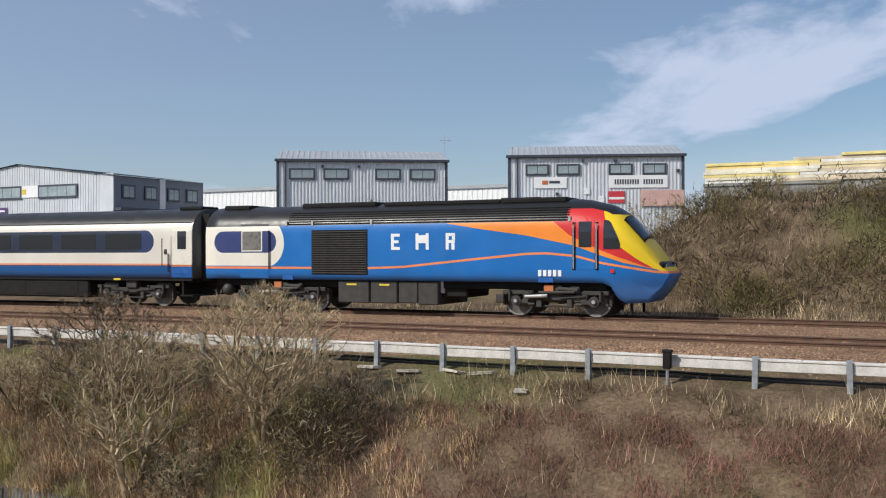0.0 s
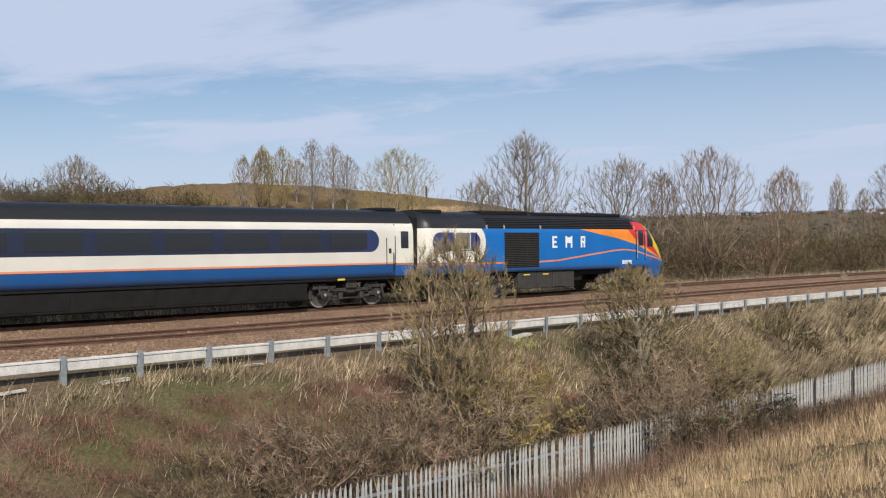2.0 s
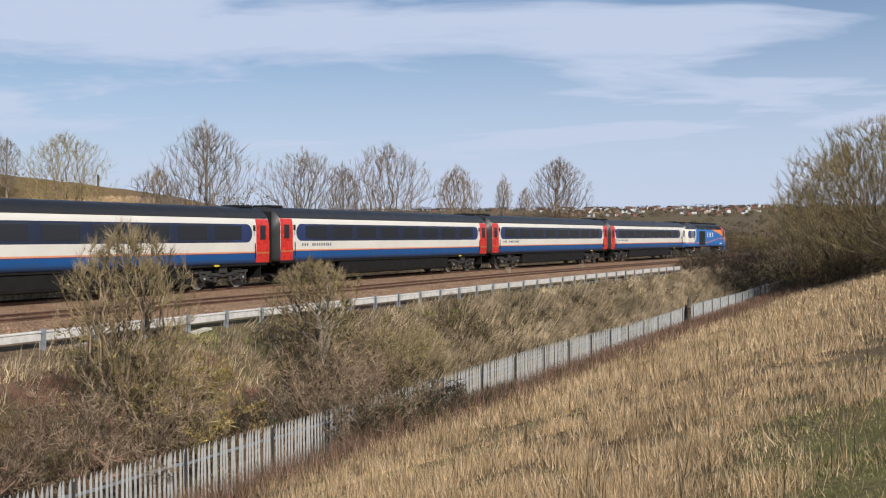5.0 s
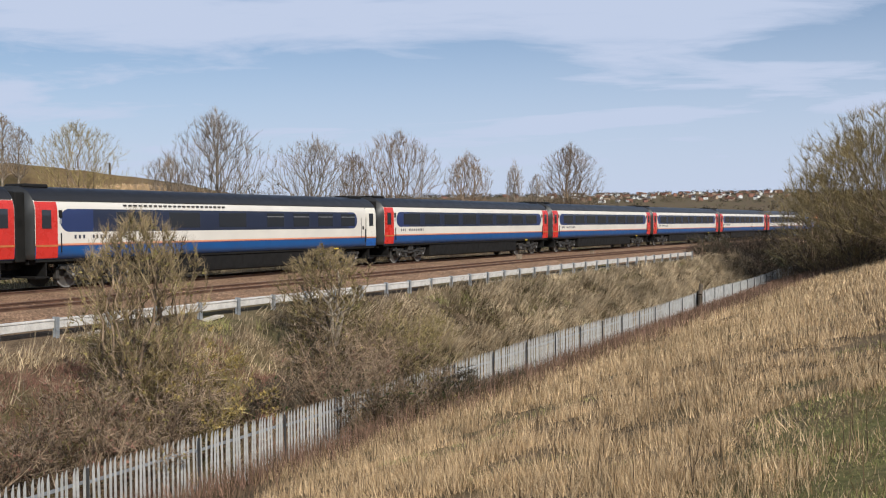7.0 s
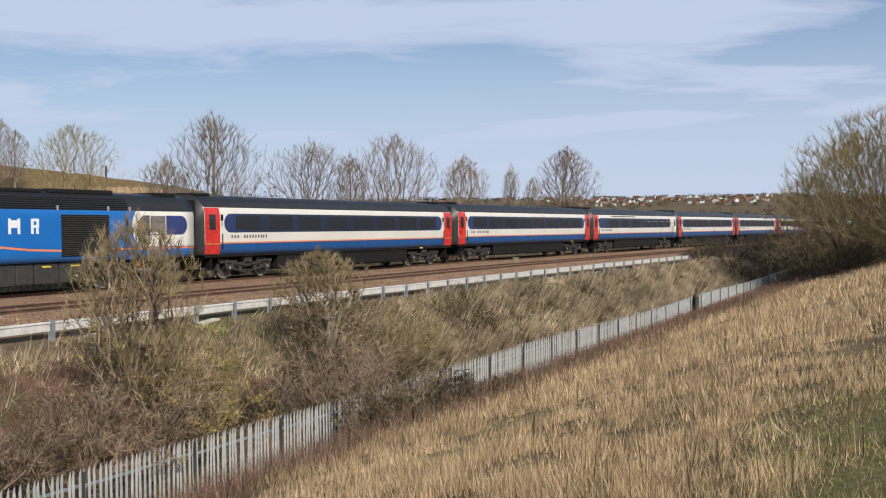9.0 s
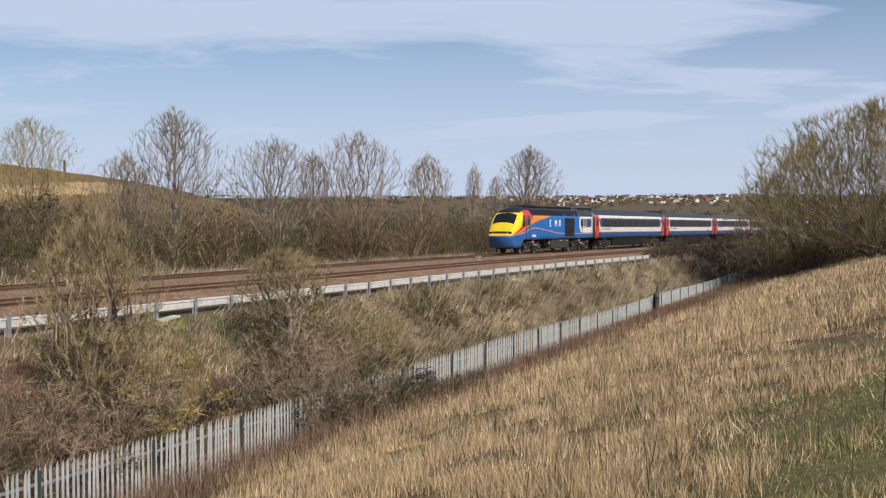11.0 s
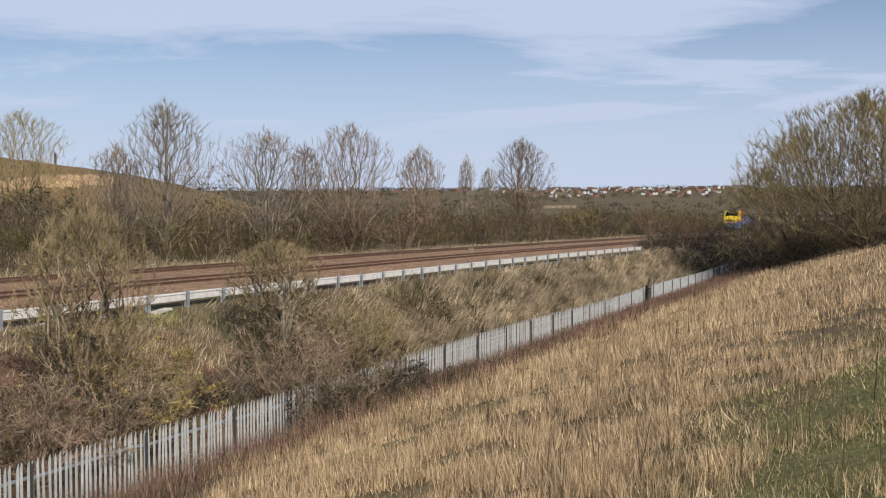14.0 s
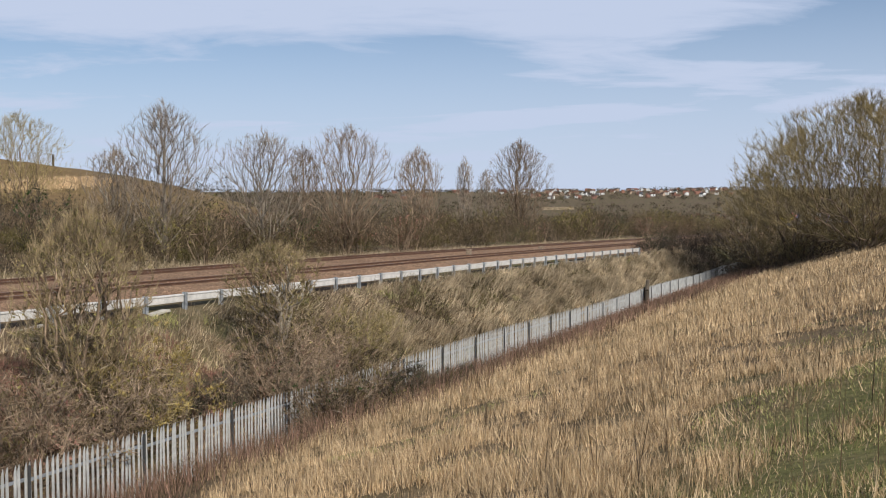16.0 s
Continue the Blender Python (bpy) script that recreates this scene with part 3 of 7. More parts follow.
def bogie_frame(half, heavy):
    """Side frames with a dropped middle, axle boxes, swing arms, brake gear and pipes."""
    bm = bmesh.new()
    for s in (-1, 1):
        y0, y1 = s * 0.98, s * 1.12
        add_box(bm, -half + 0.25, half - 0.25, y0, y1, 0.52, 0.72, 0.02)
        for q in (-1, 1):
            # frame end lifted over the axle box
            add_box(bm, q * (half - 0.32), q * (half + 0.48), y0, y1, 0.70, 0.84, 0.02)
            add_box(bm, q * (half - 0.46), q * (half - 0.22), y0, y1, 0.54, 0.82, 0.02)
            # axle box with a round cover, and its swing arm
            add_rod(bm, (q * half, s * 0.90, 0.5), (q * half, s * 1.17, 0.5), 0.17, 14)
            add_rod(bm, (q * half, s * 1.17, 0.5), (q * half, s * 1.21, 0.5), 0.10, 12)
            add_box(bm, q * (half - 0.42), q * half, s * 1.0, s * 1.14, 0.40, 0.54, 0.02)
            add_rod(bm, (q * (half - 0.62), s * 1.08, 0.40), (q * (half - 0.40), s * 1.08, 0.40), 0.06, 8)
            # brake hanger, sand pipe and damper
            add_box(bm, q * (half + 0.40), q * (half + 0.54), s * 0.72, s * 0.95, 0.34, 0.80, 0.02)
            add_rod(bm, (q * (half + 0.52), s * 0.8, 0.75), (q * (half + 0.42), s * 0.78, 0.16), 0.025, 6)
            add_rod(bm, (q * (half + 0.22), s * 1.16, 0.50), (q * (half + 0.22), s * 1.16, 0.84), 0.045, 8)
            add_rod(bm, (q * 0.2, s * 1.16, 0.60), (q * (half - 0.3), s * 1.16, 0.66), 0.03, 6)
            add_box(bm, q * 0.42, q * 0.60, s * 0.98, s * 1.18, 0.30, 0.56, 0.02)
        add_box(bm, -0.26, 0.26, s * 0.92, s * 1.2, 0.70, 1.02, 0.03)
        add_rod(bm, (-0.55, s * 1.05, 0.34), (0.55, s * 1.05, 0.34), 0.03, 6)
        if heavy:
            add_box(bm, -half - 0.74, -half - 0.44, s * 0.9, s * 1.1, 0.42, 0.70, 0.03)
            add_rod(bm, (-0.5, s * 1.22, 0.78), (0.7, s * 1.22, 0.80), 0.045, 8)
            add_rod(bm, (0.15, s * 1.2, 0.90), (0.8, s * 1.2, 0.86), 0.07, 10)
            add_box(bm, 0.55, 0.85, s * 1.0, s * 1.2, 0.78, 0.98, 0.02)
    add_box(bm, -0.3, 0.3, -1.0, 1.0, 0.45, 0.9, 0.03)
    return bm


def coil_spring():
    """A coil spring as a stack of rings between two seats."""
    bm = bmesh.new()
    for j in range(5):
        bmesh.ops.create_cone(bm, cap_ends=True, segments=12, radius1=0.10, radius2=0.10, depth=0.032, matrix=Matrix.Translation((0, 0, 0.03 + j * 0.055)))
    add_rod(bm, (0, 0, 0), (0, 0, 0.28), 0.065, 10)
    return bm


def add_bogie(car, x, half, heavy):
    b = shared_part(("bogie", half, heavy), "bogie", lambda: bogie_frame(half, heavy), M["frame_grey"], car, (x, 0, 0), "grimy dark grey bogie frame with springs")
    for q in (-1, 1):
        shared_part("wheel", "wheelset", wheel_mesh, M["wheel"], b, (q * half, 0, 0), "worn steel wheels on one axle")
    for s in (-1, 1):
        for q in (-1, 1):
            shared_part("tyre", "tyre", tyre_mesh, M["tyre"], b, (q * half, s * 0.83, 0.5), "bright worn steel tyre")
            shared_part("hub", "axle_cap", lambda: rod((0, -0.012, 0), (0, 0.012, 0), 0.06, 10), M["silver"], b, (q * half, s * 1.215, 0.5), "pale axle end cap")
            shared_part("spring", "coil_spring", coil_spring, M["frame_grey"], b, (q * (half - 0.52), s * 1.05, 0.56))
        if heavy:
            shared_part("damper", "damper", lambda: rod((-0.95, 0, 0.02), (-0.2, 0, 0.06), 0.055, 10), M["silver"], b, (0, s * 1.25, 0.62), "pale grey damper")
            shared_part("cover", "axle_cover", lambda: box(-0.16, 0.16, -0.02, 0.02, -0.1, 0.1, 0.01), M["orange_box"], b, (-0.15, s * 1.24, 0.92), "orange painted cover")
    return b


def letter_marks(kind):
    """Three white block marks with the weight of large letters."""
    w, h, t = 0.34, 0.55, 0.11
    bm = bmesh.new()
    b = lambda x0, x1, z0, z1: add_box(bm, x0, x1, -0.004, 0.004, z0, z1)
    if kind == 0:
        b(0, t, 0, h); b(t, w, 0, t * 0.9); b(t, w, h - t * 0.9, h); b(t, w * 0.85, h / 2 - t * 0.45, h / 2 + t * 0.45)
    elif kind == 1:
        b(0, t, 0, h); b(0.38, 0.38 + t, 0, h); b(t, 0.245, 0.22, h - 0.06); b(0.245, 0.38, 0.22, h - 0.06)
    else:
        b(0, t, 0, h); b(t, w, h - t * 0.9, h); b(t, w, 0.22, 0.22 + t * 0.9); b(w - t, w, 0.30, h - 0.08); b(w * 0.62, w * 0.95, 0, 0.22)
    return bm


def build_power_car(m, label):
    car = thing("power_car", m, label, "locomotive", "vehicles of the train")
    X = lambda u: CAR / 2 - u
    st = sorted(set([0.28, 0.32, 0.36, 0.42, 0.5, 0.58, 0.7, 0.82, 0.92, 1.12, 1.3, 1.45, 1.55, 1.65, 1.75, 1.78, 1.9, 2.0, 2.1, 2.25, 2.5, 2.9, 3.3] + list(np.arange(4, 17.6, 1.0)) + [17.55]))
    v, f = body_shell([(u, X(u)) for u in st], True, 1.12)
    ob = part("body", mesh_of("power_car_body", v, f, M["power_paint"], True), None, car, "blue, orange, red and yellow painted body shell")
    # louvred roof shoulders
    for s in (-1, 1):
        for j, z in enumerate((3.09, 3.17, 3.25, 3.33, 3.41, 3.49)):
            w = half_width(8, z) + 0.018
            part("roof_slat", box(X(13.9), X(3.35), s * (w - 0.03), s * (w + 0.012), z - 0.014, z + 0.02, 0.006), M["roof"], car)
        for u in (13.95, 12.85, 10.45, 3.32):
            w = half_width(8, 3.12)
            part("roof_bracket", box(X(u) - 0.045, X(u) + 0.045, s * (w - 0.02), s * (w + 0.045), 3.02, 3.20, 0.008), M["silver"], car, "pale metal bracket")
        # radiator grille
        g = part("grille", box(X(12.87), X(10.58), s * 1.33, s * 1.374, 1.30, 2.87, 0.006), M["black"], car, "black louvred radiator grille")
        for j in range(19):
            z = 1.34 + j * 0.08
            shared_part("slat", "slat", lambda: box(-1.12, 1.12, -0.018, 0.018, 0, 0.035, 0.004), M["frame_grey"], g, (X(11.725), s * 1.385, z))
        # cab door, windows, handrails
        d = part("cab_door", side_patch(np.linspace(2.52, 3.08, 4), np.linspace(1.52, 3.18, 10), s, 0.012, True, X), M["power_paint"], car, "red, orange and blue cab door")
        part("door_window", side_patch(np.linspace(2.60, 3.01, 3), np.linspace(2.22, 3.02, 6), s, 0.022, True, X), M["glass"], d, "dark cab door glass")
        for u in (2.43, 3.17):
            w = half_width(u, 2.3) + 0.05
            part("handrail", rod((X(u), s * w, 1.55), (X(u), s * w, 2.95), 0.022, 6), M["silver"], car, "pale vertical handrail")
            part("handrail_recess", side_patch([u - 0.05, u + 0.05], np.linspace(1.5, 3.0, 6), s, 0.006, True, X), M["black"], car, "black recess behind a handrail")
        part("cab_window", slant_patch(2.22, [(2.16, 1.72), (2.3, 1.70), (2.5, 1.76), (2.75, 1.88), (3.0, 2.02), (3.06, 2.10)], s, 0.014, X), M["glass"], car, "dark slanted cab side window")
        # baggage compartment door and window
        dd = part("luggage_door", side_patch(np.linspace(14.72, 15.98, 4), np.linspace(1.16, 3.12, 9), s, 0.008, True, X), M["power_paint"], car, "cream and blue luggage compartment door")
        part("window_frame", side_patch([14.98, 15.90], np.linspace(2.12, 2.90, 5), s, 0.018, True, X), M["white_paint"], dd, "white window surround")
        part("window_pane", side_patch([15.03, 15.85], np.linspace(2.17, 2.85, 5), s, 0.026, True, X), M["dull_pane"], dd, "dull grey window pane")
        part("handrail", rod((X(14.66), s * 1.41, 1.5), (X(14.66), s * 1.41, 2.88), 0.022, 6), M["black"], car)
        # block marks for the operator's mark, and bars for the number
        for j, u in enumerate((9.66, 8.72, 7.60)):
            x0 = X(u) if s < 0 else X(u)
            o = part("operator_mark", letter_marks(j), M["mark_white"], car, "white block mark")
            o.location = (x0, s * 1.374, 2.16)
            if s > 0:
                o.rotation_euler = (0, 0, math.pi)
                o.location = (X((9.66, 8.72, 7.60)[2 - j] - 0.40), s * 1.374, 2.16)
        for j in range(5):
            part("number_bar", box(X(4.30 - j * 0.165) - 0.055, X(4.30 - j * 0.165) + 0.055, s * 1.366, s * 1.376, 1.30, 1.50), M["mark_white"], car, "white bar in place of a digit")
        part("warning_plate", box(X(2.0), X(1.88), s * 1.36, s * 1.375, 1.42, 1.54), M["red"], car, "small red plate")
        part("step_plate", box(X(4.35), X(3.85), s * 1.30, s * 1.375, 1.10, 1.25, 0.01), M["blue_step"], car, "blue step plate")
        part("step_plate", box(X(14.1), X(13.65), s * 1.30, s * 1.375, 1.10, 1.25, 0.01), M["blue_step"], car, "blue step plate")
        for e in (0.60,):
            l = bmesh.new()
            for q in (0, 1):
                bmesh.ops.create_icosphere(l, subdivisions=2, radius=0.075, matrix=Matrix.Translation((X(0.49 + 0.06 * q), s * (0.62 + 0.20 * q), 1.64 - 0.01 * q)))
            part("headlight", l, M["lamp_glass"], car, "pair of round headlights in a dark recess")
            part("headlight_recess", box(X(0.74), X(0.44), s * 0.48, s * 0.96, 1.54, 1.74, 0.05), M["black"], car)
    # windscreen on the slope of the nose
    bm = bmesh.new()
    us, ys = np.linspace(1.05, 1.70, 8), np.linspace(-0.92, 0.92, 11)
    grid = []
    for u in us:
        row = []
        for y in ys:
            lo, hi = 1.3, curve(NOSE_TOP, u)
            for _ in range(26):
                mid = (lo + hi) / 2
                if half_width(u, mid) > abs(y): lo = mid
                else: hi = mid
            row.append(bm.verts.new((X(u) + 0.012, y, lo + 0.012)))
        grid.append(row)
    for i in range(len(us) - 1):
        for j in range(len(ys) - 1):
            bm.faces.new((grid[i][j], grid[i][j + 1], grid[i + 1][j + 1], grid[i + 1][j]))
    bmesh.ops.solidify(bm, geom=bm.faces[:], thickness=0.02)
    part("windscreen", bm, M["glass"], car, "dark wide windscreen", True)
    # roof equipment
    for u0, u1, h in ((3.6, 5.9, 0.05), (5.9, 10.3, 0.03), (10.6, 13.7, 0.06), (16.0, 17.2, 0.05)):
        part("roof_pod", box(X(u1), X(u0), -0.72, 0.72, 3.66, 3.80 + h, 0.05), M["roof"], car, "black roof housing")
    part("roof_hatch", box(X(6.0), X(4.6), -0.5, 0.5, 3.74, 3.88, 0.04), M["roof"], car)
    for u, heavy in ((3.895, True), (14.24, True)):
        add_bogie(car, X(u), 1.30, heavy)
    # underframe boxes between the bogies
    for u0, u1, z0 in ((7.95, 8.70, 0.30), (8.72, 9.45, 0.34), (9.5, 10.55, 0.32), (10.6, 11.85, 0.32)):
        t = part("equipment_box", box(X(u1), X(u0), -1.24, 1.24, z0, 1.10, 0.03), M["frame_grey"], car, "dark equipment box under the frame")
        for s in (-1, 1):
            if u0 > 9:
                part("label_strip", box(X(u1) + 0.35, X(u1) + 0.75, s * 1.238, s * 1.246, 0.93, 0.99), M["yellow"], t, "yellow warning strip")
    part("drawgear", box(X(17.75), X(17.3), -0.5, 0.5, 0.5, 1.2, 0.05), M["black"], car)
    part("gangway", box(X(17.78), X(17.5), -0.85, 0.85, 1.1, 3.5, 0.04), M["black"], car, "black end gangway")
    for s in (-1, 1):
        bm = bmesh.new()
        bmesh.ops.create_uvsphere(bm, u_segments=14, v_segments=8, radius=0.24, matrix=Matrix.Translation((X(16.75), s * 1.0, 0.72)))
        part("air_tank", bm, M["frame_grey"], car, "round dark air tank", True)
        part("pipe_run", rod((X(7.9), s * 1.0, 0.7), (X(7.9), s * 1.0, 1.1), 0.09, 10), M["silver"], car)
        part("life_guard", box(X(1.52), X(1.45), s * 0.74, s * 0.84, 0.10, 0.6), M["black"], car)
    part("frame_rail", box(X(17.3), X(2.2), -1.05, 1.05, 0.86, 1.14, 0.02), M["black"], car)
    part("fuel_tank", box(X(11.9), X(7.0), -0.95, 0.95, 0.55, 0.95, 0.05), M["black"], car)
    return car


def build_coach(m, label, kind):
    """kind: 'plain', 'white_front' (pale doors at the leading end), 'kitchen'."""
    car = thing("passenger_coach", m, label, "railway coach", "vehicles of the train")
    half = 11.08
    X = lambda u: half - u
    st = [(6.0, x) for x in (-half, -11.03, -8, -4, 0, 4, 8, 11.03, half)]
    key = "coach_body" if kind == "plain" else "coach_body_pale_end"
    if key not in SHARED:
        v, f = body_shell(st, False, 1.10)
        SHARED[key] = mesh_of("coach_body", v, f, M["coach_paint" if kind == "plain" else "coach_paint_pale"], True)
    part("body", SHARED[key], None, car, "cream body with a blue lower edge and a dark window band")
    for s in (-1, 1):
        # windows
        if kind == "kitchen":
            spots = [(8.4 - 2.0 * j, 1.25) for j in range(4)] + [(-0.6, 1.8), (-3.6, 1.8), (-6.4, 1.8)]
        else:
            spots = [((7.75 if kind == "white_front" else 8.15) - (2.27 if kind == "white_front" else 2.33) * j, 1.78) for j in range(8)]
        for x, w in spots:
            zlo, zhi = (2.22, 2.86)
            shared_part(("pane", w, s), "window", lambda: side_patch([6 - w / 2, 6 - w / 2 + 0.04, 6 + w / 2 - 0.04, 6 + w / 2], [zlo, zlo + 0.04, zhi - 0.04, zhi], s, 0.006, False, lambda u: u - 6), M["glass"], car, (x, 0, 0))
            if kind == "kitchen" and x > 0:
                shared_part(("light", s), "window_bar", lambda: box(-0.6, 0.6, s * 1.37, s * 1.385, 2.68, 2.71), M["silver"], car, (x, 0, 0))
        for e in (-1, 1):
            pale = e > 0 and kind != "plain"
            mat = M["white_paint"] if pale else M["red"]
            d = shared_part(("door", pale, s, e), "door", lambda: side_patch([10.10, 10.14, 11.0, 11.04], [1.14, 1.18, 1.6, 2.2, 2.6, 2.9, 3.1, 3.2], s, 0.014, False, lambda u: e * u), mat, car, (0, 0, 0), "pale cream end door" if pale else "bright red passenger door")
            shared_part(("dw", s, e), "door_window", lambda: side_patch([10.38, 10.78], [2.22, 2.4, 2.7, 2.90], s, 0.024, False, lambda u: e * u), M["glass"], d, (0, 0, 0), "dark door glass")
            shared_part(("ds", pale, s, e), "door_stripe", lambda: side_patch([10.10, 11.04], [1.56, 1.63], s, 0.019, False, lambda u: e * u), M["orange_box"], d, (0, 0, 0), "orange stripe")
            if pale:
                shared_part(("dz", s, e), "door_edge", lambda: side_patch([9.62, 9.66], [1.14, 1.6, 2.6, 3.2], s, 0.006, False, lambda u: e * u), M["frame_grey"], d)
                shared_part(("dy", s, e), "door_edge", lambda: side_patch([10.07, 10.10], [1.14, 1.6, 2.6, 3.2], s, 0.018, False, lambda u: e * u), M["frame_grey"], d)
                shared_part(("dk", s, e), "door_lock", lambda: box(e * 9.74, e * 9.88, s * 1.36, s * 1.40, 2.02, 2.22, 0.02), M["frame_grey"], d)
                shared_part(("dl", s, e), "door_panel", lambda: side_patch([10.10, 11.04], [1.14, 1.3, 1.55], s, 0.018, False, lambda u: e * u), M["blue_step"], d, (0, 0, 0), "blue lower panel")
            shared_part(("dh", s, e), "handrail", lambda: rod((e * 9.97, s * 1.42, 1.35), (e * 9.97, s * 1.42, 2.05), 0.022, 6), M["black"], car)
            if not pale:
                shared_part(("lamp", s, e), "door_indicator", lambda: box(e * 9.88, e * 10.04, s * 1.355, s * 1.39, 2.62, 2.90, 0.01), M["black"], car, (0, 0, 0), "black door indicator unit")
                shared_part(("lamp2", s, e), "door_button", lambda: box(e * 9.91, e * 10.01, s * 1.36, s * 1.385, 2.40, 2.58, 0.01), M["silver"], car)
        # bars in place of the operator's name under the windows, near one end
        for j, x in enumerate((0, 0.2, 0.4, 0.85, 1.02, 1.22, 1.42, 1.62, 1.82, 2.02, 2.17, 2.37)):
            if j in (0, 1, 2) or j > 2:
                shared_part(("bar", s), "name_bar", lambda: box(-0.045, 0.045, s * 1.366, s * 1.375, 1.84, 1.98), M["mark_dark"], car, (s * (9.3 - x), 0, 0))
        shared_part(("sole", s), "sole_bar", lambda: box(-11.0, 11.0, s * 1.18, s * 1.30, 1.0, 1.13, 0.01), M["black"], car)
        shared_part(("gutter", s), "gutter", lambda: box(-11.0, 11.0, s * (half_width(6, 3.24, False) - 0.02), s * (half_width(6, 3.24, False) + 0.02), 3.22, 3.26), M["frame_grey"], car)
        shared_part(("yl", s), "label_plate", lambda: box(-0.17, 0.17, s * 1.29, s * 1.32, 1.02, 1.09), M["yellow"], car, (7.4, 0, 0), "yellow plate")
    if kind == "kitchen":
        for j in range(22):
            shared_part("dot", "notice_bar", lambda: box(-0.07, 0.07, -1.30, -1.24, 3.08, 3.14), M["frame_grey"], car, (-1.2 - j * 0.27, -0.075, 0))
    for e in (-1, 1):
        shared_part(("gang", e), "gangway", lambda: box(e * 11.06, e * 11.49, -0.85, 0.85, 1.0, 3.55, 0.04), M["black"], car, (0, 0, 0), "black rubber gangway")
        shared_part(("vent", e), "roof_vent", lambda: box(e * 9.8, e * 10.9, -0.55, 0.55, 3.72, 3.88, 0.05), M["roof"], car, (0, 0, 0), "low black roof ventilator")
        shared_part(("coup", e), "coupler", lambda: box(e * 10.9, e * 11.48, -0.35, 0.35, 0.72, 1.1, 0.05), M["black"], car)
        shared_part(("steps", e), "end_step", lambda: add_box(add_box(bmesh.new(), e * 10.4, e * 11.0, -1.25, 1.25, 0.42, 0.48), e * 10.5, e * 10.56, -1.25, 1.25, 0.42, 1.1), M["black"], car)
        add_bogie(car, e * 8.0, 1.30, False)
    shared_part("skirt", "underframe_skirt", lambda: box(-5.9, 5.9, -1.24, 1.24, 0.30, 1.04, 0.06), M["black"], car, (0, 0, 0), "long dark equipment skirt")
    for j, x in enumerate((-4.2, -1.4, 1.4, 4.2)):
        for s in (-1, 1):
            shared_part(("hatch", s), "skirt_hatch", lambda: box(-1.15, 1.15, s * 1.235, s * 1.255, 0.42, 0.96, 0.01), M["black"], car, (x, 0, 0))
    shared_part("frame2", "frame_rail", lambda: box(-11.0, 11.0, -0.9, 0.9, 0.9, 1.12, 0.02), M["black"], car)
    return car


def line_pose(s, wheelbase, turned=False):
    """A vehicle whose middle is s along the line, on two bogies."""
    x0, y0, _ = on_line(s - wheelbase / 2)
    x1, y1, _ = on_line(s + wheelbase / 2)
    a = math.degrees(math.atan2(y1 - y0, x1 - x0))
    return pose((x0 + x1) / 2, (y0 + y1) / 2, -float(dip(x0) + dip(x1)) / 2, 0, 0, a + (180 if turned else 0))


def train_front(t):
    return -6.957 + 26.143 * t + 0.0825 * t * t


TRAIN = []


def build_train():
    M["power_paint"] = power_car_paint()
    M["coach_paint"] = coach_paint("coach_livery", False)
    M["coach_paint_pale"] = coach_paint("coach_livery_pale_end", True)
    M["blue_step"] = simple("blue_step_paint", (0.02, 0.12, 0.42), 0.45, 0, 0.3, 4)
    g = Mat("headlamp_glass", (0.75, 0.75, 0.72), 0.1, 0.3, 0.8)
    M["lamp_glass"] = g.m
    car = build_power_car(line_pose(train_front(0) - CAR / 2, 10.3), "blue high-speed power car with a yellow wedge nose, leading")
    TRAIN.append((car, CAR / 2, 10.3, False))
    kinds = ["white_front", "plain", "plain", "plain", "plain", "kitchen", "plain", "plain"]
    labels = {"plain": "cream and blue passenger coach with red end doors", "white_front": "cream and blue coach with pale doors towards the power car",
              "kitchen": "cream and blue catering coach with few windows"}
    for j, kind in enumerate(kinds):
        mid = CAR + COACH * (j + 0.5)
        TRAIN.append((build_coach(line_pose(train_front(0) - mid, 16), labels[kind], kind), mid, 16, False))
    last = copy_thing(car, line_pose(train_front(0) - 2 * CAR - 8 * COACH + CAR / 2, 10.3, True))
    last["label"] = "blue power car with a yellow wedge nose, trailing backwards"
    TRAIN.append((last, 2 * CAR + 8 * COACH - CAR / 2, 10.3, True))


build_train()


# ---------------------------------------------------------------- beside the track
def ground_z(x, y):
    return float(height(x, y))


def post_mesh():
    """A galvanised H-section post with a flat cap."""
    bm = bmesh.new()
    add_box(bm, -0.055, 0.055, -0.065, -0.053, -0.80, -0.035)
    add_box(bm, -0.055, 0.055, 0.053, 0.065, -0.80, -0.035)
    add_box(bm, -0.008, 0.008, -0.053, 0.053, -0.80, -0.037)
    return bm


def trough_body():
    bm = bmesh.new()
    add_box(bm, -0.83, 0.83, -0.12, 0.03, -0.335, -0.135, 0.012)
    return bm


def trough_lid():
    bm = bmesh.new()
    add_box(bm, -0.832, 0.005, -0.14, 0.05, -0.135, -0.085, 0.008)
    add_box(bm, 0.012, 0.832, -0.14, 0.05, -0.135, -0.088, 0.008)
    return bm


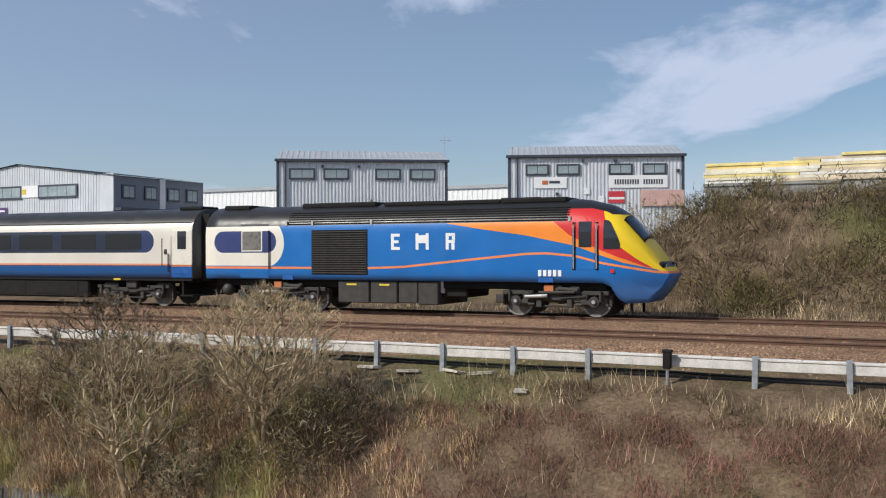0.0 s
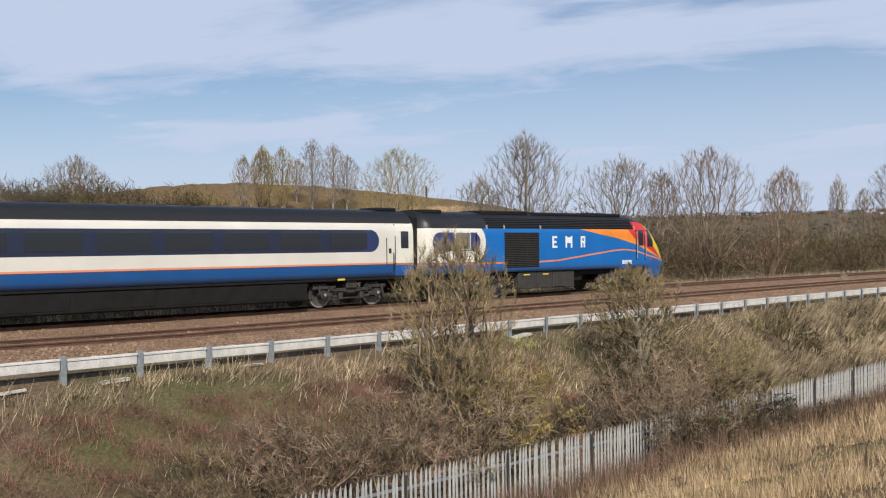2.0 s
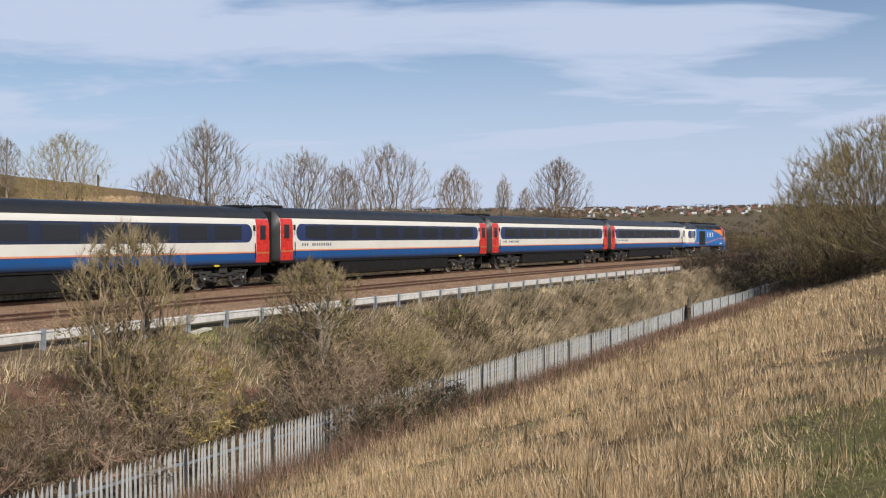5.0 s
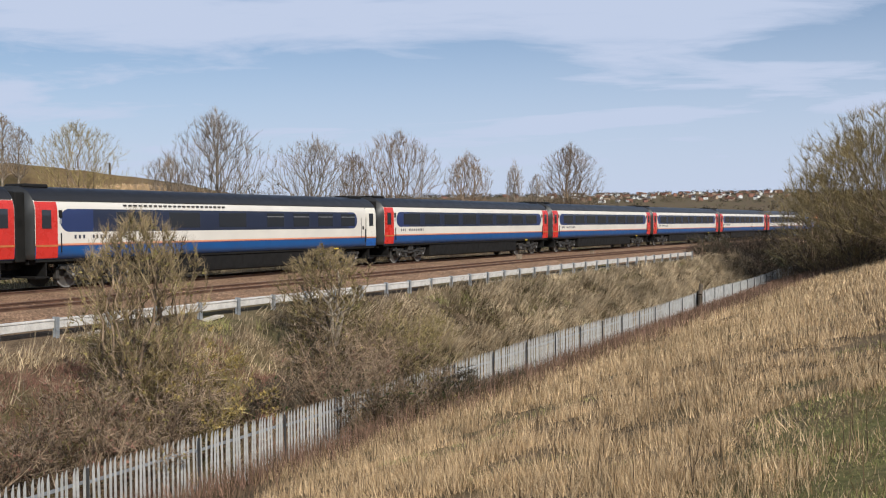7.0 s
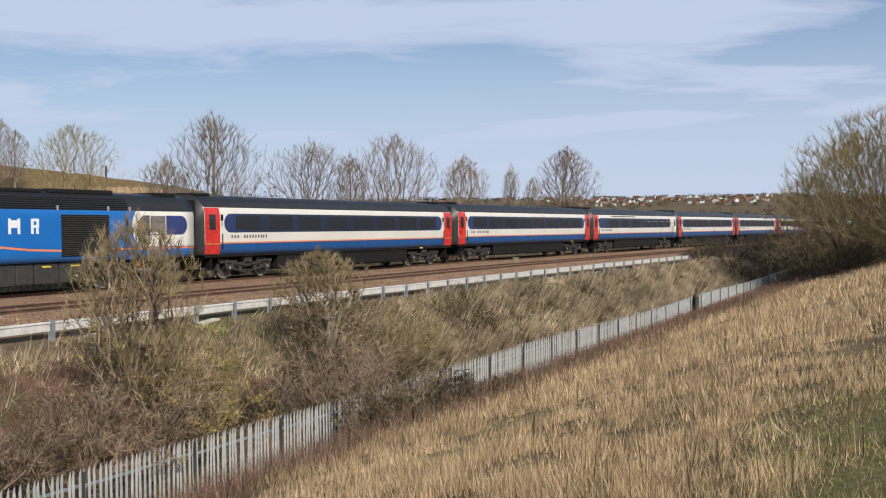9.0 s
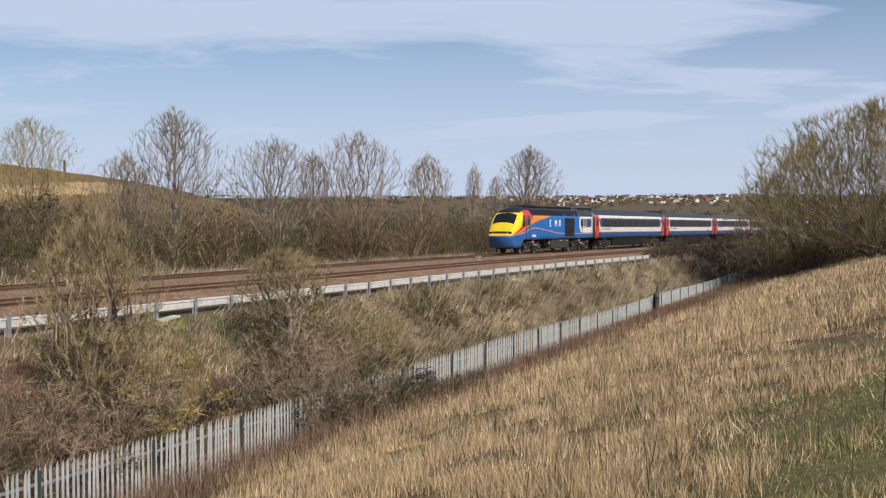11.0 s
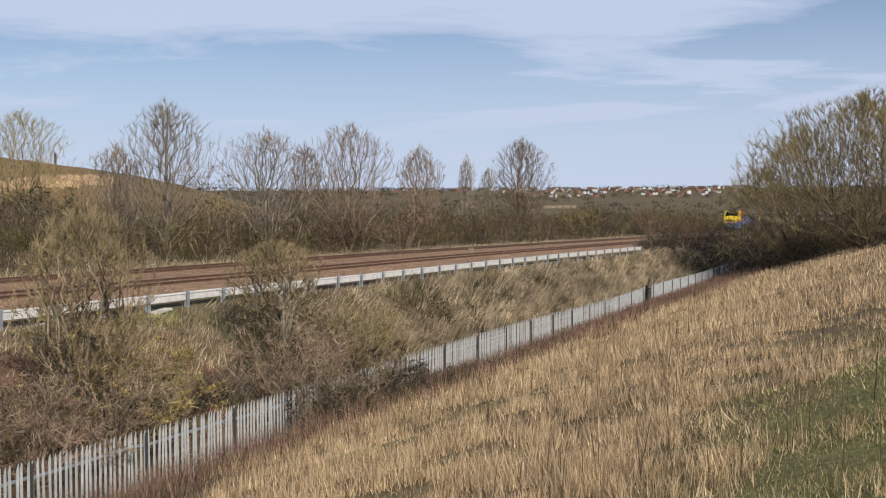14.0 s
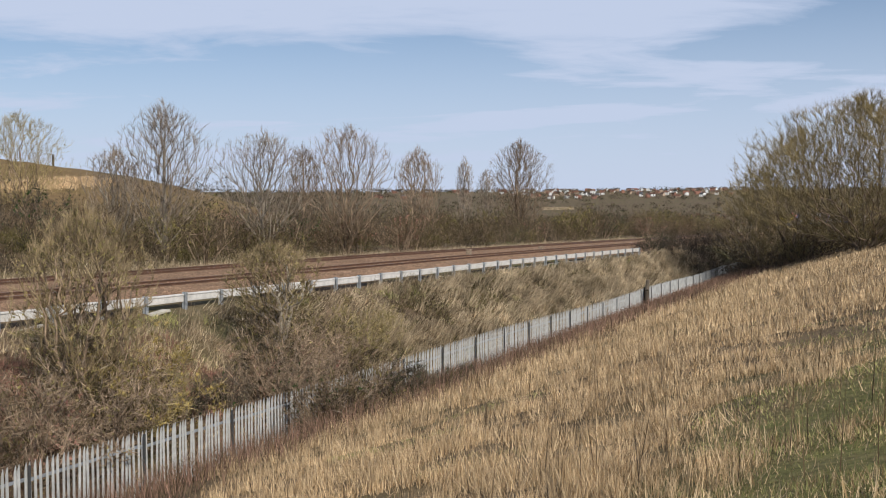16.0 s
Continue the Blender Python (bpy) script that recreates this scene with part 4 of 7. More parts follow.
def build_trough_route():
    rng = random.Random(3)
    posts, secs = None, None
    for k in range(-17, 47):
        s = -5.05 + 1.779 * k
        x, y, h = on_line(s, -10.27)
        m = pose(float(x), float(y), rng.uniform(-0.012, 0.012) - float(dip(x)), rng.uniform(-1.2, 1.2), rng.uniform(-1.2, 1.2), math.degrees(h))
        if k != 0:
            if posts is None:
                me = bpy.data.meshes.new("steel_post")
                bm = post_mesh(); bm.to_mesh(me); bm.free()
                me.materials.append(M["steel"])
                posts = me
            ob = new("steel_post", posts)
            ob.matrix_world = m
            tagged(ob, "grey galvanised steel post holding the cable trough", "post", "posts of the cable trough")
        else:
            ob = thing("signal_post", m, "black lineside unit on a short post beside the trough", "lineside unit")
            bm = bmesh.new()
            add_box(bm, -0.085, 0.085, -0.20, -0.06, -0.36, 0.02, 0.02)
            add_box(bm, -0.10, 0.10, -0.21, -0.05, -0.02, 0.035, 0.01)
            part("casing", bm, M["black"], ob, "black casing")
            part("stem", rod((0, -0.1, -0.8), (0, -0.1, -0.36), 0.035), M["silver"], ob, "pale stem")
        x, y, h = on_line(s + 0.889, -10.15)
        m = pose(float(x), float(y), rng.uniform(-0.01, 0.01) - float(dip(x)), rng.uniform(-1, 1), rng.uniform(-0.3, 0.3), math.degrees(h))
        if k == 46:
            break
        if secs is None:
            secs = thing("cable_trough", m, "weathered white concrete cable trough section on posts", "cable trough", "sections of the cable trough")
            part("trough", trough_body(), M["concrete"], secs)
            part("lid", trough_lid(), M["concrete"], secs, "pale lid slabs")
        else:
            copy_thing(secs, m)
    # old cables and a pale pipe that lie behind the posts
    for side, z, r, s0, s1, mat, lab in ((-9.95, -0.60, 0.035, -35, 76, "dark_cable", "black cable lying on the ground behind the trough"),
                                         (-9.80, -0.52, 0.03, -20, 70, "dark_cable", "black cable lying on the ground behind the trough"),
                                         (-10.05, -0.58, 0.013, 6, 74, "slab", "thin pale pipe along the trough posts")):
        prof = [(r * math.cos(a), z + r * math.sin(a)) for a in np.linspace(0, 2 * math.pi, 7)[:-1]]
        v, f = sweep(prof, s0, s1, side, 1.5, True)
        v = [(x, y, q + 0.03 * math.sin(x * 0.8 + side * 9)) for x, y, q in v]
        tagged(new("lineside_cable", mesh_of("lineside_cable", v, f, M[mat])), lab, "cable", "lineside cables")


def build_slabs():
    spots = [(4.66, 20.45, 0.62, 8), (5.25, 20.4, 0.42, 30), (6.1, 20.4, 0.55, -20), (7.73, 20.1, 0.62, 5), (10.03, 20.15, 0.60, -12), (18.83, 20.2, 0.75, 15),
             (-9.88, 20.35, 0.50, -20), (-7.89, 19.5, 0.27, 20), (-18.4, 19.9, 0.55, 5), (-19.3, 20.4, 0.5, -10), (-10.9, 20.0, 0.5, 25), (-9.2, 20.35, 0.6, 10),
             (23.5, 20.1, 0.8, 4), (2.72, 19.16, 0.26, 40), (-12.1, 20.3, 0.55, -15), (13.6, 20.2, 0.5, 22), (31.0, 19.8, 0.7, -6)]
    rng = random.Random(8)
    for x, y, w, a in spots:
        bm = bmesh.new()
        add_box(bm, -w / 2, w / 2, -0.15, 0.15, -0.03, 0.04, 0.01)
        for v in bm.verts:
            v.co.x += rng.uniform(-0.03, 0.03); v.co.y += rng.uniform(-0.03, 0.03)
        me = bpy.data.meshes.new("concrete_slab")
        bm.to_mesh(me); bm.free()
        me.materials.append(M["slab"])
        ob = new("concrete_slab", me)
        ob.matrix_world = pose(x, y, ground_z(x, y) + 0.05, rng.uniform(-14, 4), rng.uniform(-6, 6), a)
        tagged(ob, "broken pale concrete lid slab lying in the grass", "slab", "loose slabs")
    for x, y, h in ((58.98, 24.84, 0.36), (72.56, 24.49, 0.22)):
        ob = thing("marker_block", pose(x, y, -0.17), "weathered buff lineside block on the ballast", "marker")
        part("block", box(-0.16, 0.16, -0.14, 0.14, -0.05, h, 0.02), M["buff"], ob)
        part("cap", box(-0.19, 0.19, -0.17, 0.17, h - 0.002, h + 0.05, 0.01), M["buff"], ob, "flat cap")


# ---------------------------------------------------------------- palisade fence
def pale_mesh(h):
    """A corrugated pale with a pointed, split head."""
    prof = [(-0.029, 0.0), (-0.015, -0.018), (0.0, -0.006), (0.015, -0.018), (0.029, 0.0)]
    v = []
    for z, k in ((0.05, 1), (h - 0.13, 1), (h, 0.42)):
        for x, y in prof:
            v.append((x * (k if z == h else 1), y, z - (0.05 if z == h and abs(x) > 0.025 else 0)))
    f = []
    for r in range(2):
        for c in range(4):
            a = r * 5 + c
            f.append((a, a + 1, a + 6, a + 5))
    return v, f


def build_fence():
    fence = thing("palisade_fence", pose(0, FENCE_Y, 0), "grey galvanised steel palisade fence with pointed pales", "fence")
    top = -1.9
    M["dull_steel"] = simple("dull_dark_steel", (0.075, 0.075, 0.075), 0.7, 0.2, 0.3, 4)
    v, f = pale_mesh(1.8)
    me = mesh_of("pale", v, f, M["pale"])
    rng = random.Random(4)
    rest_v, rest_f = [], []
    x = -32.0
    count = 0
    while x < 104:
        z = top - float(fence_drop(x)) - 1.8 + 0.05 * math.sin(x * 0.23) + rng.uniform(-0.012, 0.012)
        if 14 < x < 62 and count < 300:
            ob = new("pale", me)
            ob.parent = fence
            ob.location = (x, rng.uniform(-0.006, 0.006), z)
            ob.rotation_euler = (rng.uniform(-0.015, 0.015), rng.uniform(-0.02, 0.02), rng.uniform(-0.12, 0.12))
            count += 1
        else:
            n = len(rest_v)
            lean = rng.uniform(-0.02, 0.02)
            rest_v += [(a + x + lean * c, b, c + z) for a, b, c in v]
            rest_f += [tuple(i + n for i in q) for q in f]
        x += 0.118
    ob = part("far_pale", mesh_of("far_pale", rest_v, rest_f, M["pale"]), None, fence)
    tagged(ob, kind="stuff")
    x = -32.4
    while x < 104:
        z = top - float(fence_drop(x)) + 0.05 * math.sin(x * 0.23)
        bm = bmesh.new()
        add_box(bm, -0.02, 0.02, -0.065, -0.03, -2.1, -0.05)
        o = part("fence_post", bm, M["dull_steel"], fence, "dark weathered steel post")
        o.location = (x, -0.02, z)
        for dz in (-0.32, -1.45):
            o = part("fence_rail", box(0, 2.76, 0.012, 0.05, dz - 0.025, dz + 0.025), M["steel"], fence)
            o.location = (x, 0, z)
        x += 2.77
    # a dark broken stump that leans over the fence
    ob = thing("tree_stump", pose(56.6, 13.0, -3.5), "dark leaning broken stump beside the fence", "stump")
    bm = bmesh.new()
    for (a, b, r) in (((0, -0.3, 0), (0.15, -0.3, 1.5), 0.13), ((0.15, -0.3, 1.5), (0.75, -0.2, 2.05), 0.12), ((0.55, -0.1, 0), (0.5, -0.1, 1.7), 0.09)):
        add_rod(bm, a, b, r, 7)
    part("trunk", bm, M["twig_dark"], ob)


# ---------------------------------------------------------------- sheds behind the line
def cladding(name, colour):
    k = Mat(name, colour, 0.45, 0.1)
    k.mix(0.0, colour, colour)
    k.value(k.noise(0.4, 5), 0.88, 1.08)
    k.value(k.noise(3.0, 4, stretch=(3, 3, 0.2)), 0.92, 1.05)
    return k.m


def ribbed(x0, x1, z0, z1, pitch=0.30, depth=0.035):
    """A sheet of trapezoid ribs in the plane y = 0."""
    v, f = [], []
    x = x0
    pts = []
    while x < x1 - 1e-6:
        for dx, dy in ((0, 0), (0.45, 0), (0.55, -1), (0.9, -1)):
            q = x + dx * pitch
            if q <= x1: pts.append((q, dy * depth))
        x += pitch
    pts.append((x1, 0))
    for q, y in pts:
        v += [(q, y, z0), (q, y, z1 if not callable(z1) else z1(q))]
    for i in range(len(pts) - 1):
        f.append((2 * i, 2 * i + 2, 2 * i + 3, 2 * i + 1))
    return v, f


def add_window(house, x, y, z, w, h, turn=0.0, panes=2, bright=False):
    g = part("window", box(-w / 2, w / 2, -0.07, 0.03, -h / 2, h / 2), M["shed_dark"], house, "dark-framed window")
    g.location, g.rotation_euler = (x, y, z), (0, 0, turn)
    n = panes
    for j in range(n):
        a = -w / 2 + 0.17 + j * (w - 0.28) / n
        p = part("pane", box(a, a + (w - 0.28) / n - 0.06, -0.085, -0.06, -h / 2 + 0.16, h / 2 - 0.16), M["shed_glass"], g)
    return g


def shed(x0, w, y, depth, z0, eave, rise, turn, label):
    """A ribbed steel unit with a shallow roof that rises to the back."""
    ob = thing("industrial_unit", pose(x0, y, z0, 0, 0, turn), label, "building", "industrial units")
    H = eave - z0
    v, f = ribbed(0, w, 0, H)
    part("front_wall", mesh_of("front_wall", v, f, M["shed_grey"]), None, ob)
    for sx in (0.0, w):
        bm = bmesh.new()
        q = [bm.verts.new(c) for c in ((sx, 0.02, 0), (sx, depth, 0), (sx, depth, H), (sx, depth / 2, H + rise), (sx, 0.02, H))]
        bm.faces.new(q)
        part("side_wall", bm, M["shed_grey"], ob)
    part("back_wall", box(0, w, depth, depth + 0.1, 0, H), M["shed_grey"], ob)
    bm = bmesh.new()
    n = int(w / 0.5)
    xs = [(0.0, 0.0)]
    for j in range(n):
        a = j * w / n
        xs += [(a + 0.30 * w / n, 0.0), (a + 0.36 * w / n, 0.028), (a + 0.62 * w / n, 0.028), (a + 0.68 * w / n, 0.0)]
    xs.append((w, 0.0))
    rows = [[bm.verts.new((q, ya, za + dz + 0.05)) for q, dz in xs] for ya, za in ((-0.25, H - 0.05), (depth / 2, H + rise), (depth + 0.25, H - 0.05))]
    for ra, rb in zip(rows, rows[1:]):
        for j in range(len(xs) - 1):
            bm.faces.new((ra[j], ra[j + 1], rb[j + 1], rb[j]))
    part("roof", bm, M["shed_roof"], ob, "grey profiled metal roof")
    part("gutter", box(-0.2, w + 0.2, -0.32, -0.10, H - 0.22, H + 0.02, 0.03), M["shed_dark"], ob, "dark grey gutter")
    for sx in (-0.05, w - 0.20):
        part("corner_trim", box(sx, sx + 0.25, -0.06, 0.1, 0, H), M["shed_dark"], ob, "dark corner trim")
    part("downpipe", rod((0.75, -0.12, 0), (0.75, -0.12, H - 0.2), 0.07), M["shed_dark"], ob)
    return ob, w, H


def sign(house, x, y, z, w, h, mat, bars=()):
    s = part("sign_board", box(-w / 2, w / 2, -0.05, 0.0, -h / 2, h / 2, 0.01), mat, house, "flat sign board")
    s.location = (x, y, z)
    for bx, bz, bw, bh, bm_ in bars:
        part("sign_bar", box(bx - bw / 2, bx + bw / 2, -0.062, -0.05, bz - bh / 2, bz + bh / 2), bm_, s)
    return s


def build_sheds():
    M["shed_grey"] = cladding("pale_grey_cladding", (0.66, 0.68, 0.71))
    M["shed_roof"] = cladding("grey_roof_sheet", (0.42, 0.44, 0.46))
    M["shed_dark"] = simple("slate_grey_trim", (0.055, 0.065, 0.085), 0.5, 0, 0.15, 2)
    M["shed_glass"] = simple("shed_window_glass", (0.34, 0.40, 0.42), 0.12, 0, 0.3, 0.8)
    M["board"] = simple("white_sign_board", (0.88, 0.88, 0.87), 0.5, 0, 0.06, 1)
    M["board_red"] = simple("red_sign_board", (0.62, 0.05, 0.07), 0.5, 0, 0.1, 1)
    M["board_pink"] = simple("faded_pink_banner", (0.66, 0.42, 0.37), 0.7, 0, 0.2, 1.5)
    M["board_purple"] = simple("purple_sign_board", (0.10, 0.05, 0.16), 0.5, 0, 0.1, 1)
    g = lambda x, y: ground_z(x, y) - 0.3
    # unit with the white sign boards
    ob, w, H = shed(-32.4, 14.7, 77.5, 10, g(-25, 78), 10.25, 1.2, 22, "grey ribbed steel industrial unit with two white sign boards")
    wy = H - 1.25
    for x, b in ((2.45, 0), (5.05, 0), (9.45, 0), (12.25, 0)):
        add_window(ob, x, -0.05, wy, 2.0, 0.95, 0, 2)
    dots = [(-1.9 + j * 0.21, -0.02, 0.13, 0.42, M["mark_dark"]) for j in range(10)] + [(0.5 + j * 0.21, -0.02, 0.13, 0.42, M["mark_dark"]) for j in range(8)]
    sign(ob, 3.55, -0.05, H - 2.35, 2.75, 0.95, M["board"], [(-0.45, 0.02, 0.5, 0.35, M["orange_box"]), (0.35, 0.05, 0.9, 0.22, M["mark_dark"])])
    sign(ob, 10.9, -0.05, H - 2.3, 4.9, 1.05, M["board"], dots)
    sign(ob, 9.1, -0.05, H - 3.6, 1.35, 1.0, M["board_red"], [(0, -0.1, 1.3, 0.2, M["board"])])
    sign(ob, 12.9, -0.12, H - 3.7, 3.6, 1.35, M["board_pink"])
    for x, dz in ((7.8, 3.8), (6.6, 3.1)):
        sign(ob, x, -0.05, H - dz, 0.5, 0.5, M["board"])
    for x, dz in ((6.3, 0.5), (9.0, 0.55), (14.2, 1.4), (4.1, 3.3)):
        part("lamp_unit", box(x - 0.12, x + 0.12, -0.2, 0, H - dz - 0.12, H - dz + 0.12), M["shed_dark"], ob)
    # its neighbour
    ob, w, H = shed(-51.8, 15.1, 71.1, 10, g(-45, 73), 10.3, 1.2, 33, "grey ribbed steel industrial unit with four upper windows")
    for x in (2.2, 5.2, 9.8, 12.9):
        add_window(ob, x, -0.05, H - 1.3, 2.3, 1.0, 0, 2)
    for x in (7.2, 4.0):
        part("lamp_unit", box(x - 0.12, x + 0.12, -0.2, 0, H - 0.75, H - 0.5), M["shed_dark"], ob)
    a = part("aerial", add_rod(add_rod(rod((w - 0.1, 1, H), (w - 0.1, 1, H + 2.3), 0.03), (w - 0.5, 1, H + 1.9), (w + 0.5, 1, H + 1.9), 0.02), (w + 0.3, 1, H + 1.7), (w + 0.3, 1, H + 2.2), 0.02), M["silver"], ob, "thin roof aerial")
    # gabled unit further along, gable towards the line
    z0 = g(-70, 60)
    ob = thing("industrial_unit", pose(-82, 60, z0), "grey gabled steel unit with a row of strip windows", "building", "industrial units")
    W, D, H, R = 22.0, 11.0, 8.45 - z0, 1.3
    v, f = ribbed(0, W, 0, lambda q: H + R * (1 - abs(q - W / 2) / (W / 2)))
    part("front_wall", mesh_of("front_wall", v, f, M["shed_grey"]), None, ob)
    part("side_wall", box(W - 0.1, W, 0.03, D, 0, H), M["shed_blue"], ob, "blue-grey flat side panels")
    part("back_wall", box(0, W - 0.1, D - 0.1, D, 0, H), M["shed_grey"], ob)
    part("side_wall", box(0, 0.1, 0.03, D - 0.1, 0, H), M["shed_grey"], ob)
    for sgn in (-1, 1):
        bm = bmesh.new()
        x0, x1 = (W / 2, W + 0.25) if sgn > 0 else (W / 2, -0.25)
        q = [bm.verts.new(c) for c in ((x0, -0.25, H + R + 0.04), (x1, -0.25, H + 0.0), (x1, D + 0.2, H + 0.0), (x0, D + 0.2, H + R + 0.04))]
        bm.faces.new(q)
        bmesh.ops.solidify(bm, geom=bm.faces[:], thickness=0.14)
        part("roof", bm, M["shed_dark"], ob, "dark edged shallow roof")
    part("corner_trim", box(W - 1.4, W + 0.02, -0.08, 0.02, 0, H + 0.15), M["shed_grey"], ob)
    for x, ww in ((8.2, 4.6), (14.8, 4.6), (20.0, 0)):
        if ww: add_window(ob, x + 0.9, -0.05, H - 1.15, ww, 1.15, 0, 4)
    for yy in (1.6, 4.2, 7.0, 9.4):
        add_window(ob, W + 0.03, yy, H - 1.3, 1.5, 1.2, math.pi / 2, 2)
    part("white_pier", box(W - 0.02, W + 0.06, 5.3, 6.0, 0, H), M["shed_grey"], ob)
    part("canopy", box(W, W + 0.8, 0, D, H - 2.9, H - 2.65), M["shed_dark"], ob, "dark flat canopy")
    sign(ob, 12.4, -0.05, H - 1.1, 2.6, 1.0, M["board"], [(-0.7, 0, 0.5, 0.45, M["yellow"])])
    sign(ob, 8.0, -0.05, H - 2.7, 3.2, 0.6, M["board_purple"], [(0.4, 0, 1.8, 0.15, M["board"])])
    # low buildings seen in the gaps
    for x0, x1, y, d, top, lab in ((-80, -63, 88, 10, 8.9, "low white warehouse between the industrial units"), (-50, -38, 98, 10, 9.0, "low pale grey warehouse behind the industrial units")):
        zz = g(x0, y)
        ob = thing("warehouse", pose(x0, y, zz), lab, "building", "industrial units")
        v, f = ribbed(0, x1 - x0, 0, top - zz, 0.6)
        part("front_wall", mesh_of("front_wall", v, f, M["board"]), None, ob)
        part("side_wall", box(0, 0.1, 0.03, d, 0, top - zz), M["shed_grey"], ob)
        part("side_wall", box(x1 - x0 - 0.1, x1 - x0, 0.03, d, 0, top - zz), M["shed_grey"], ob)
        part("roof", box(-0.2, x1 - x0 + 0.2, -0.2, d + 0.2, top - zz, top - zz + 0.35), M["shed_roof"], ob)
    # sacks and crates in front of the units
    for x, y, w, h in ((-62.5, 57.5, 2.6, 1.2), (-66, 57.0, 1.6, 1.0), (-31, 74, 3.2, 1.6)):
        zz = 5.2 if x < -50 else 5.9
        ob = thing("storage_container", pose(x, y, ground_z(x, y)), "pale weathered storage box in the yard", "container")
        part("body", box(-w / 2, w / 2, -0.8, 0.8, 0, zz - ground_z(x, y), 0.05), M["board"], ob)


def build_timber_stack():
    """Long bundles of sawn boards, laid in courses on the yard above the bank."""
    cols = [(0.80, 0.68, 0.42), (0.84, 0.77, 0.60), (0.86, 0.83, 0.76), (0.76, 0.58, 0.22), (0.66, 0.55, 0.40), (0.84, 0.70, 0.28), (0.86, 0.83, 0.76)]
    mats = [simple("sawn_timber", c, 0.8, 0, 0.25, 1.2) for c in cols]
    ob = thing("timber_stack", pose(-3.6, 62, ground_z(-3.6, 62) - 0.1), "long stack of yellow, cream and brown sawn timber bundles", "timber stack")
    rng = random.Random(11)
    grey = simple("weathered_grey_timber", (0.30, 0.29, 0.27), 0.85, 0, 0.25, 1.2)
    base = 0.0
    zt = 7.75 - (ground_z(-3.6, 62) - 0.1)
    n = 20
    h = zt / n
    for r in range(n):
        x = -9.0 + rng.uniform(0, 0.15)
        while x < 8.9:
            L = min(rng.uniform(3.0, 8.0), 9.0 - x)
            if L < 0.3: break
            mid = x + L / 2
            roof = zt - 0.5 * max(0, -(mid - 3) / 12) ** 1.1 - 0.5 * max(0, (mid - 6.5) / 2.5) ** 2
            z0 = r * h
            if z0 + h <= roof + 0.1:
                part("timber_board", box(x, x + L - 0.05, -1.0 + rng.uniform(-0.12, 0.05), 1.0, z0 + 0.004, z0 + h - 0.004, 0.006), grey if r < 11 else rng.choice(mats), ob)
            x += L


# ---------------------------------------------------------------- the town on the far hill
def bearing(deg, dist):
    a = radians(deg)
    return math.sin(-a) * dist, math.cos(a) * dist


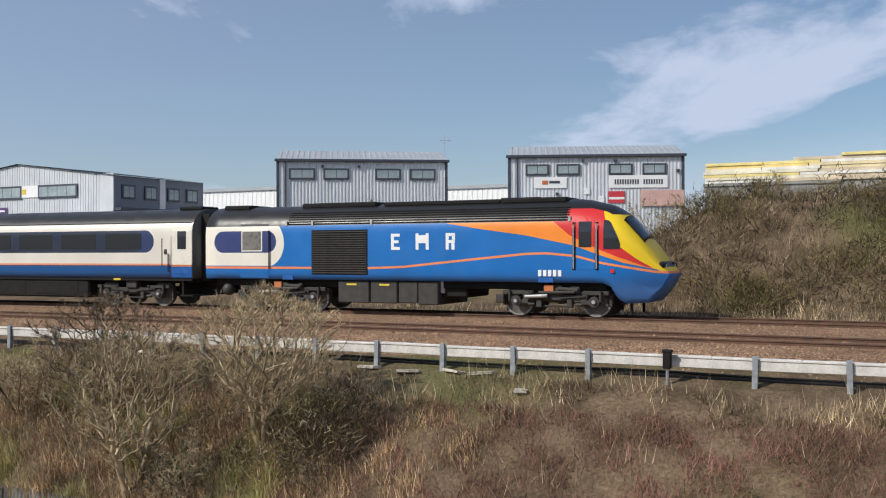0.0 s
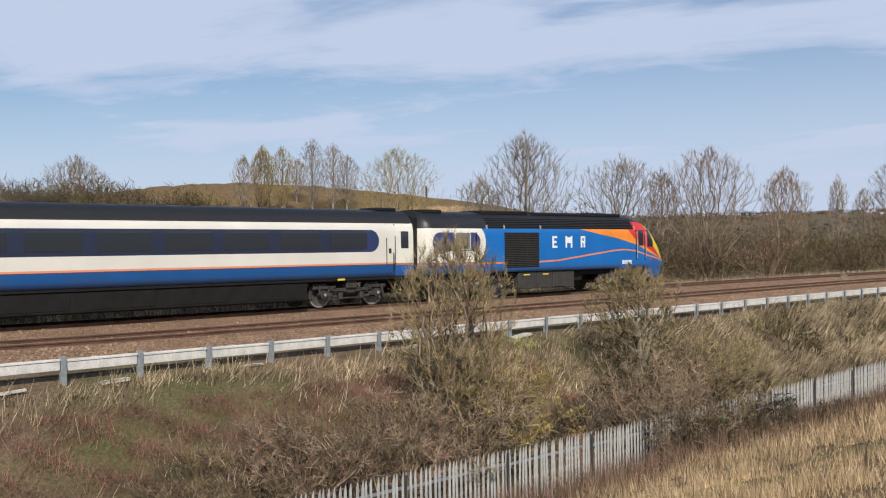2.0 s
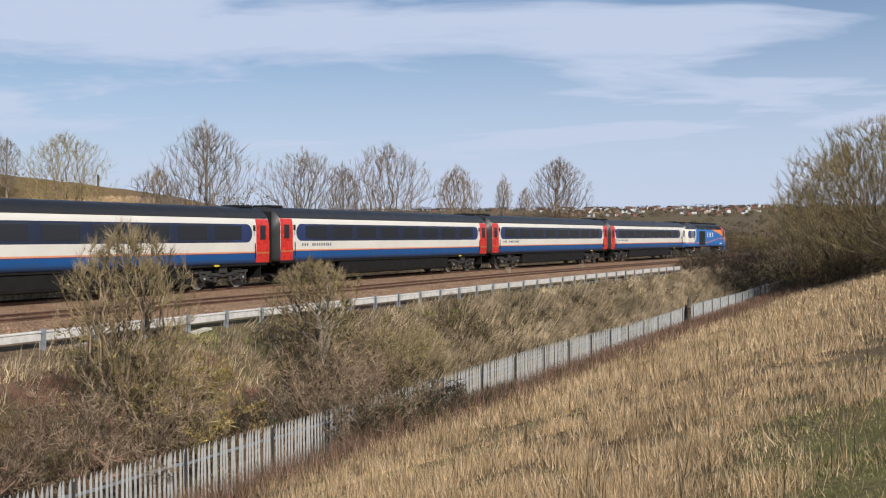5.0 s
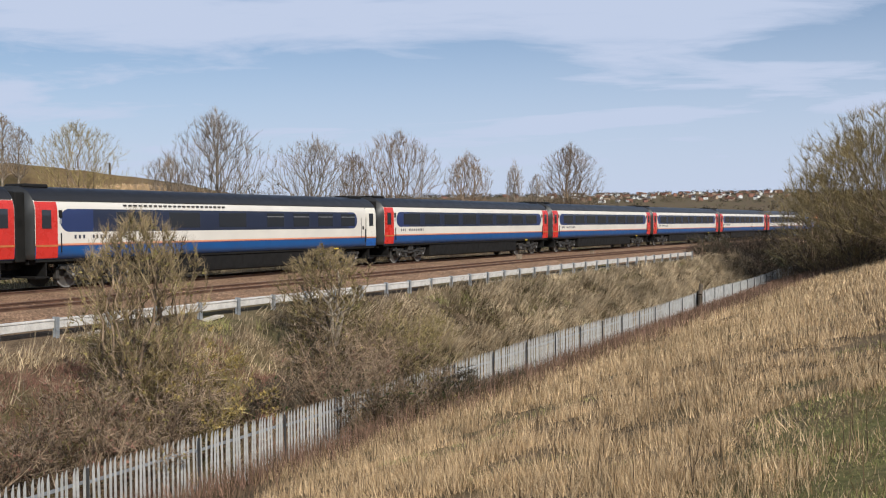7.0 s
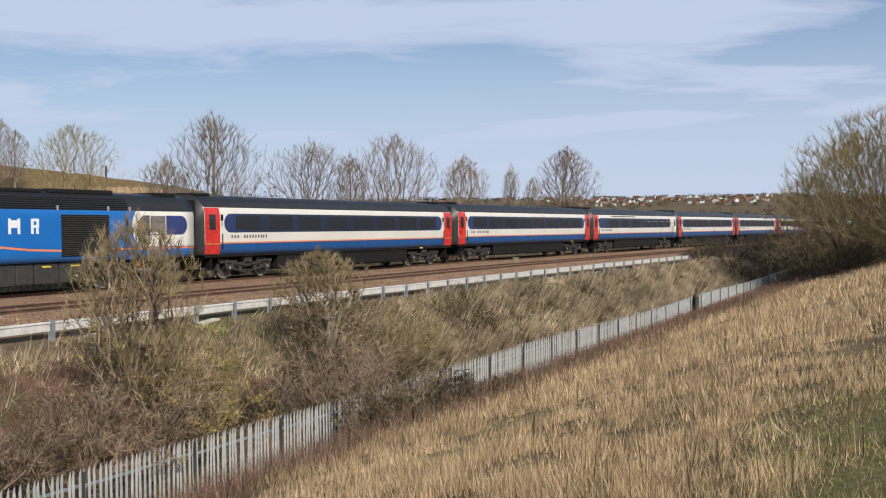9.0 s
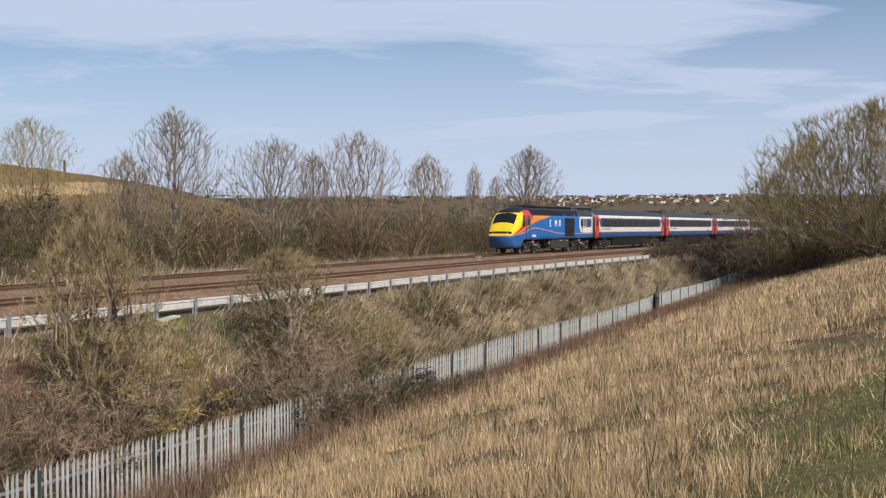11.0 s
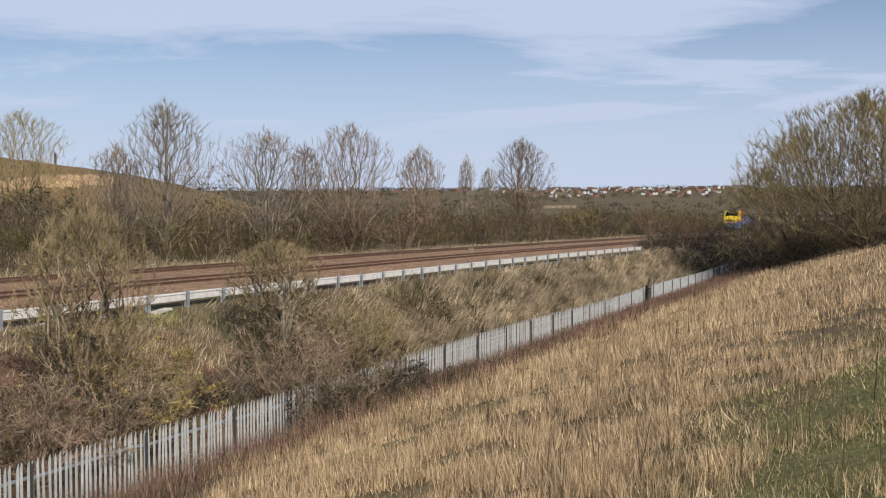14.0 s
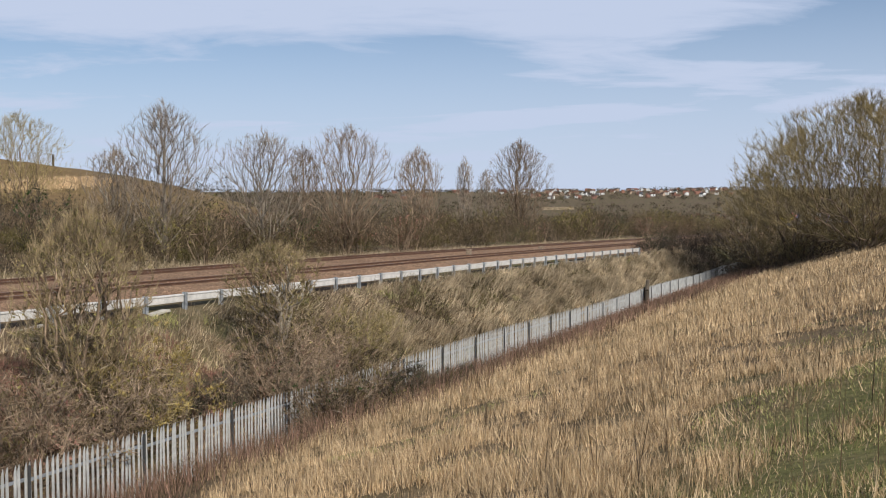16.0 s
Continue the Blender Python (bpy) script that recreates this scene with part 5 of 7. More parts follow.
def build_town():
    walls = [simple("render_white", (0.78, 0.77, 0.74), 0.8, 0, 0.1, 0.3), simple("red_brick", (0.33, 0.16, 0.11), 0.9, 0, 0.2, 0.5), simple("buff_brick", (0.45, 0.33, 0.23), 0.9, 0, 0.2, 0.5)]
    roofs = [simple("red_roof_tiles", (0.26, 0.12, 0.08), 0.9, 0, 0.25, 0.5), simple("brown_roof_tiles", (0.17, 0.11, 0.085), 0.9, 0, 0.25, 0.5), simple("grey_slate", (0.14, 0.14, 0.15), 0.8, 0, 0.2, 0.5)]
    glass = M["glass"]
    rng = random.Random(21)
    meshes = {}
    def wall_me(w, d, h):
        bm = bmesh.new()
        q = [bm.verts.new(c) for c in ((-w/2, -d/2, -3), (w/2, -d/2, -3), (w/2, d/2, -3), (-w/2, d/2, -3), (-w/2, -d/2, h), (w/2, -d/2, h), (w/2, d/2, h), (-w/2, d/2, h), (-w/2, 0, h + 2.4), (w/2, 0, h + 2.4))]
        for f in ((0, 1, 5, 4), (1, 2, 6, 9, 5), (2, 3, 7, 6), (3, 0, 4, 8, 7)):
            bm.faces.new([q[i] for i in f])
        return bm
    def roof_me(w, d, h):
        bm = bmesh.new()
        for s in (-1, 1):
            q = [bm.verts.new(c) for c in ((-w/2 - 0.3, s * (d/2 + 0.4), h - 0.2), (w/2 + 0.3, s * (d/2 + 0.4), h - 0.2), (w/2 + 0.3, 0, h + 2.55), (-w/2 - 0.3, 0, h + 2.55))]
            bm.faces.new(q if s < 0 else q[::-1])
        bmesh.ops.solidify(bm, geom=bm.faces[:], thickness=0.2)
        return bm
    for j in range(170):
        b = rng.uniform(-83, -69)
        if j % 9 == 0: b = rng.uniform(-69, -61.5)
        r = 2000 + 1000 * rng.random()
        x, y = bearing(b, r)
        z = ground_z(x, y)
        ob = thing("house", pose(x, y, z, 0, 0, b + rng.choice([0, 90, 20, -35]) + rng.uniform(-15, 15)), "", "house", "houses of the town")
        k = rng.choices([0, 1, 2], [5, 3, 3])[0]
        q = rng.choices([0, 1, 2], [4, 3, 2])[0]
        ob["label"] = ("white rendered", "red brick", "buff brick")[k] + " house with a " + ("red tiled", "brown tiled", "grey slate")[q] + " roof in the distance"
        w, d, h = rng.choice([(7, 7, 4.6), (9, 7, 4.8), (13, 7.5, 4.8)])
        for nm, fn, mt in (("wall", wall_me, walls[k]), ("roof", roof_me, roofs[q])):
            key = (nm, w, k if nm == "wall" else q)
            if key not in meshes:
                me = bpy.data.meshes.new("house_" + nm)
                bm = fn(w, d, h); bm.to_mesh(me); bm.free()
                me.materials.append(mt)
                meshes[key] = me
            o = new(nm, meshes[key]); o.parent = ob
        if "win" not in meshes:
            me = bpy.data.meshes.new("house_window")
            bm = box(-0.6, 0.6, -0.05, 0.05, -0.6, 0.6); bm.to_mesh(me); bm.free()
            me.materials.append(glass)
            meshes["win"] = me
        for wx in (-w / 4, w / 4):
            for wz in (1.5, 4.1):
                for sy in (-1, 1):
                    o = new("window", meshes["win"]); o.parent = ob; o.location = (wx, sy * (d / 2 + 0.02), wz)


M["shed_blue"] = simple("blue_grey_panels", (0.16, 0.18, 0.23), 0.5, 0, 0.12, 0.6)
build_trough_route()
build_slabs()
build_fence()
build_sheds()
build_timber_stack()
build_town()


# ---------------------------------------------------------------- plants
def tubes(segs, sides=3):
    """Triangles of tapered stems; each stem is an island of its own."""
    p0, p1 = np.array([s[0] for s in segs]), np.array([s[1] for s in segs])
    r0, r1 = np.array([s[2] for s in segs]), np.array([s[3] for s in segs])
    d = p1 - p0
    d /= np.maximum(np.linalg.norm(d, axis=1), 1e-6)[:, None]
    ref = np.where(np.abs(d[:, 2:3]) > 0.9, np.array([[1.0, 0, 0]]), np.array([[0, 0, 1.0]]))
    a = np.cross(d, ref)
    a /= np.linalg.norm(a, axis=1)[:, None]
    b = np.cross(d, a)
    v = []
    for k in range(sides):
        w = 2 * math.pi * k / sides
        o = a * math.cos(w) + b * math.sin(w)
        v += [p0 + o * r0[:, None], p1 + o * r1[:, None]]
    v = np.stack(v, 1)
    t = []
    for k in range(sides):
        i, j = 2 * k, 2 * ((k + 1) % sides)
        t += [(i, j, j + 1), (i, j + 1, i + 1)]
    n = len(segs)
    return v.reshape(-1, 3), (np.array(t)[None] + (2 * sides) * np.arange(n)[:, None, None]).reshape(-1, 3)


def unit(v):
    n = math.sqrt(v[0] * v[0] + v[1] * v[1] + v[2] * v[2]) or 1.0
    return (v[0] / n, v[1] / n, v[2] / n)


def grow(rng, out, p, d, length, r, level, spec):
    """A limb in bent pieces, with side limbs; out[level] takes the pieces."""
    n = spec["pieces"][level]
    tips = []
    bend, lift = spec["bend"][level], spec["lift"][level]
    pts = [p]
    for i in range(n):
        d = unit((d[0] + rng.gauss(0, bend), d[1] + rng.gauss(0, bend), d[2] + rng.gauss(0, bend) + lift))
        q = tuple(a + b * length / n for a, b in zip(p, d))
        ra, rb = r * (1 - 0.72 * i / n), r * (1 - 0.72 * (i + 1) / n)
        out[level].append((p, q, ra, rb))
        p = q
        pts.append((q, d, rb))
    if level + 1 >= len(spec["pieces"]):
        return
    kids = spec["kids"][level]
    for k in range(kids):
        f = spec["from"][level] + (1 - spec["from"][level]) * (k + rng.random()) / kids
        i = min(int(f * n), n - 1)
        base = pts[i + 1]
        frac = f * n - i
        a = pts[i][0] if i else pts[0]
        q = tuple(u + (w - u) * frac for u, w in zip(a, base[0]))
        az = k * 2.4 + rng.uniform(-0.7, 0.7)
        ang = radians(spec["angle"][level] + rng.gauss(0, 9))
        ax = Vector(base[1]).orthogonal().normalized()
        side = Matrix.Rotation(az, 3, Vector(base[1])) @ ax
        nd = Vector(base[1]) * math.cos(ang) + side * math.sin(ang)
        grow(rng, out, q, tuple(nd), length * spec["ratio"][level] * rng.uniform(0.7, 1.15) * (1.15 - 0.55 * f), max(base[2] * spec["thin"][level], spec["least"]), level + 1, spec)


TREE = dict(pieces=(7, 5, 3, 2), bend=(0.05, 0.10, 0.15, 0.2), lift=(0.02, 0.09, 0.07, 0.04), kids=(15, 9, 6), angle=(46, 38, 40),
            ratio=(0.52, 0.50, 0.50), thin=(0.5, 0.5, 0.5), least=0.012)
TREE["from"] = (0.22, 0.2, 0.15)


def spec_of(**k):
    s = dict(TREE)
    s.update(k)
    return s


def tree_parts(seed, h, spec, trunks=1, split=0.0, r=None):
    rng = random.Random(seed)
    out = [[] for _ in spec["pieces"]]
    for j in range(trunks):
        a = rng.uniform(0, 6.28)
        lean = split * rng.uniform(0.5, 1.1) if trunks > 1 else 0.03
        grow(rng, out, (math.cos(a) * 0.15 * (trunks > 1), math.sin(a) * 0.15 * (trunks > 1), -0.3), unit((math.cos(a) * lean, math.sin(a) * lean, 1)), h * rng.uniform(0.82, 1.0) if trunks > 1 else h, r or h * 0.016, 0, spec)
    return out


def fit_height(out, h):
    top = max(s[1][2] for lv in out for s in lv)
    k = h / top
    return [[(tuple(c * k for c in a), tuple(c * k for c in b), ra, rb) for a, b, ra, rb in lv] for lv in out]


def buds(rng, out, n, size, lv=-1):
    """Small leaf flecks along the finest twigs."""
    segs = out[lv]
    v, t = [], []
    for j in range(n):
        a, b, _, _ = segs[rng.randrange(len(segs))]
        f = rng.random()
        c = [u + (w - u) * f + rng.gauss(0, size * 0.6) for u, w in zip(a, b)]
        i = len(v)
        for _ in range(3):
            v.append([q + rng.gauss(0, size) for q in c])
        t.append((i, i + 1, i + 2))
    return np.array(v), np.array(t)


def spray(rng, out, per, length, width):
    """Fine slivers that carry the last twigs on."""
    segs = out[-1]
    p = np.repeat(np.array([q[1] for q in segs]), per, 0)
    a = np.repeat(np.array([q[0] for q in segs]), per, 0)
    f = rng.random((len(p), 1))
    d = p - a
    d /= np.maximum(np.linalg.norm(d, axis=1), 1e-6)[:, None]
    base = a + (p - a) * f
    return slivers(rng, base, d + rng.normal(0, 0.45, d.shape) + np.array([0, 0, 0.15]), length, width)


def slivers(rng, base, d, length, width):
    n = len(base)
    d = d / np.maximum(np.linalg.norm(d, axis=1), 1e-6)[:, None]
    o = np.cross(d, rng.normal(0, 1, (n, 3)))
    o /= np.maximum(np.linalg.norm(o, axis=1), 1e-6)[:, None]
    L = rng.uniform(0.5, 1.3, (n, 1)) * length
    v = np.stack([base - o * width / 2, base + o * width / 2, base + d * L], 1).reshape(-1, 3)
    return v, np.arange(3 * n).reshape(-1, 3)


def thicket(name, x, y, rad, hgt, per, length, width, material, label, category, rng):
    """Tangled stems that fill low domes over the ground."""
    n = len(x)
    u = rng.random((n, per)) ** 0.5
    a = rng.uniform(0, 2 * np.pi, (n, per))
    px, py = x[:, None] + rad[:, None] * u * np.cos(a), y[:, None] + rad[:, None] * u * np.sin(a)
    top = hgt[:, None] * np.sqrt(np.maximum(1 - u * u * 0.92, 0.05)) * rng.uniform(0.8, 1.1, (n, per))
    z0 = height(px, py)
    pz = z0 + top * rng.random((n, per)) ** 0.75
    base = np.stack([px, py, pz], -1).reshape(-1, 3)
    d = np.stack([np.cos(a) * u * 0.6, np.sin(a) * u * 0.6, np.full_like(u, 0.55)], -1).reshape(-1, 3) + rng.normal(0, 0.45, (n * per, 3))
    v, t = slivers(rng, base, d, length, width)
    return tagged(new(name, big_mesh(name, v, t, material)), label, category, kind="stuff")


def plant(name, label, category, group, m, out, bark, twig, bud=None, nbud=0, size=0.05, seed=0, fine_per=2, fine_len=0.4, fine_w=0.008):
    ob = thing(name, m, label, category, group)
    wood = [s for lv in out[:2] for s in lv]
    fine = [s for lv in out[2:] for s in lv]
    v, t = tubes(wood, 5)
    part("trunk" if category == "tree" else "stem", big_mesh("trunk", v, t, bark), None, ob)
    v, t = tubes(fine, 3)
    if fine_per:
        v2, t2 = spray(np.random.default_rng(seed), out, fine_per, fine_len, fine_w)
        v, t = np.concatenate([v, v2]), np.concatenate([t, t2 + len(v)])
    part("crown", big_mesh("crown", v, t, twig), None, ob, "bare fine twigs")["kind"] = "stuff"
    if nbud:
        v, t = buds(random.Random(seed), out, nbud, size)
        part("foliage", big_mesh("foliage", v, t, bud), None, ob, "small spring buds and leaves")["kind"] = "stuff"
    return ob


def crown_tree(seed, n, h, z0, width, peak=0.45, stems=1, leader=0.0, lean=0.2, bf=0.18, tip=0.012, side=1.2, power=2.05):
    """A branched skeleton that fills a crown: each point joins the limb that is nearest on the way up."""
    g = np.random.default_rng(seed)
    f = g.random(n) ** 0.85
    w = np.where(f < peak, 0.30 + 0.70 * np.sin(np.pi / 2 * f / peak), np.cos(np.pi / 2 * np.clip((f - peak) / (1 - peak), 0, 1) ** 2.2) ** 0.6)
    u, a = g.random(n) ** 0.55, g.uniform(0, 2 * np.pi, n)
    w = w * (1 + 0.16 * np.sin(2 * a + seed) + 0.20 * np.sin(5 * a + 7 * f + seed) + g.normal(0, 0.08, n))
    tips = np.stack([u * w * width / 2 * np.cos(a), u * w * width / 2 * np.sin(a), z0 + f * (h - z0) * (1 - 0.10 * (0.5 + 0.5 * np.sin(3 * a + seed)) - 0.07 * u * u * f)], -1)
    tips = tips[np.argsort(np.linalg.norm(tips * np.array([0.7, 0.7, 1.0]), axis=1))]
    pts, par, path = [], [], []
    for j in range(stems):
        b = g.uniform(0, 2 * np.pi) if stems > 1 else 0.0
        o = 0.03 * width * (stems > 1)
        top = max(z0 * 1.15, 0.15 * h) if not leader else leader * h
        k = 7 if leader else 4
        for i in range(k + 1):
            q = i / k
            l = o + lean * top * q ** 1.3 * (stems > 1)
            pts.append((math.cos(b) * l + g.normal(0, 0.006 * h) * (i > 0), math.sin(b) * l + g.normal(0, 0.006 * h) * (i > 0), -0.3 + (top + 0.3) * q))
            par.append(len(pts) - 2 if i else -1)
            path.append(path[-1] + top / k if i else 0.0)
    m = len(pts)
    P = np.zeros((m + n, 3))
    P[:m] = pts
    L = np.zeros(m + n)
    L[:m] = path
    for i in range(n):
        c = m + i
        d = tips[i] - P[:c]
        far = np.sqrt(side * (d[:, 0] ** 2 + d[:, 1] ** 2) + d[:, 2] ** 2)
        j = int(np.argmin(far + bf * L[:c] + 2.5 * np.maximum(0.02 * h - d[:, 2], 0)))
        P[c] = tips[i]
        par.append(j)
        L[c] = L[j] + np.linalg.norm(d[j])
    R = np.zeros(m + n)
    for i in range(m + n - 1, -1, -1):
        R[i] = (R[i] + tip ** power) ** (1 / power)
        if par[i] >= 0:
            R[par[i]] += R[i] ** power
    return [(tuple(P[par[i]]), tuple(P[i]), min(R[par[i]], R[i] * 1.35), R[i]) for i in range(m + n) if par[i] >= 0]


def crown_plant(name, label, category, group, m, segs, bark, twig, bud, nbud, size, seed, per, length, width, up=0.5):
    ob = thing(name, m, label, category, group)
    cut = max(s[3] for s in segs) * 0.22
    # each stem, with the limbs that grow from it, is a part of its own
    root, stems = {}, {}
    for s in segs:
        if s[3] >= cut:
            root[s[1]] = root.get(s[0], s[1])
            stems.setdefault(root[s[1]], []).append(s)
    for group_of in stems.values():
        v, t = tubes(group_of, 6)
        part("trunk" if category == "tree" else "stem", big_mesh("trunk", v, t, bark), None, ob)
    v, t = tubes([s for s in segs if s[3] < cut], 3)
    rng = np.random.default_rng(seed)
    fine = [s for s in segs if s[3] < cut * 0.8]
    p, q = np.array([s[0] for s in fine]), np.array([s[1] for s in fine])
    k = rng.integers(0, len(p), len(p) * per)
    base = p[k] + (q[k] - p[k]) * rng.random((len(k), 1))
    d = q[k] - p[k]
    d = d / np.maximum(np.linalg.norm(d, axis=1), 1e-6)[:, None]
    out = base * np.array([1, 1, 0])
    out = out / np.maximum(np.linalg.norm(out, axis=1), 1e-6)[:, None]
    v2, t2 = slivers(rng, base, d * 0.6 + out * 0.35 + np.array([0, 0, up]) + rng.normal(0, 0.33, d.shape), length, width)
    v, t = np.concatenate([v, v2]), np.concatenate([t, t2 + len(v)])
    part("crown", big_mesh("crown", v, t, twig), None, ob, "bare fine twigs")["kind"] = "stuff"
    if nbud:
        v, t = buds(random.Random(seed), [fine], nbud, size)
        part("foliage", big_mesh("foliage", v, t, bud), None, ob, "small spring buds and leaves")["kind"] = "stuff"
    return ob


CROWN = {  # points, crown's foot, widest at, stems, leader, lean
    "ash": (900, 0.20, 0.42, 1, 0.80, 0.2), "round": (1000, 0.14, 0.50, 4, 0, 0.22), "cone": (1100, 0.16, 0.36, 3, 0.55, 0.10),
    "poplar": (450, 0.16, 0.45, 1, 0.75, 0.1), "multi": (850, 0.14, 0.55, 5, 0, 0.26)}


def put_tree(az, dist, top_el, spread, seed, kind="ash", label="bare tree", mat="twig_grey", trunks=1):
    x, y = bearing(az, dist)
    z = ground_z(x, y)
    h = EYE[2] + dist * math.tan(radians(top_el)) - z
    n, foot, peak, stems, leader, lean = CROWN[kind]
    n = int(n * 1.9)
    segs = crown_tree(seed, n, h, h * foot, spread, peak, stems, leader, lean, 0.55, 0.004 + 0.00002 * dist)
    return crown_plant("tree", label, "tree", "bare trees behind the line", pose(x, y, z), segs, M["bark"] if mat == "twig_grey" else M["twig"], M[mat],
                       M["bud"], 700 if mat == "twig_olive" else 0, 0.08, seed, 8, 0.048 * h, 0.004 + 0.00009 * dist)


def build_trees():
    put_tree(-42.4, 150, 6.0, 13.0, 1, "round", "willow with olive spring twigs on the grassy hill", "twig_olive", 4)
    put_tree(-49.9, 63, 6.85, 5.5, 2, "ash", "tall bare ash tree with a pale trunk above the scrub", "twig_grey")
    put_tree(-47.2, 66, 4.3, 3.4, 3, "multi", "thin bare sapling beside a taller tree", "twig_grey", 3)
    put_tree(-55.4, 68, 5.35, 5.9, 4, "multi", "bare silvery multi-stemmed tree in the scrub", "twig_grey", 3)
    put_tree(-60.1, 73, 5.75, 7.0, 5, "multi", "broad bare multi-stemmed tree in the scrub", "twig", 4)
    put_tree(-57.6, 74, 4.6, 3.3, 6, "poplar", "slim bare tree among the scrub", "twig")
    put_tree(-64.2, 130, 4.36, 6.6, 7, "round", "round-headed bare tree in the distance", "twig", 3)
    put_tree(-66.9, 140, 3.8, 2.6, 8, "poplar", "thin bare young tree in the distance", "twig_grey")
    put_tree(-68.2, 145, 3.1, 3.0, 9, "poplar", "thin bare young tree in the distance", "twig_grey")
    put_tree(-70.15, 130, 4.75, 7.2, 10, "cone", "cone-headed bare tree in the distance", "twig", 2)
    put_tree(-6.6, 74, 6.7, 5.0, 11, "multi", "bare multi-stemmed tree on top of the bank", "twig", 3)
    put_tree(-9.9, 84, 4.7, 5.0, 12, "round", "bare pinkish-brown tree behind the bank", "twig_grey", 2)
    put_tree(-12.4, 84, 4.6, 4.6, 13, "round", "bare reddish-brown tree behind the bank", "twig", 2)
    put_tree(-16.1, 78, 6.45, 6.0, 14, "round", "bare round-headed tree on top of the bank", "twig", 3)
    put_tree(-24.6, 95, 5.5, 6.4, 15, "round", "bare round tree below the grassy hill", "twig", 3)
    for j, (a, e, k) in enumerate(((-33.6, 5.6, "poplar"), (-34.7, 6.1, "round"), (-35.8, 6.1, "poplar"), (-37.5, 6.55, "poplar"), (-38.7, 6.3, "poplar"), (-39.5, 5.6, "poplar"), (-36.6, 5.4, "poplar"))):
        put_tree(a, 158 + 3 * j, e, 4.6, 30 + j, k, "bare upright tree in a row on the hill", "twig_olive" if j in (1, 2) else "twig_grey", 2 if k == "round" else 1)


M["twig_willow"] = foliage("willow_twigs", (0.48, 0.37, 0.18), (0.22, 0.165, 0.08))


def big_willows():
    """The large multi-stemmed willows where the fence meets the line."""
    for j, (az, dist, el, wide, n) in enumerate(((-88.9, 74, 6.9, 15, 2600), (-85.6, 80, 5.2, 9.5, 1500), (-93.5, 70, 7.3, 14, 1600), (-83.6, 88, 2.9, 8, 900))):
        x, y = bearing(az, dist)
        z = ground_z(x, y)
        h = EYE[2] + dist * math.tan(radians(el)) - z
        segs = crown_tree(60 + j, int(n * 1.5), h, h * 0.05, wide, 0.26, 16, 0, 0.6, 0.6, 0.0045, 1.2)
        crown_plant("tree", "large spreading multi-stemmed willow, bare with olive-brown twigs", "tree", "willows by the fence", pose(x, y, z), segs, M["twig"], M["twig_willow"], M["bud"], n // 2, 0.04, j, 20, 0.6, 0.010)


M["lichen"] = foliage("lichen_grey_branches", (0.60, 0.48, 0.31), (0.32, 0.245, 0.145))
SHRUB = dict(pieces=(4, 3, 2, 2), bend=(0.14, 0.2, 0.25, 0.3), lift=(0.03, 0.06, 0.03, 0.0), kids=(7, 5, 3), angle=(38, 42, 44), ratio=(0.5, 0.5, 0.55), thin=(0.6, 0.6, 0.7), least=0.010)
SHRUB["from"] = (0.15, 0.1, 0.1)
LIGHT = dict(SHRUB, pieces=(3, 2, 2), bend=(0.14, 0.2, 0.25), lift=(0.03, 0.06, 0.03), kids=(6, 4), angle=(38, 42))


def shrub_parts(seed, h, stems, lean, least=0.01, dense=1.0, base=None):
    sp = dict(base or SHRUB)
    sp["least"] = least
    sp["kids"] = tuple(max(2, round(k * dense)) for k in sp["kids"])
    return fit_height(tree_parts(seed, h, sp, stems, lean, 0.035), h)


def scrub_bush(proto, x, y, k, turn, label):
    ob = copy_thing(proto, pose(x, y, ground_z(x, y) - 0.05, 0, 0, turn))
    ob.scale = (k * 1.0, k * 1.0, k)
    ob["label"] = label
    return ob


M["scrub_brown"] = foliage("brown_scrub_twigs", (0.16, 0.108, 0.058), (0.045, 0.031, 0.018))
M["scrub_olive"] = foliage("olive_scrub_twigs", (0.20, 0.160, 0.055), (0.065, 0.053, 0.02))
M["scrub_grey"] = foliage("grey_scrub_twigs", (0.22, 0.165, 0.105), (0.072, 0.053, 0.033))


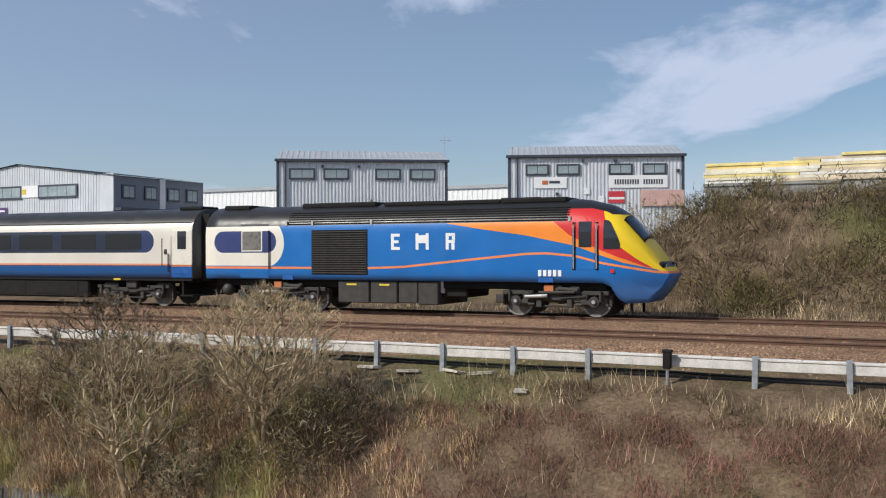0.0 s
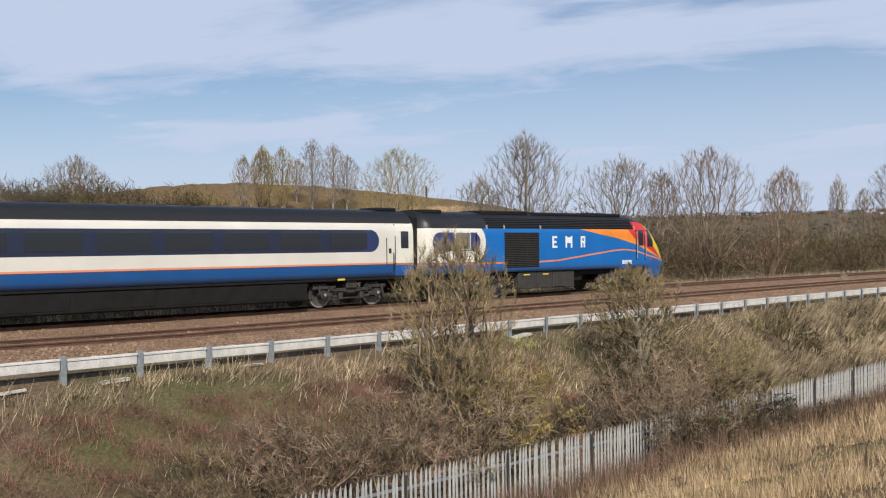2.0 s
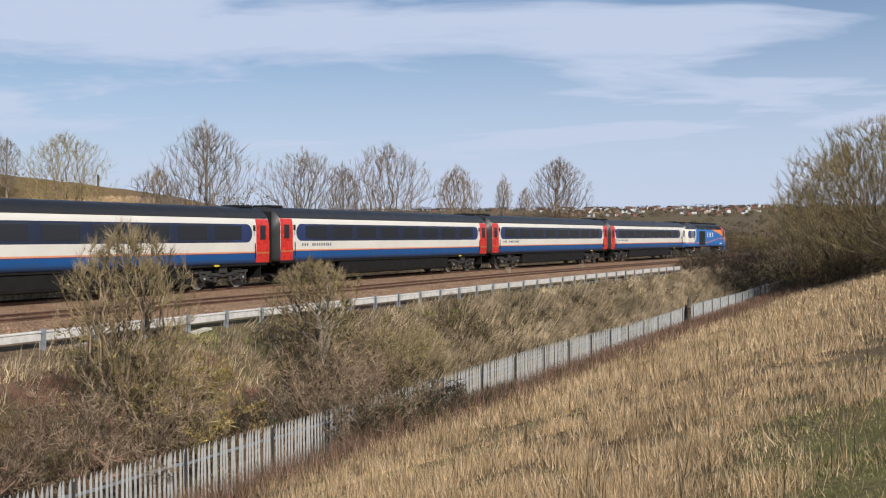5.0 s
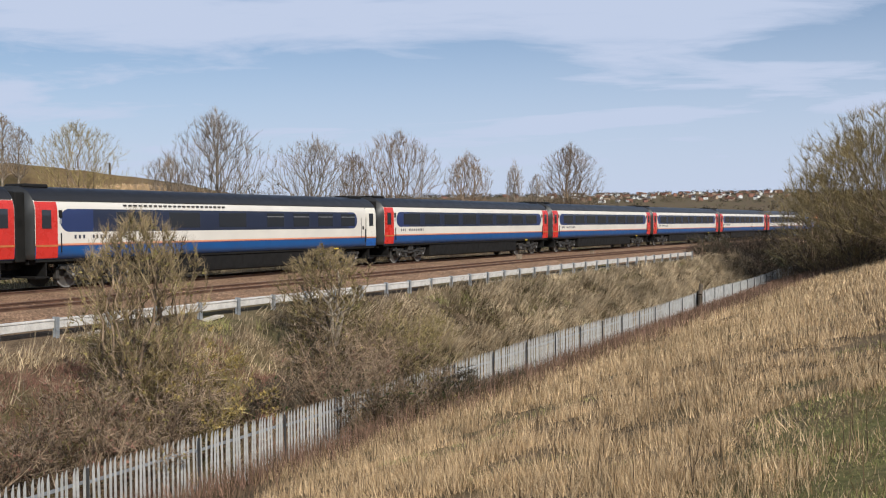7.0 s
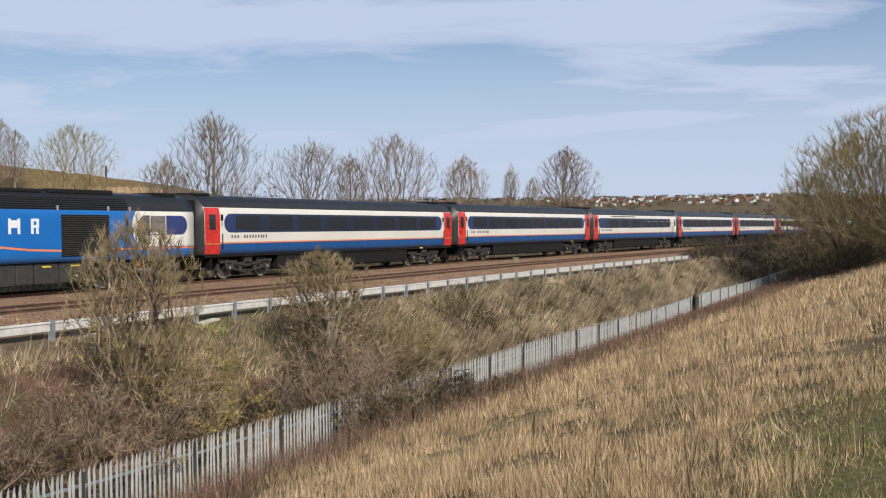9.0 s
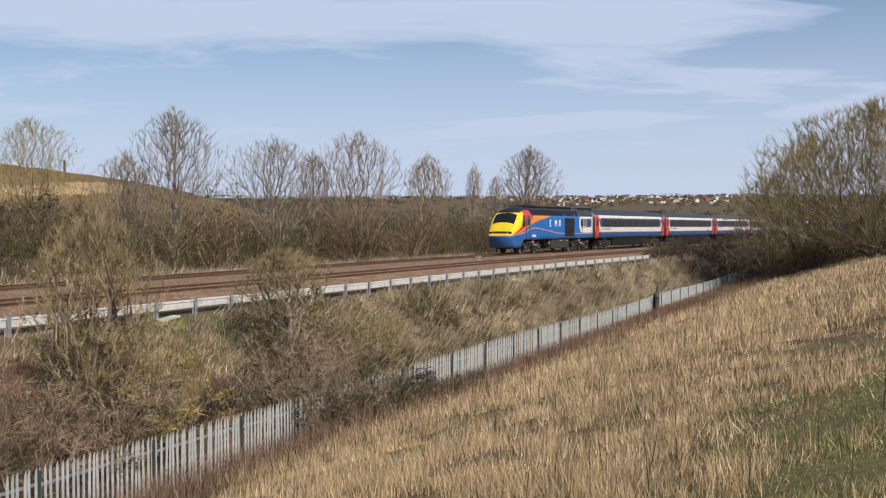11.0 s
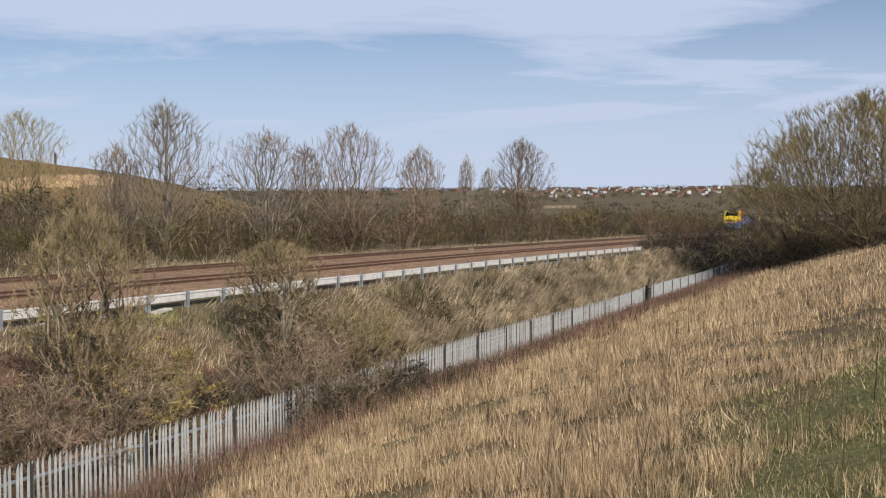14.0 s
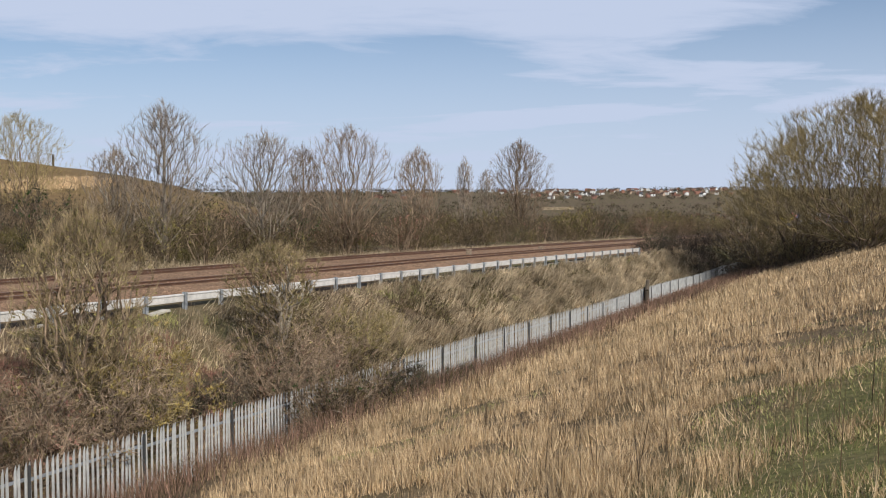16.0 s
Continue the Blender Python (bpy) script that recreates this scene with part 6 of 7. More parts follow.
def build_scrub():
    far = Matrix.Translation((0, -400, -60))
    protos = []
    for j, (mat, bud, nb, lab) in enumerate((("scrub_brown", "bud", 0, "bare brown thorn scrub beside the railway"), ("scrub_olive", "bud", 500, "olive-tinged scrub bush beside the railway"),
                                             ("scrub_grey", "bud", 0, "grey leafless scrub bush beside the railway"), ("twig_dark", "leaf", 700, "dark evergreen scrub bush beside the railway"),
                                             ("scrub_brown", "bramble", 700, "red-brown bramble-grown scrub beside the railway"))):
        out = shrub_parts(100 + j, 3.4, 7, 0.8, 0.014, 1.0, LIGHT)
        x, y = 40 + 6 * j, track_y(40 + 6 * j) + 9
        p = plant("shrub", lab, "shrub", "scrub beyond the tracks", pose(float(x), float(y), ground_z(x, y) - 0.05), out, M["twig"], M[mat], M[bud], nb // 2, 0.06, j, 4, 0.42, 0.011)
        protos.append((p, lab))
    rng = random.Random(77)
    done = 0
    for j in range(900):
        x = rng.uniform(16, 190)
        d = 4.8 + 44 * rng.random() ** 1.5 if x > 40 else rng.uniform(10, 46)
        y = float(track_y(x)) + d
        if x < 40 and rng.random() < 0.5: continue
        if done > 150: break
        k = rng.uniform(0.7, 1.3) * (0.66 + 0.5 * min(d / 24, 1))
        if x > 110: k *= 1.25
        if x < 40: k *= 0.5
        i = rng.choices(range(5), [5, 4, 4, 1, 2])[0]
        scrub_bush(protos[i][0], x, y, k, rng.uniform(0, 360), protos[i][1])
        done += 1
    # along the crest of the bank and on its face
    for j in range(44):
        x = rng.uniform(-9, 30)
        d = rng.choice([rng.uniform(10.5, 17), rng.uniform(5, 12)])
        i = rng.choices(range(5), [5, 3, 3, 1, 3])[0]
        scrub_bush(protos[i][0], x, float(track_y(x)) + d, rng.uniform(0.22, 0.36), rng.uniform(0, 360), protos[i][1])
    # a few in front of the industrial units
    for x, y, k in ((-58, 56, 1.0), (-60.5, 56, 0.9), (-52, 55, 0.9), (-41, 66, 1.3), (-39, 65, 1.35), (-37, 66, 1.2), (-47, 65, 1.1), (-27, 60, 0.9), (-22, 58, 0.8), (-16, 56, 0.8), (-13, 52, 0.8), (-10.6, 52, 0.6), (-9.0, 51.5, 0.55), (-7.4, 52, 0.5)):
        i = rng.choice([0, 1, 2])
        scrub_bush(protos[i][0], x, y, k * 1.15, rng.uniform(0, 360), protos[i][1])
    # brush that closes the view of the line; dark evergreen copies stand for shadowed brush
    for j in range(14):
        x = rng.uniform(79, 108)
        y = rng.uniform(10.5, 18.0) - (x - 79) * 0.05
        scrub_bush(protos[3][0] if j % 3 else protos[0][0], x, y, rng.uniform(0.4, 0.7), rng.uniform(0, 360), "dense dark brush beside the fence")


def near_bushes():
    """Bushes on the embankment before the trough route."""
    rows = [  # x, y, height, stems, lean, twig, bud, count, seed, label
        (-13.4, 16.0, 1.1, 9, 0.9, "lichen", "leaf", 1200, 14, "low tangled thorn with green undergrowth on the embankment"),
        (-20.5, 17.5, 2.0, 8, 0.8, "lichen", "bud", 700, 15, "low pale thorn on the embankment"),
        (17.6, 15.4, 2.6, 12, 0.8, "twig_olive", "gold", 5200, 5, "dense low shrub with yellowing leaves on the embankment"),
        (15.2, 14.9, 2.4, 12, 0.9, "twig", "bud", 600, 6, "dense low brown shrub on the embankment"),
        (13.4, 15.0, 2.2, 11, 0.9, "twig", "bramble", 900, 7, "low reddish thorn scrub on the embankment"),
        (24.0, 15.4, 2.7, 13, 0.8, "twig", "bud", 700, 9, "dense rounded brown shrub on the embankment"),
        (22.4, 15.0, 2.1, 12, 0.9, "twig", "bramble", 500, 10, "low brown thorn scrub on the embankment"),
        (27.2, 15.6, 2.3, 12, 0.85, "twig_olive", "bud", 700, 11, "rounded olive-brown shrub on the embankment"),
        (20.0, 15.6, 0.9, 12, 0.9, "twig_dark", "leaf", 600, 12, "low dark shrub on the embankment"),
        (24.6, 12.2, 0.75, 12, 1.0, "twig_dark", "leaf", 1500, 16, "low dark bramble thicket with green leaves along the fence"),
        (26.6, 12.0, 0.7, 12, 1.0, "twig_dark", "leaf", 1500, 17, "low dark bramble thicket with green leaves along the fence"),
        (20.4, 12.4, 1.7, 12, 1.0, "twig", "leaf", 900, 18, "brown bramble thicket growing through the fence"),
        (21.6, 12.5, 1.7, 11, 0.9, "twig", "bud", 500, 19, "brown thorn growing through the fence"),
        (22.8, 12.2, 1.3, 12, 1.0, "twig_dark", "leaf", 1200, 20, "low dark bramble with green leaves along the fence"),
        (11.4, 15.4, 1.7, 12, 0.9, "twig", "bramble", 700, 13, "low bramble thicket on the embankment")]
    for x, y, h, stems, lean, twig, bud, n, seed, lab in rows:
        out = shrub_parts(200 + seed, h, stems, lean, 0.006, 0.84)
        plant("shrub", lab, "shrub", "bushes on the embankment", pose(x, y, ground_z(x, y) - 0.05), out, M["bark"] if twig == "twig_grey" else M["twig"], M[twig], M[bud], n, 0.026, seed, 2, 0.28, 0.014)
    rows = [  # x, y, height, width, crown's foot, widest at, stems, lean, points, side, bark, twig, bud, count, seed, label
        (-15.28, 15.72, 3.7, 3.5, 0.7, 0.6, 4, 0.30, 1000, 1.0, "lichen", "lichen", "bud", 500, 41, "gnarled bare thorn bush with lichen-pale branches on the embankment"),
        (-12.9, 17.2, 3.45, 3.6, 0.6, 0.6, 5, 0.32, 1300, 1.0, "lichen", "lichen", "bud", 700, 42, "gnarled bare thorn bush crusted with pale lichen on the embankment"),
        (-17.9, 17.6, 3.0, 3.2, 0.5, 0.6, 5, 0.35, 900, 1.0, "lichen", "twig", "leaf", 700, 43, "tangled thorn bush with ivy on the embankment"),
        (16.6, 16.3, 5.1, 3.1, 0.5, 0.5, 16, 0.18, 1300, 2.6, "twig", "twig_mixed", "bud", 4200, 44, "tall wispy shrub with yellow-green lichen on the embankment"),
        (24.0, 16.3, 3.95, 2.9, 1.6, 0.45, 3, 0.25, 1000, 1.4, "bark", "twig_mixed", "bud", 2600, 45, "bushy shrub with a pale forked stem on the embankment")]
    for x, y, h, wide, foot, peak, stems, lean, n, side, bark, twig, bud, nb, seed, lab in rows:
        segs = crown_tree(seed, n, h, foot, wide, peak, stems, 0, lean, 0.35, 0.0042, 0.6 + 0.4 * side)
        crown_plant("shrub", lab, "shrub", "bushes on the embankment", pose(x, y, ground_z(x, y) - 0.05), segs, M[bark], M[twig], M[bud], nb, 0.022, seed, 12, 0.3 if stems > 12 else 0.17, 0.008 if stems > 12 else 0.010, 0.7 if stems > 12 else 0.25)


def blades(name, x, y, h, w, lean, material, label, category, rng, down=None, base=0.0):
    """One triangle a blade, many blades."""
    n = len(x)
    z = height(x, y) - 0.02 + base
    a = rng.uniform(0, 2 * np.pi, n)
    l = lean * rng.uniform(0.2, 1.2, n)
    tx, ty = np.cos(a) * l * h, np.sin(a) * l * h
    if down is not None:
        tx, ty = tx + down[0] * h, ty + down[1] * h
    b = rng.uniform(0, np.pi, n)
    ox, oy = np.cos(b) * w / 2, np.sin(b) * w / 2
    p = np.stack([x, y, z], -1)
    o = np.stack([ox, oy, 0 * ox], -1)
    hh = np.sqrt(np.maximum(h * h - tx * tx - ty * ty, (0.15 * h) ** 2))
    tip = p + np.stack([tx, ty, hh], -1)
    v = np.stack([p - o, p + o, tip], 1).reshape(-1, 3)
    me = big_mesh(name, v, np.arange(3 * n).reshape(-1, 3), material)
    return tagged(new(name, me), label, category, kind="stuff")


def tufts(rng, cx, cy, per, spread):
    n = len(cx)
    x = np.repeat(cx, per) + rng.normal(0, 1, n * per) * np.repeat(spread, per)
    y = np.repeat(cy, per) + rng.normal(0, 1, n * per) * np.repeat(spread, per)
    return x, y


def build_grass():
    rng = np.random.default_rng(12)
    # the hill: straw in tufts, thick close to the eye and thinner far off
    n = 16000
    r = np.exp(rng.uniform(np.log(3.5), np.log(110), n))
    a = rng.uniform(-38, 14, n)
    x, y = r * np.cos(np.radians(a)), -r * np.sin(np.radians(a))
    keep = (y < FENCE_Y - 0.8) & (y > -14)
    wear = np.sin(x * 0.55 + 1.3 * y) + np.sin(0.9 * y - 0.23 * x + 2) + 0.7 * np.sin(2.1 * x + 0.8)
    turf = 4.3 - y - 0.33 * x + 0.9 * np.sin(1.3 * x + 0.6 * y) + 0.6 * np.sin(2.9 * y - 0.8 * x)
    keep &= (wear > -1.35) & (rng.random(n) > np.clip(0.55 + 0.6 * turf, 0.0, 0.93)) & (np.sin(3.1 * x + 1.7 * y) + np.sin(2.3 * y - 2.9 * x + 1) > -0.45)
    x, y, r = x[keep], y[keep], r[keep]
    sp = 0.06 + 0.0028 * r
    per = 26
    bx, by = tufts(rng, x, y, per, sp)
    rr = np.repeat(r, per)
    h = rng.uniform(0.12, 0.42, len(bx)) * np.repeat(rng.uniform(0.45, 1.35, len(x)), per)
    h = h * np.clip(0.50 + by / 12.0, 0.40, 0.9)
    w = 0.0042 + 0.00042 * rr
    tilt = [np.repeat(rng.normal(0, 0.2, len(x)), per) for _ in range(2)]
    blades("dry_grass", bx, by, h, w, 0.42, M["straw"], "pale straw-coloured dry grass in tufts on the hill", "grass", rng, tilt)
    n = 170000
    r = np.exp(rng.uniform(np.log(3.0), np.log(90), n))
    a = rng.uniform(-38, 14, n)
    x, y = r * np.cos(np.radians(a)), -r * np.sin(np.radians(a))
    keep = (y < FENCE_Y - 0.8) & (y > -14)
    x, y, r = x[keep], y[keep], r[keep]
    g = (np.sin(x * 0.55 + 1.3 * y) + np.sin(0.9 * y - 0.23 * x + 2) + 0.7 * np.sin(2.1 * x + 0.8) < -1.3) | (4.3 - y - 0.33 * x + 0.9 * np.sin(1.3 * x + 0.6 * y) + 0.6 * np.sin(2.9 * y - 0.8 * x) > -0.7)
    thin = rng.random(len(x)) < 0.24
    g &= rng.random(len(x)) < 0.75
    s = g | thin
    blades("green_grass", x[s & g], y[s & g], rng.uniform(0.025, 0.08, (s & g).sum()), 0.006 + 0.0006 * r[s & g], 0.9, M["green"], "short green grass between the straw", "grass", rng)
    q = thin & ~g
    blades("low_straw", x[q], y[q], rng.uniform(0.06, 0.2, q.sum()), 0.005 + 0.0005 * r[q], 0.9, M["straw"], "low matted straw between the tufts", "grass", rng)
    # dark dead stalks that stand above the straw
    n = 900
    r = np.exp(rng.uniform(np.log(7), np.log(70), n))
    a = np.radians(rng.uniform(-8, 38, n))
    x, y = r * np.cos(a), r * np.sin(a)
    k = y < FENCE_Y - 1.0
    blades("weed_stalks", x[k], y[k], rng.uniform(0.35, 0.8, k.sum()), 0.006 + 0.0005 * r[k], 0.18, M["thicket"], "thin dark dead weed stalks standing in the straw", "weeds", rng)
    # close-cropped turf where the straw gives out
    n = 130000
    r = np.exp(rng.uniform(np.log(3.5), np.log(17), n))
    a = rng.uniform(-38, 14, n)
    x, y = r * np.cos(np.radians(a)), -r * np.sin(np.radians(a))
    turf = 4.3 - y - 0.33 * x + 0.9 * np.sin(1.3 * x + 0.6 * y) + 0.6 * np.sin(2.9 * y - 0.8 * x) + rng.normal(0, 0.35, n)
    k = (turf > -0.3) | (np.sin(x * 0.55 + 1.3 * y) + np.sin(0.9 * y - 0.23 * x + 2) + 0.7 * np.sin(2.1 * x + 0.8) < -1.2)
    x, y, r = x[k], y[k], r[k]
    dry = rng.random(len(x)) < 0.33
    for w, mat, lab in ((~dry, "green", "close-cropped green turf on the hill"), (dry, "straw", "dead straw littered over the short turf")):
        blades("short_turf", x[w], y[w], rng.uniform(0.02, 0.09, w.sum()), 0.0045 + 0.0007 * r[w], 1.0, M[mat], lab, "grass", rng)
    n = 70000
    r = rng.uniform(20, 78, n)
    a = np.radians(rng.uniform(-10, 32, n))
    x, y = r * np.cos(a), r * np.sin(a)
    k = (y < FENCE_Y - 1.2) & (y > -9) & (np.sin(0.9 * x + 1.7 * y) + np.sin(0.37 * x - 2.3 * y) + rng.normal(0, 0.6, n) > -0.9)
    blades("hill_straw", x[k], y[k], rng.uniform(0.14, 0.42, k.sum()), 0.008 + 0.0006 * r[k], 0.5, M["straw"], "thick pale straw over the crest of the hill", "grass", rng)
    n = 2600
    x = rng.uniform(24, 82, n)
    y = FENCE_Y + 0.6 + rng.random(n) * (track_y(x) - 11.0 - FENCE_Y - 0.6)
    k = np.sin(x * 0.9) + np.sin(x * 0.41 + 1.3 * y) + 0.7 * np.sin(2.7 * y) > 0.55
    bx, by = tufts(rng, x[k], y[k], 14, 0.12 * np.ones(k.sum()))
    blades("slope_green", bx, by, rng.uniform(0.15, 0.4, len(bx)), np.full(len(bx), 0.028), 0.7, M["green"], "green grass tufts on the embankment", "grass", rng, (0.05, -0.3))
    # low rough growth over the far part of the embankment
    for mat, lab, m in (("thicket_olive", "olive rough growth on the embankment", 170), ("thicket", "brown rough growth on the embankment", 240), ("straw_pale", "bleached grass mounds on the embankment", 220)):
        x = rng.uniform(26, 86, m)
        y = FENCE_Y + 0.6 + rng.random(m) ** 0.8 * (track_y(x) - 11.3 - FENCE_Y - 0.6)
        k = rng.uniform(0.5, 1.2, m)
        thicket("rough_growth", x, y, 0.75 * k, 0.42 * k, 90, 0.28, 0.030, M[mat], lab, "weeds", rng)
    # red-brown stems along the foot of the hill, before the fence
    n = 24000
    x = rng.uniform(8, 104, n)
    y = FENCE_Y - 0.3 - np.abs(rng.normal(0, 1.0 + 0.009 * x, n))
    blades("dead_weeds", x + 0.4, y - 0.1, rng.uniform(0.2, 0.7, n), 0.011 + 0.0002 * x, 0.5, M["thicket"], "brown dead weed stems along the fence foot", "weeds", rng)
    blades("bramble_stems", x, y, rng.uniform(0.25, 0.80, n), 0.011 + 0.00022 * x, 0.4, M["bramble_stem"], "red-brown dead weed stems along the fence foot", "weeds", rng)
    # the embankment: bleached grass combed down the slope
    m = 1900
    n = m * 8
    cx, ct = np.repeat(rng.uniform(-32, 86, m), 8), np.repeat(rng.random(m), 8)
    x = cx + rng.normal(0, 0.34, n)
    ty = track_y(x)
    t = np.clip(ct + rng.normal(0, 0.045, n), 0, 1)
    y = FENCE_Y + 0.3 + t * (ty - 10.75 - FENCE_Y - 0.3)
    red = np.exp(-((x - 2) / 17.0) ** 4) * (y < ty - 12.0)
    keep = (rng.random(n) > 0.93 * red) & (np.sin(1.1 * x + 0.9 * y) + np.sin(2.3 * y - 0.7 * x + 1) + rng.normal(0, 0.4, n) > np.where(x > 26, 0.1, -0.8))
    x, y = x[keep], y[keep]
    per = 10
    dd = np.hypot(x, y)
    bx, by = tufts(rng, x, y, per, 0.10 + 0.002 * dd)
    h = rng.uniform(0.14, 0.46, len(bx)) * np.repeat(rng.uniform(0.4, 1.6, len(x)), per)
    blades("bank_grass", bx, by, h, 0.014 + 0.00036 * np.repeat(dd, per), 0.55, M["straw_pale"], "bleached dead grass lying down the embankment", "grass", rng, (0.05, -0.42))
    # tussocks that hang over in thick manes on the far part of the slope
    m = 560
    x = rng.uniform(25, 86, m)
    y = FENCE_Y + 0.8 + rng.random(m) * (track_y(x) - 11.2 - FENCE_Y - 0.8)
    per = 70
    bx, by = tufts(rng, x, y, per, 0.13 + 0.16 * rng.random(m))
    h = rng.uniform(0.35, 0.9, len(bx)) * np.repeat(rng.uniform(0.6, 1.3, m), per)
    tilt = [np.repeat(rng.normal(0.1, 0.28, m), per), np.repeat(rng.normal(-0.6, 0.2, m), per)]
    blades("tussock_grass", bx, by, h, 0.02 + 0.0003 * bx, 0.32, M["straw_pale"], "bleached tussocks hanging down the embankment", "grass", rng, tilt, 0.15)
    n = 9000
    x = rng.uniform(-32, 80, n)
    y = track_y(x) - 10.7 - np.abs(rng.normal(0, 1.2, n))
    k = np.sin(x * 0.7) + np.sin(x * 0.31 + 1) + 0.6 * np.sin(y * 2.0) > 0.75
    bx, by = tufts(rng, x[k], y[k], 8, 0.08 * np.ones(k.sum()))
    blades("bank_green", bx, by, rng.uniform(0.06, 0.2, len(bx)), np.full(len(bx), 0.014), 0.6, M["green"], "green grass tufts along the crest of the embankment", "grass", rng)
    # low reddish bramble over the middle of the embankment
    n = 150000
    x = rng.uniform(-22, 22, n)
    y = track_y(x) - 11.9 - np.abs(rng.normal(0, 3.2, n))
    k = y > FENCE_Y + 0.3
    x, y = x[k], y[k]
    blades("bramble_mat", x, y, rng.uniform(0.10, 0.36, len(x)), np.full(len(x), 0.013), 1.25, M["bramble"], "low reddish-brown bramble and dead stems on the embankment", "bramble", rng)
    n = 4500
    x = rng.uniform(-34, 26, n)
    y = track_y(x) - 10.8 - np.abs(rng.normal(0, 3.0, n))
    k = y > FENCE_Y + 0.2
    blades("dead_stalks", x[k], y[k], rng.uniform(0.2, 0.6, k.sum()), np.full(k.sum(), 0.010), 1.6, M["straw_pale"], "long bleached dead stalks on the embankment", "weeds", rng)
    # far bank and the verge beyond the tracks
    n = 26000
    x = rng.uniform(-30, 130, n)
    y = track_y(x) + 3.0 + np.abs(rng.normal(0, 1.3, n))
    blades("verge_grass", x, y, rng.uniform(0.15, 0.6, n), np.full(n, 0.02) + 0.0001 * np.abs(x), 0.6, M["straw_pale"], "rank dead grass on the verge beyond the tracks", "grass", rng)
    n = 50000
    x = rng.uniform(-14, 60, n)
    y = track_y(x) + rng.uniform(3.5, 16, n)
    for q, (mat, lab) in enumerate((("thicket_olive", "olive weeds and brambles on the bank"), ("thicket", "brown weeds and brambles on the bank"), ("straw_pale", "pale dead stalks on the bank"))):
        s = slice(q, None, 3)
        blades("bank_weeds", x[s], y[s], rng.uniform(0.25, 0.9, len(x[s])), np.full(len(x[s]), 0.022), 0.9, M[mat], lab, "weeds", rng)
    for q, (mat, lab, m) in enumerate((("thicket", "brown thorn thickets beyond the tracks", 260), ("thicket_olive", "olive-brown thickets beyond the tracks", 210), ("thicket_grey", "grey leafless thickets beyond the tracks", 150), ("thicket_dark", "dark thickets beyond the tracks", 120))):
        x = 24 + 170 * rng.random(m) ** 1.15
        d = 6.5 + 44 * rng.random(m) ** 1.3
        y = track_y(x) + d
        k = (0.75 + 0.75 * np.minimum(d / 25, 1)) * rng.uniform(0.7, 1.3, m)
        k = np.where(x < 48, 0.55 * k, k)
        thicket("thicket", x, y, 1.7 * k, 2.4 * k, 280, 0.42, 0.042, M[mat], lab, "thicket", rng)
        m = (70, 95, 14, 26)[q]
        x = rng.uniform(-10, 34, m)
        y = track_y(x) + rng.uniform(4.5, 15, m)
        k = rng.uniform(0.6, 1.2, m)
        thicket("thicket", x, y, 1.4 * k, 1.15 * k, 170, 0.4, 0.036, M[mat], lab.replace("beyond the tracks", "on the bank"), "thicket", rng)
    # brush beside the fence, where the line leaves the view, coloured dark for shade
    m = 70
    x = rng.uniform(79, 112, m)
    y = rng.uniform(9.5, 18.5, m) - (x - 79) * 0.06
    top = np.clip(0.75 + rng.normal(0, 0.35, m) - height(x, y), 0.8, 4.5)
    thicket("thicket", x, y, rng.uniform(1.3, 2.3, m), top, 420, 0.45, 0.026, M["thicket_dark"], "dense brush between the fence and the line, coloured dark for shade", "thicket", rng)
    m = 60
    x = rng.uniform(68, 104, m)
    y = -8 + 18 * rng.random(m)
    k = rng.uniform(0.8, 1.3, m)
    s = x > 76 - 0.1 * y
    # beyond y = 2.5 the shadow is put into the brush's colour
    for w, mat, lab in ((y > 2.5, "thicket_dark", "dense brush under the willows, with shade in its dark colour"), (y <= 2.5, "thicket_grey", "brown brush under the willows")):
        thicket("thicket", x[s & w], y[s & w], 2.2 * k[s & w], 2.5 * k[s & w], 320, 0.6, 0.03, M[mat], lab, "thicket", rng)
    # tall brush behind the willows, before the line goes out of sight
    m = 20
    b, q = np.radians(np.linspace(82.9, 90, m)), rng.uniform(90, 98, m)
    x, y = np.sin(b) * q, np.cos(b) * q
    top = np.clip(3.6 + rng.normal(0, 0.3, m) - height(x, y), 1.5, 7.0)
    thicket("thicket", x, y, rng.uniform(1.8, 2.4, m), top, 900, 0.6, 0.035, M["thicket"], "tall brown brush behind the willows", "thicket", rng)
    # dense growth inside the bushes on the embankment; the dark fill paints their inner shade
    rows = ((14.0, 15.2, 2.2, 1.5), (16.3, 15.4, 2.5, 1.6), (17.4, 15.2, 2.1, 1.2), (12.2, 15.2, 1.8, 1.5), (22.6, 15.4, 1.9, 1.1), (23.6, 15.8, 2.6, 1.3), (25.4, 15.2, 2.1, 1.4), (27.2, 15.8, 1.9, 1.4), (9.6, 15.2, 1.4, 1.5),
            # the domes near x = -11 stand in for the shadow beside the thorns
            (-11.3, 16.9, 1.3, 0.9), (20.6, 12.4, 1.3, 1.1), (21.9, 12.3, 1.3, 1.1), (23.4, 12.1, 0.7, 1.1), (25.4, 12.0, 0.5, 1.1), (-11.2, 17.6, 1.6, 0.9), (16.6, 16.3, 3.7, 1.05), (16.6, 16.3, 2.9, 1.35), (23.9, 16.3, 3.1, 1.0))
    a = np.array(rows)
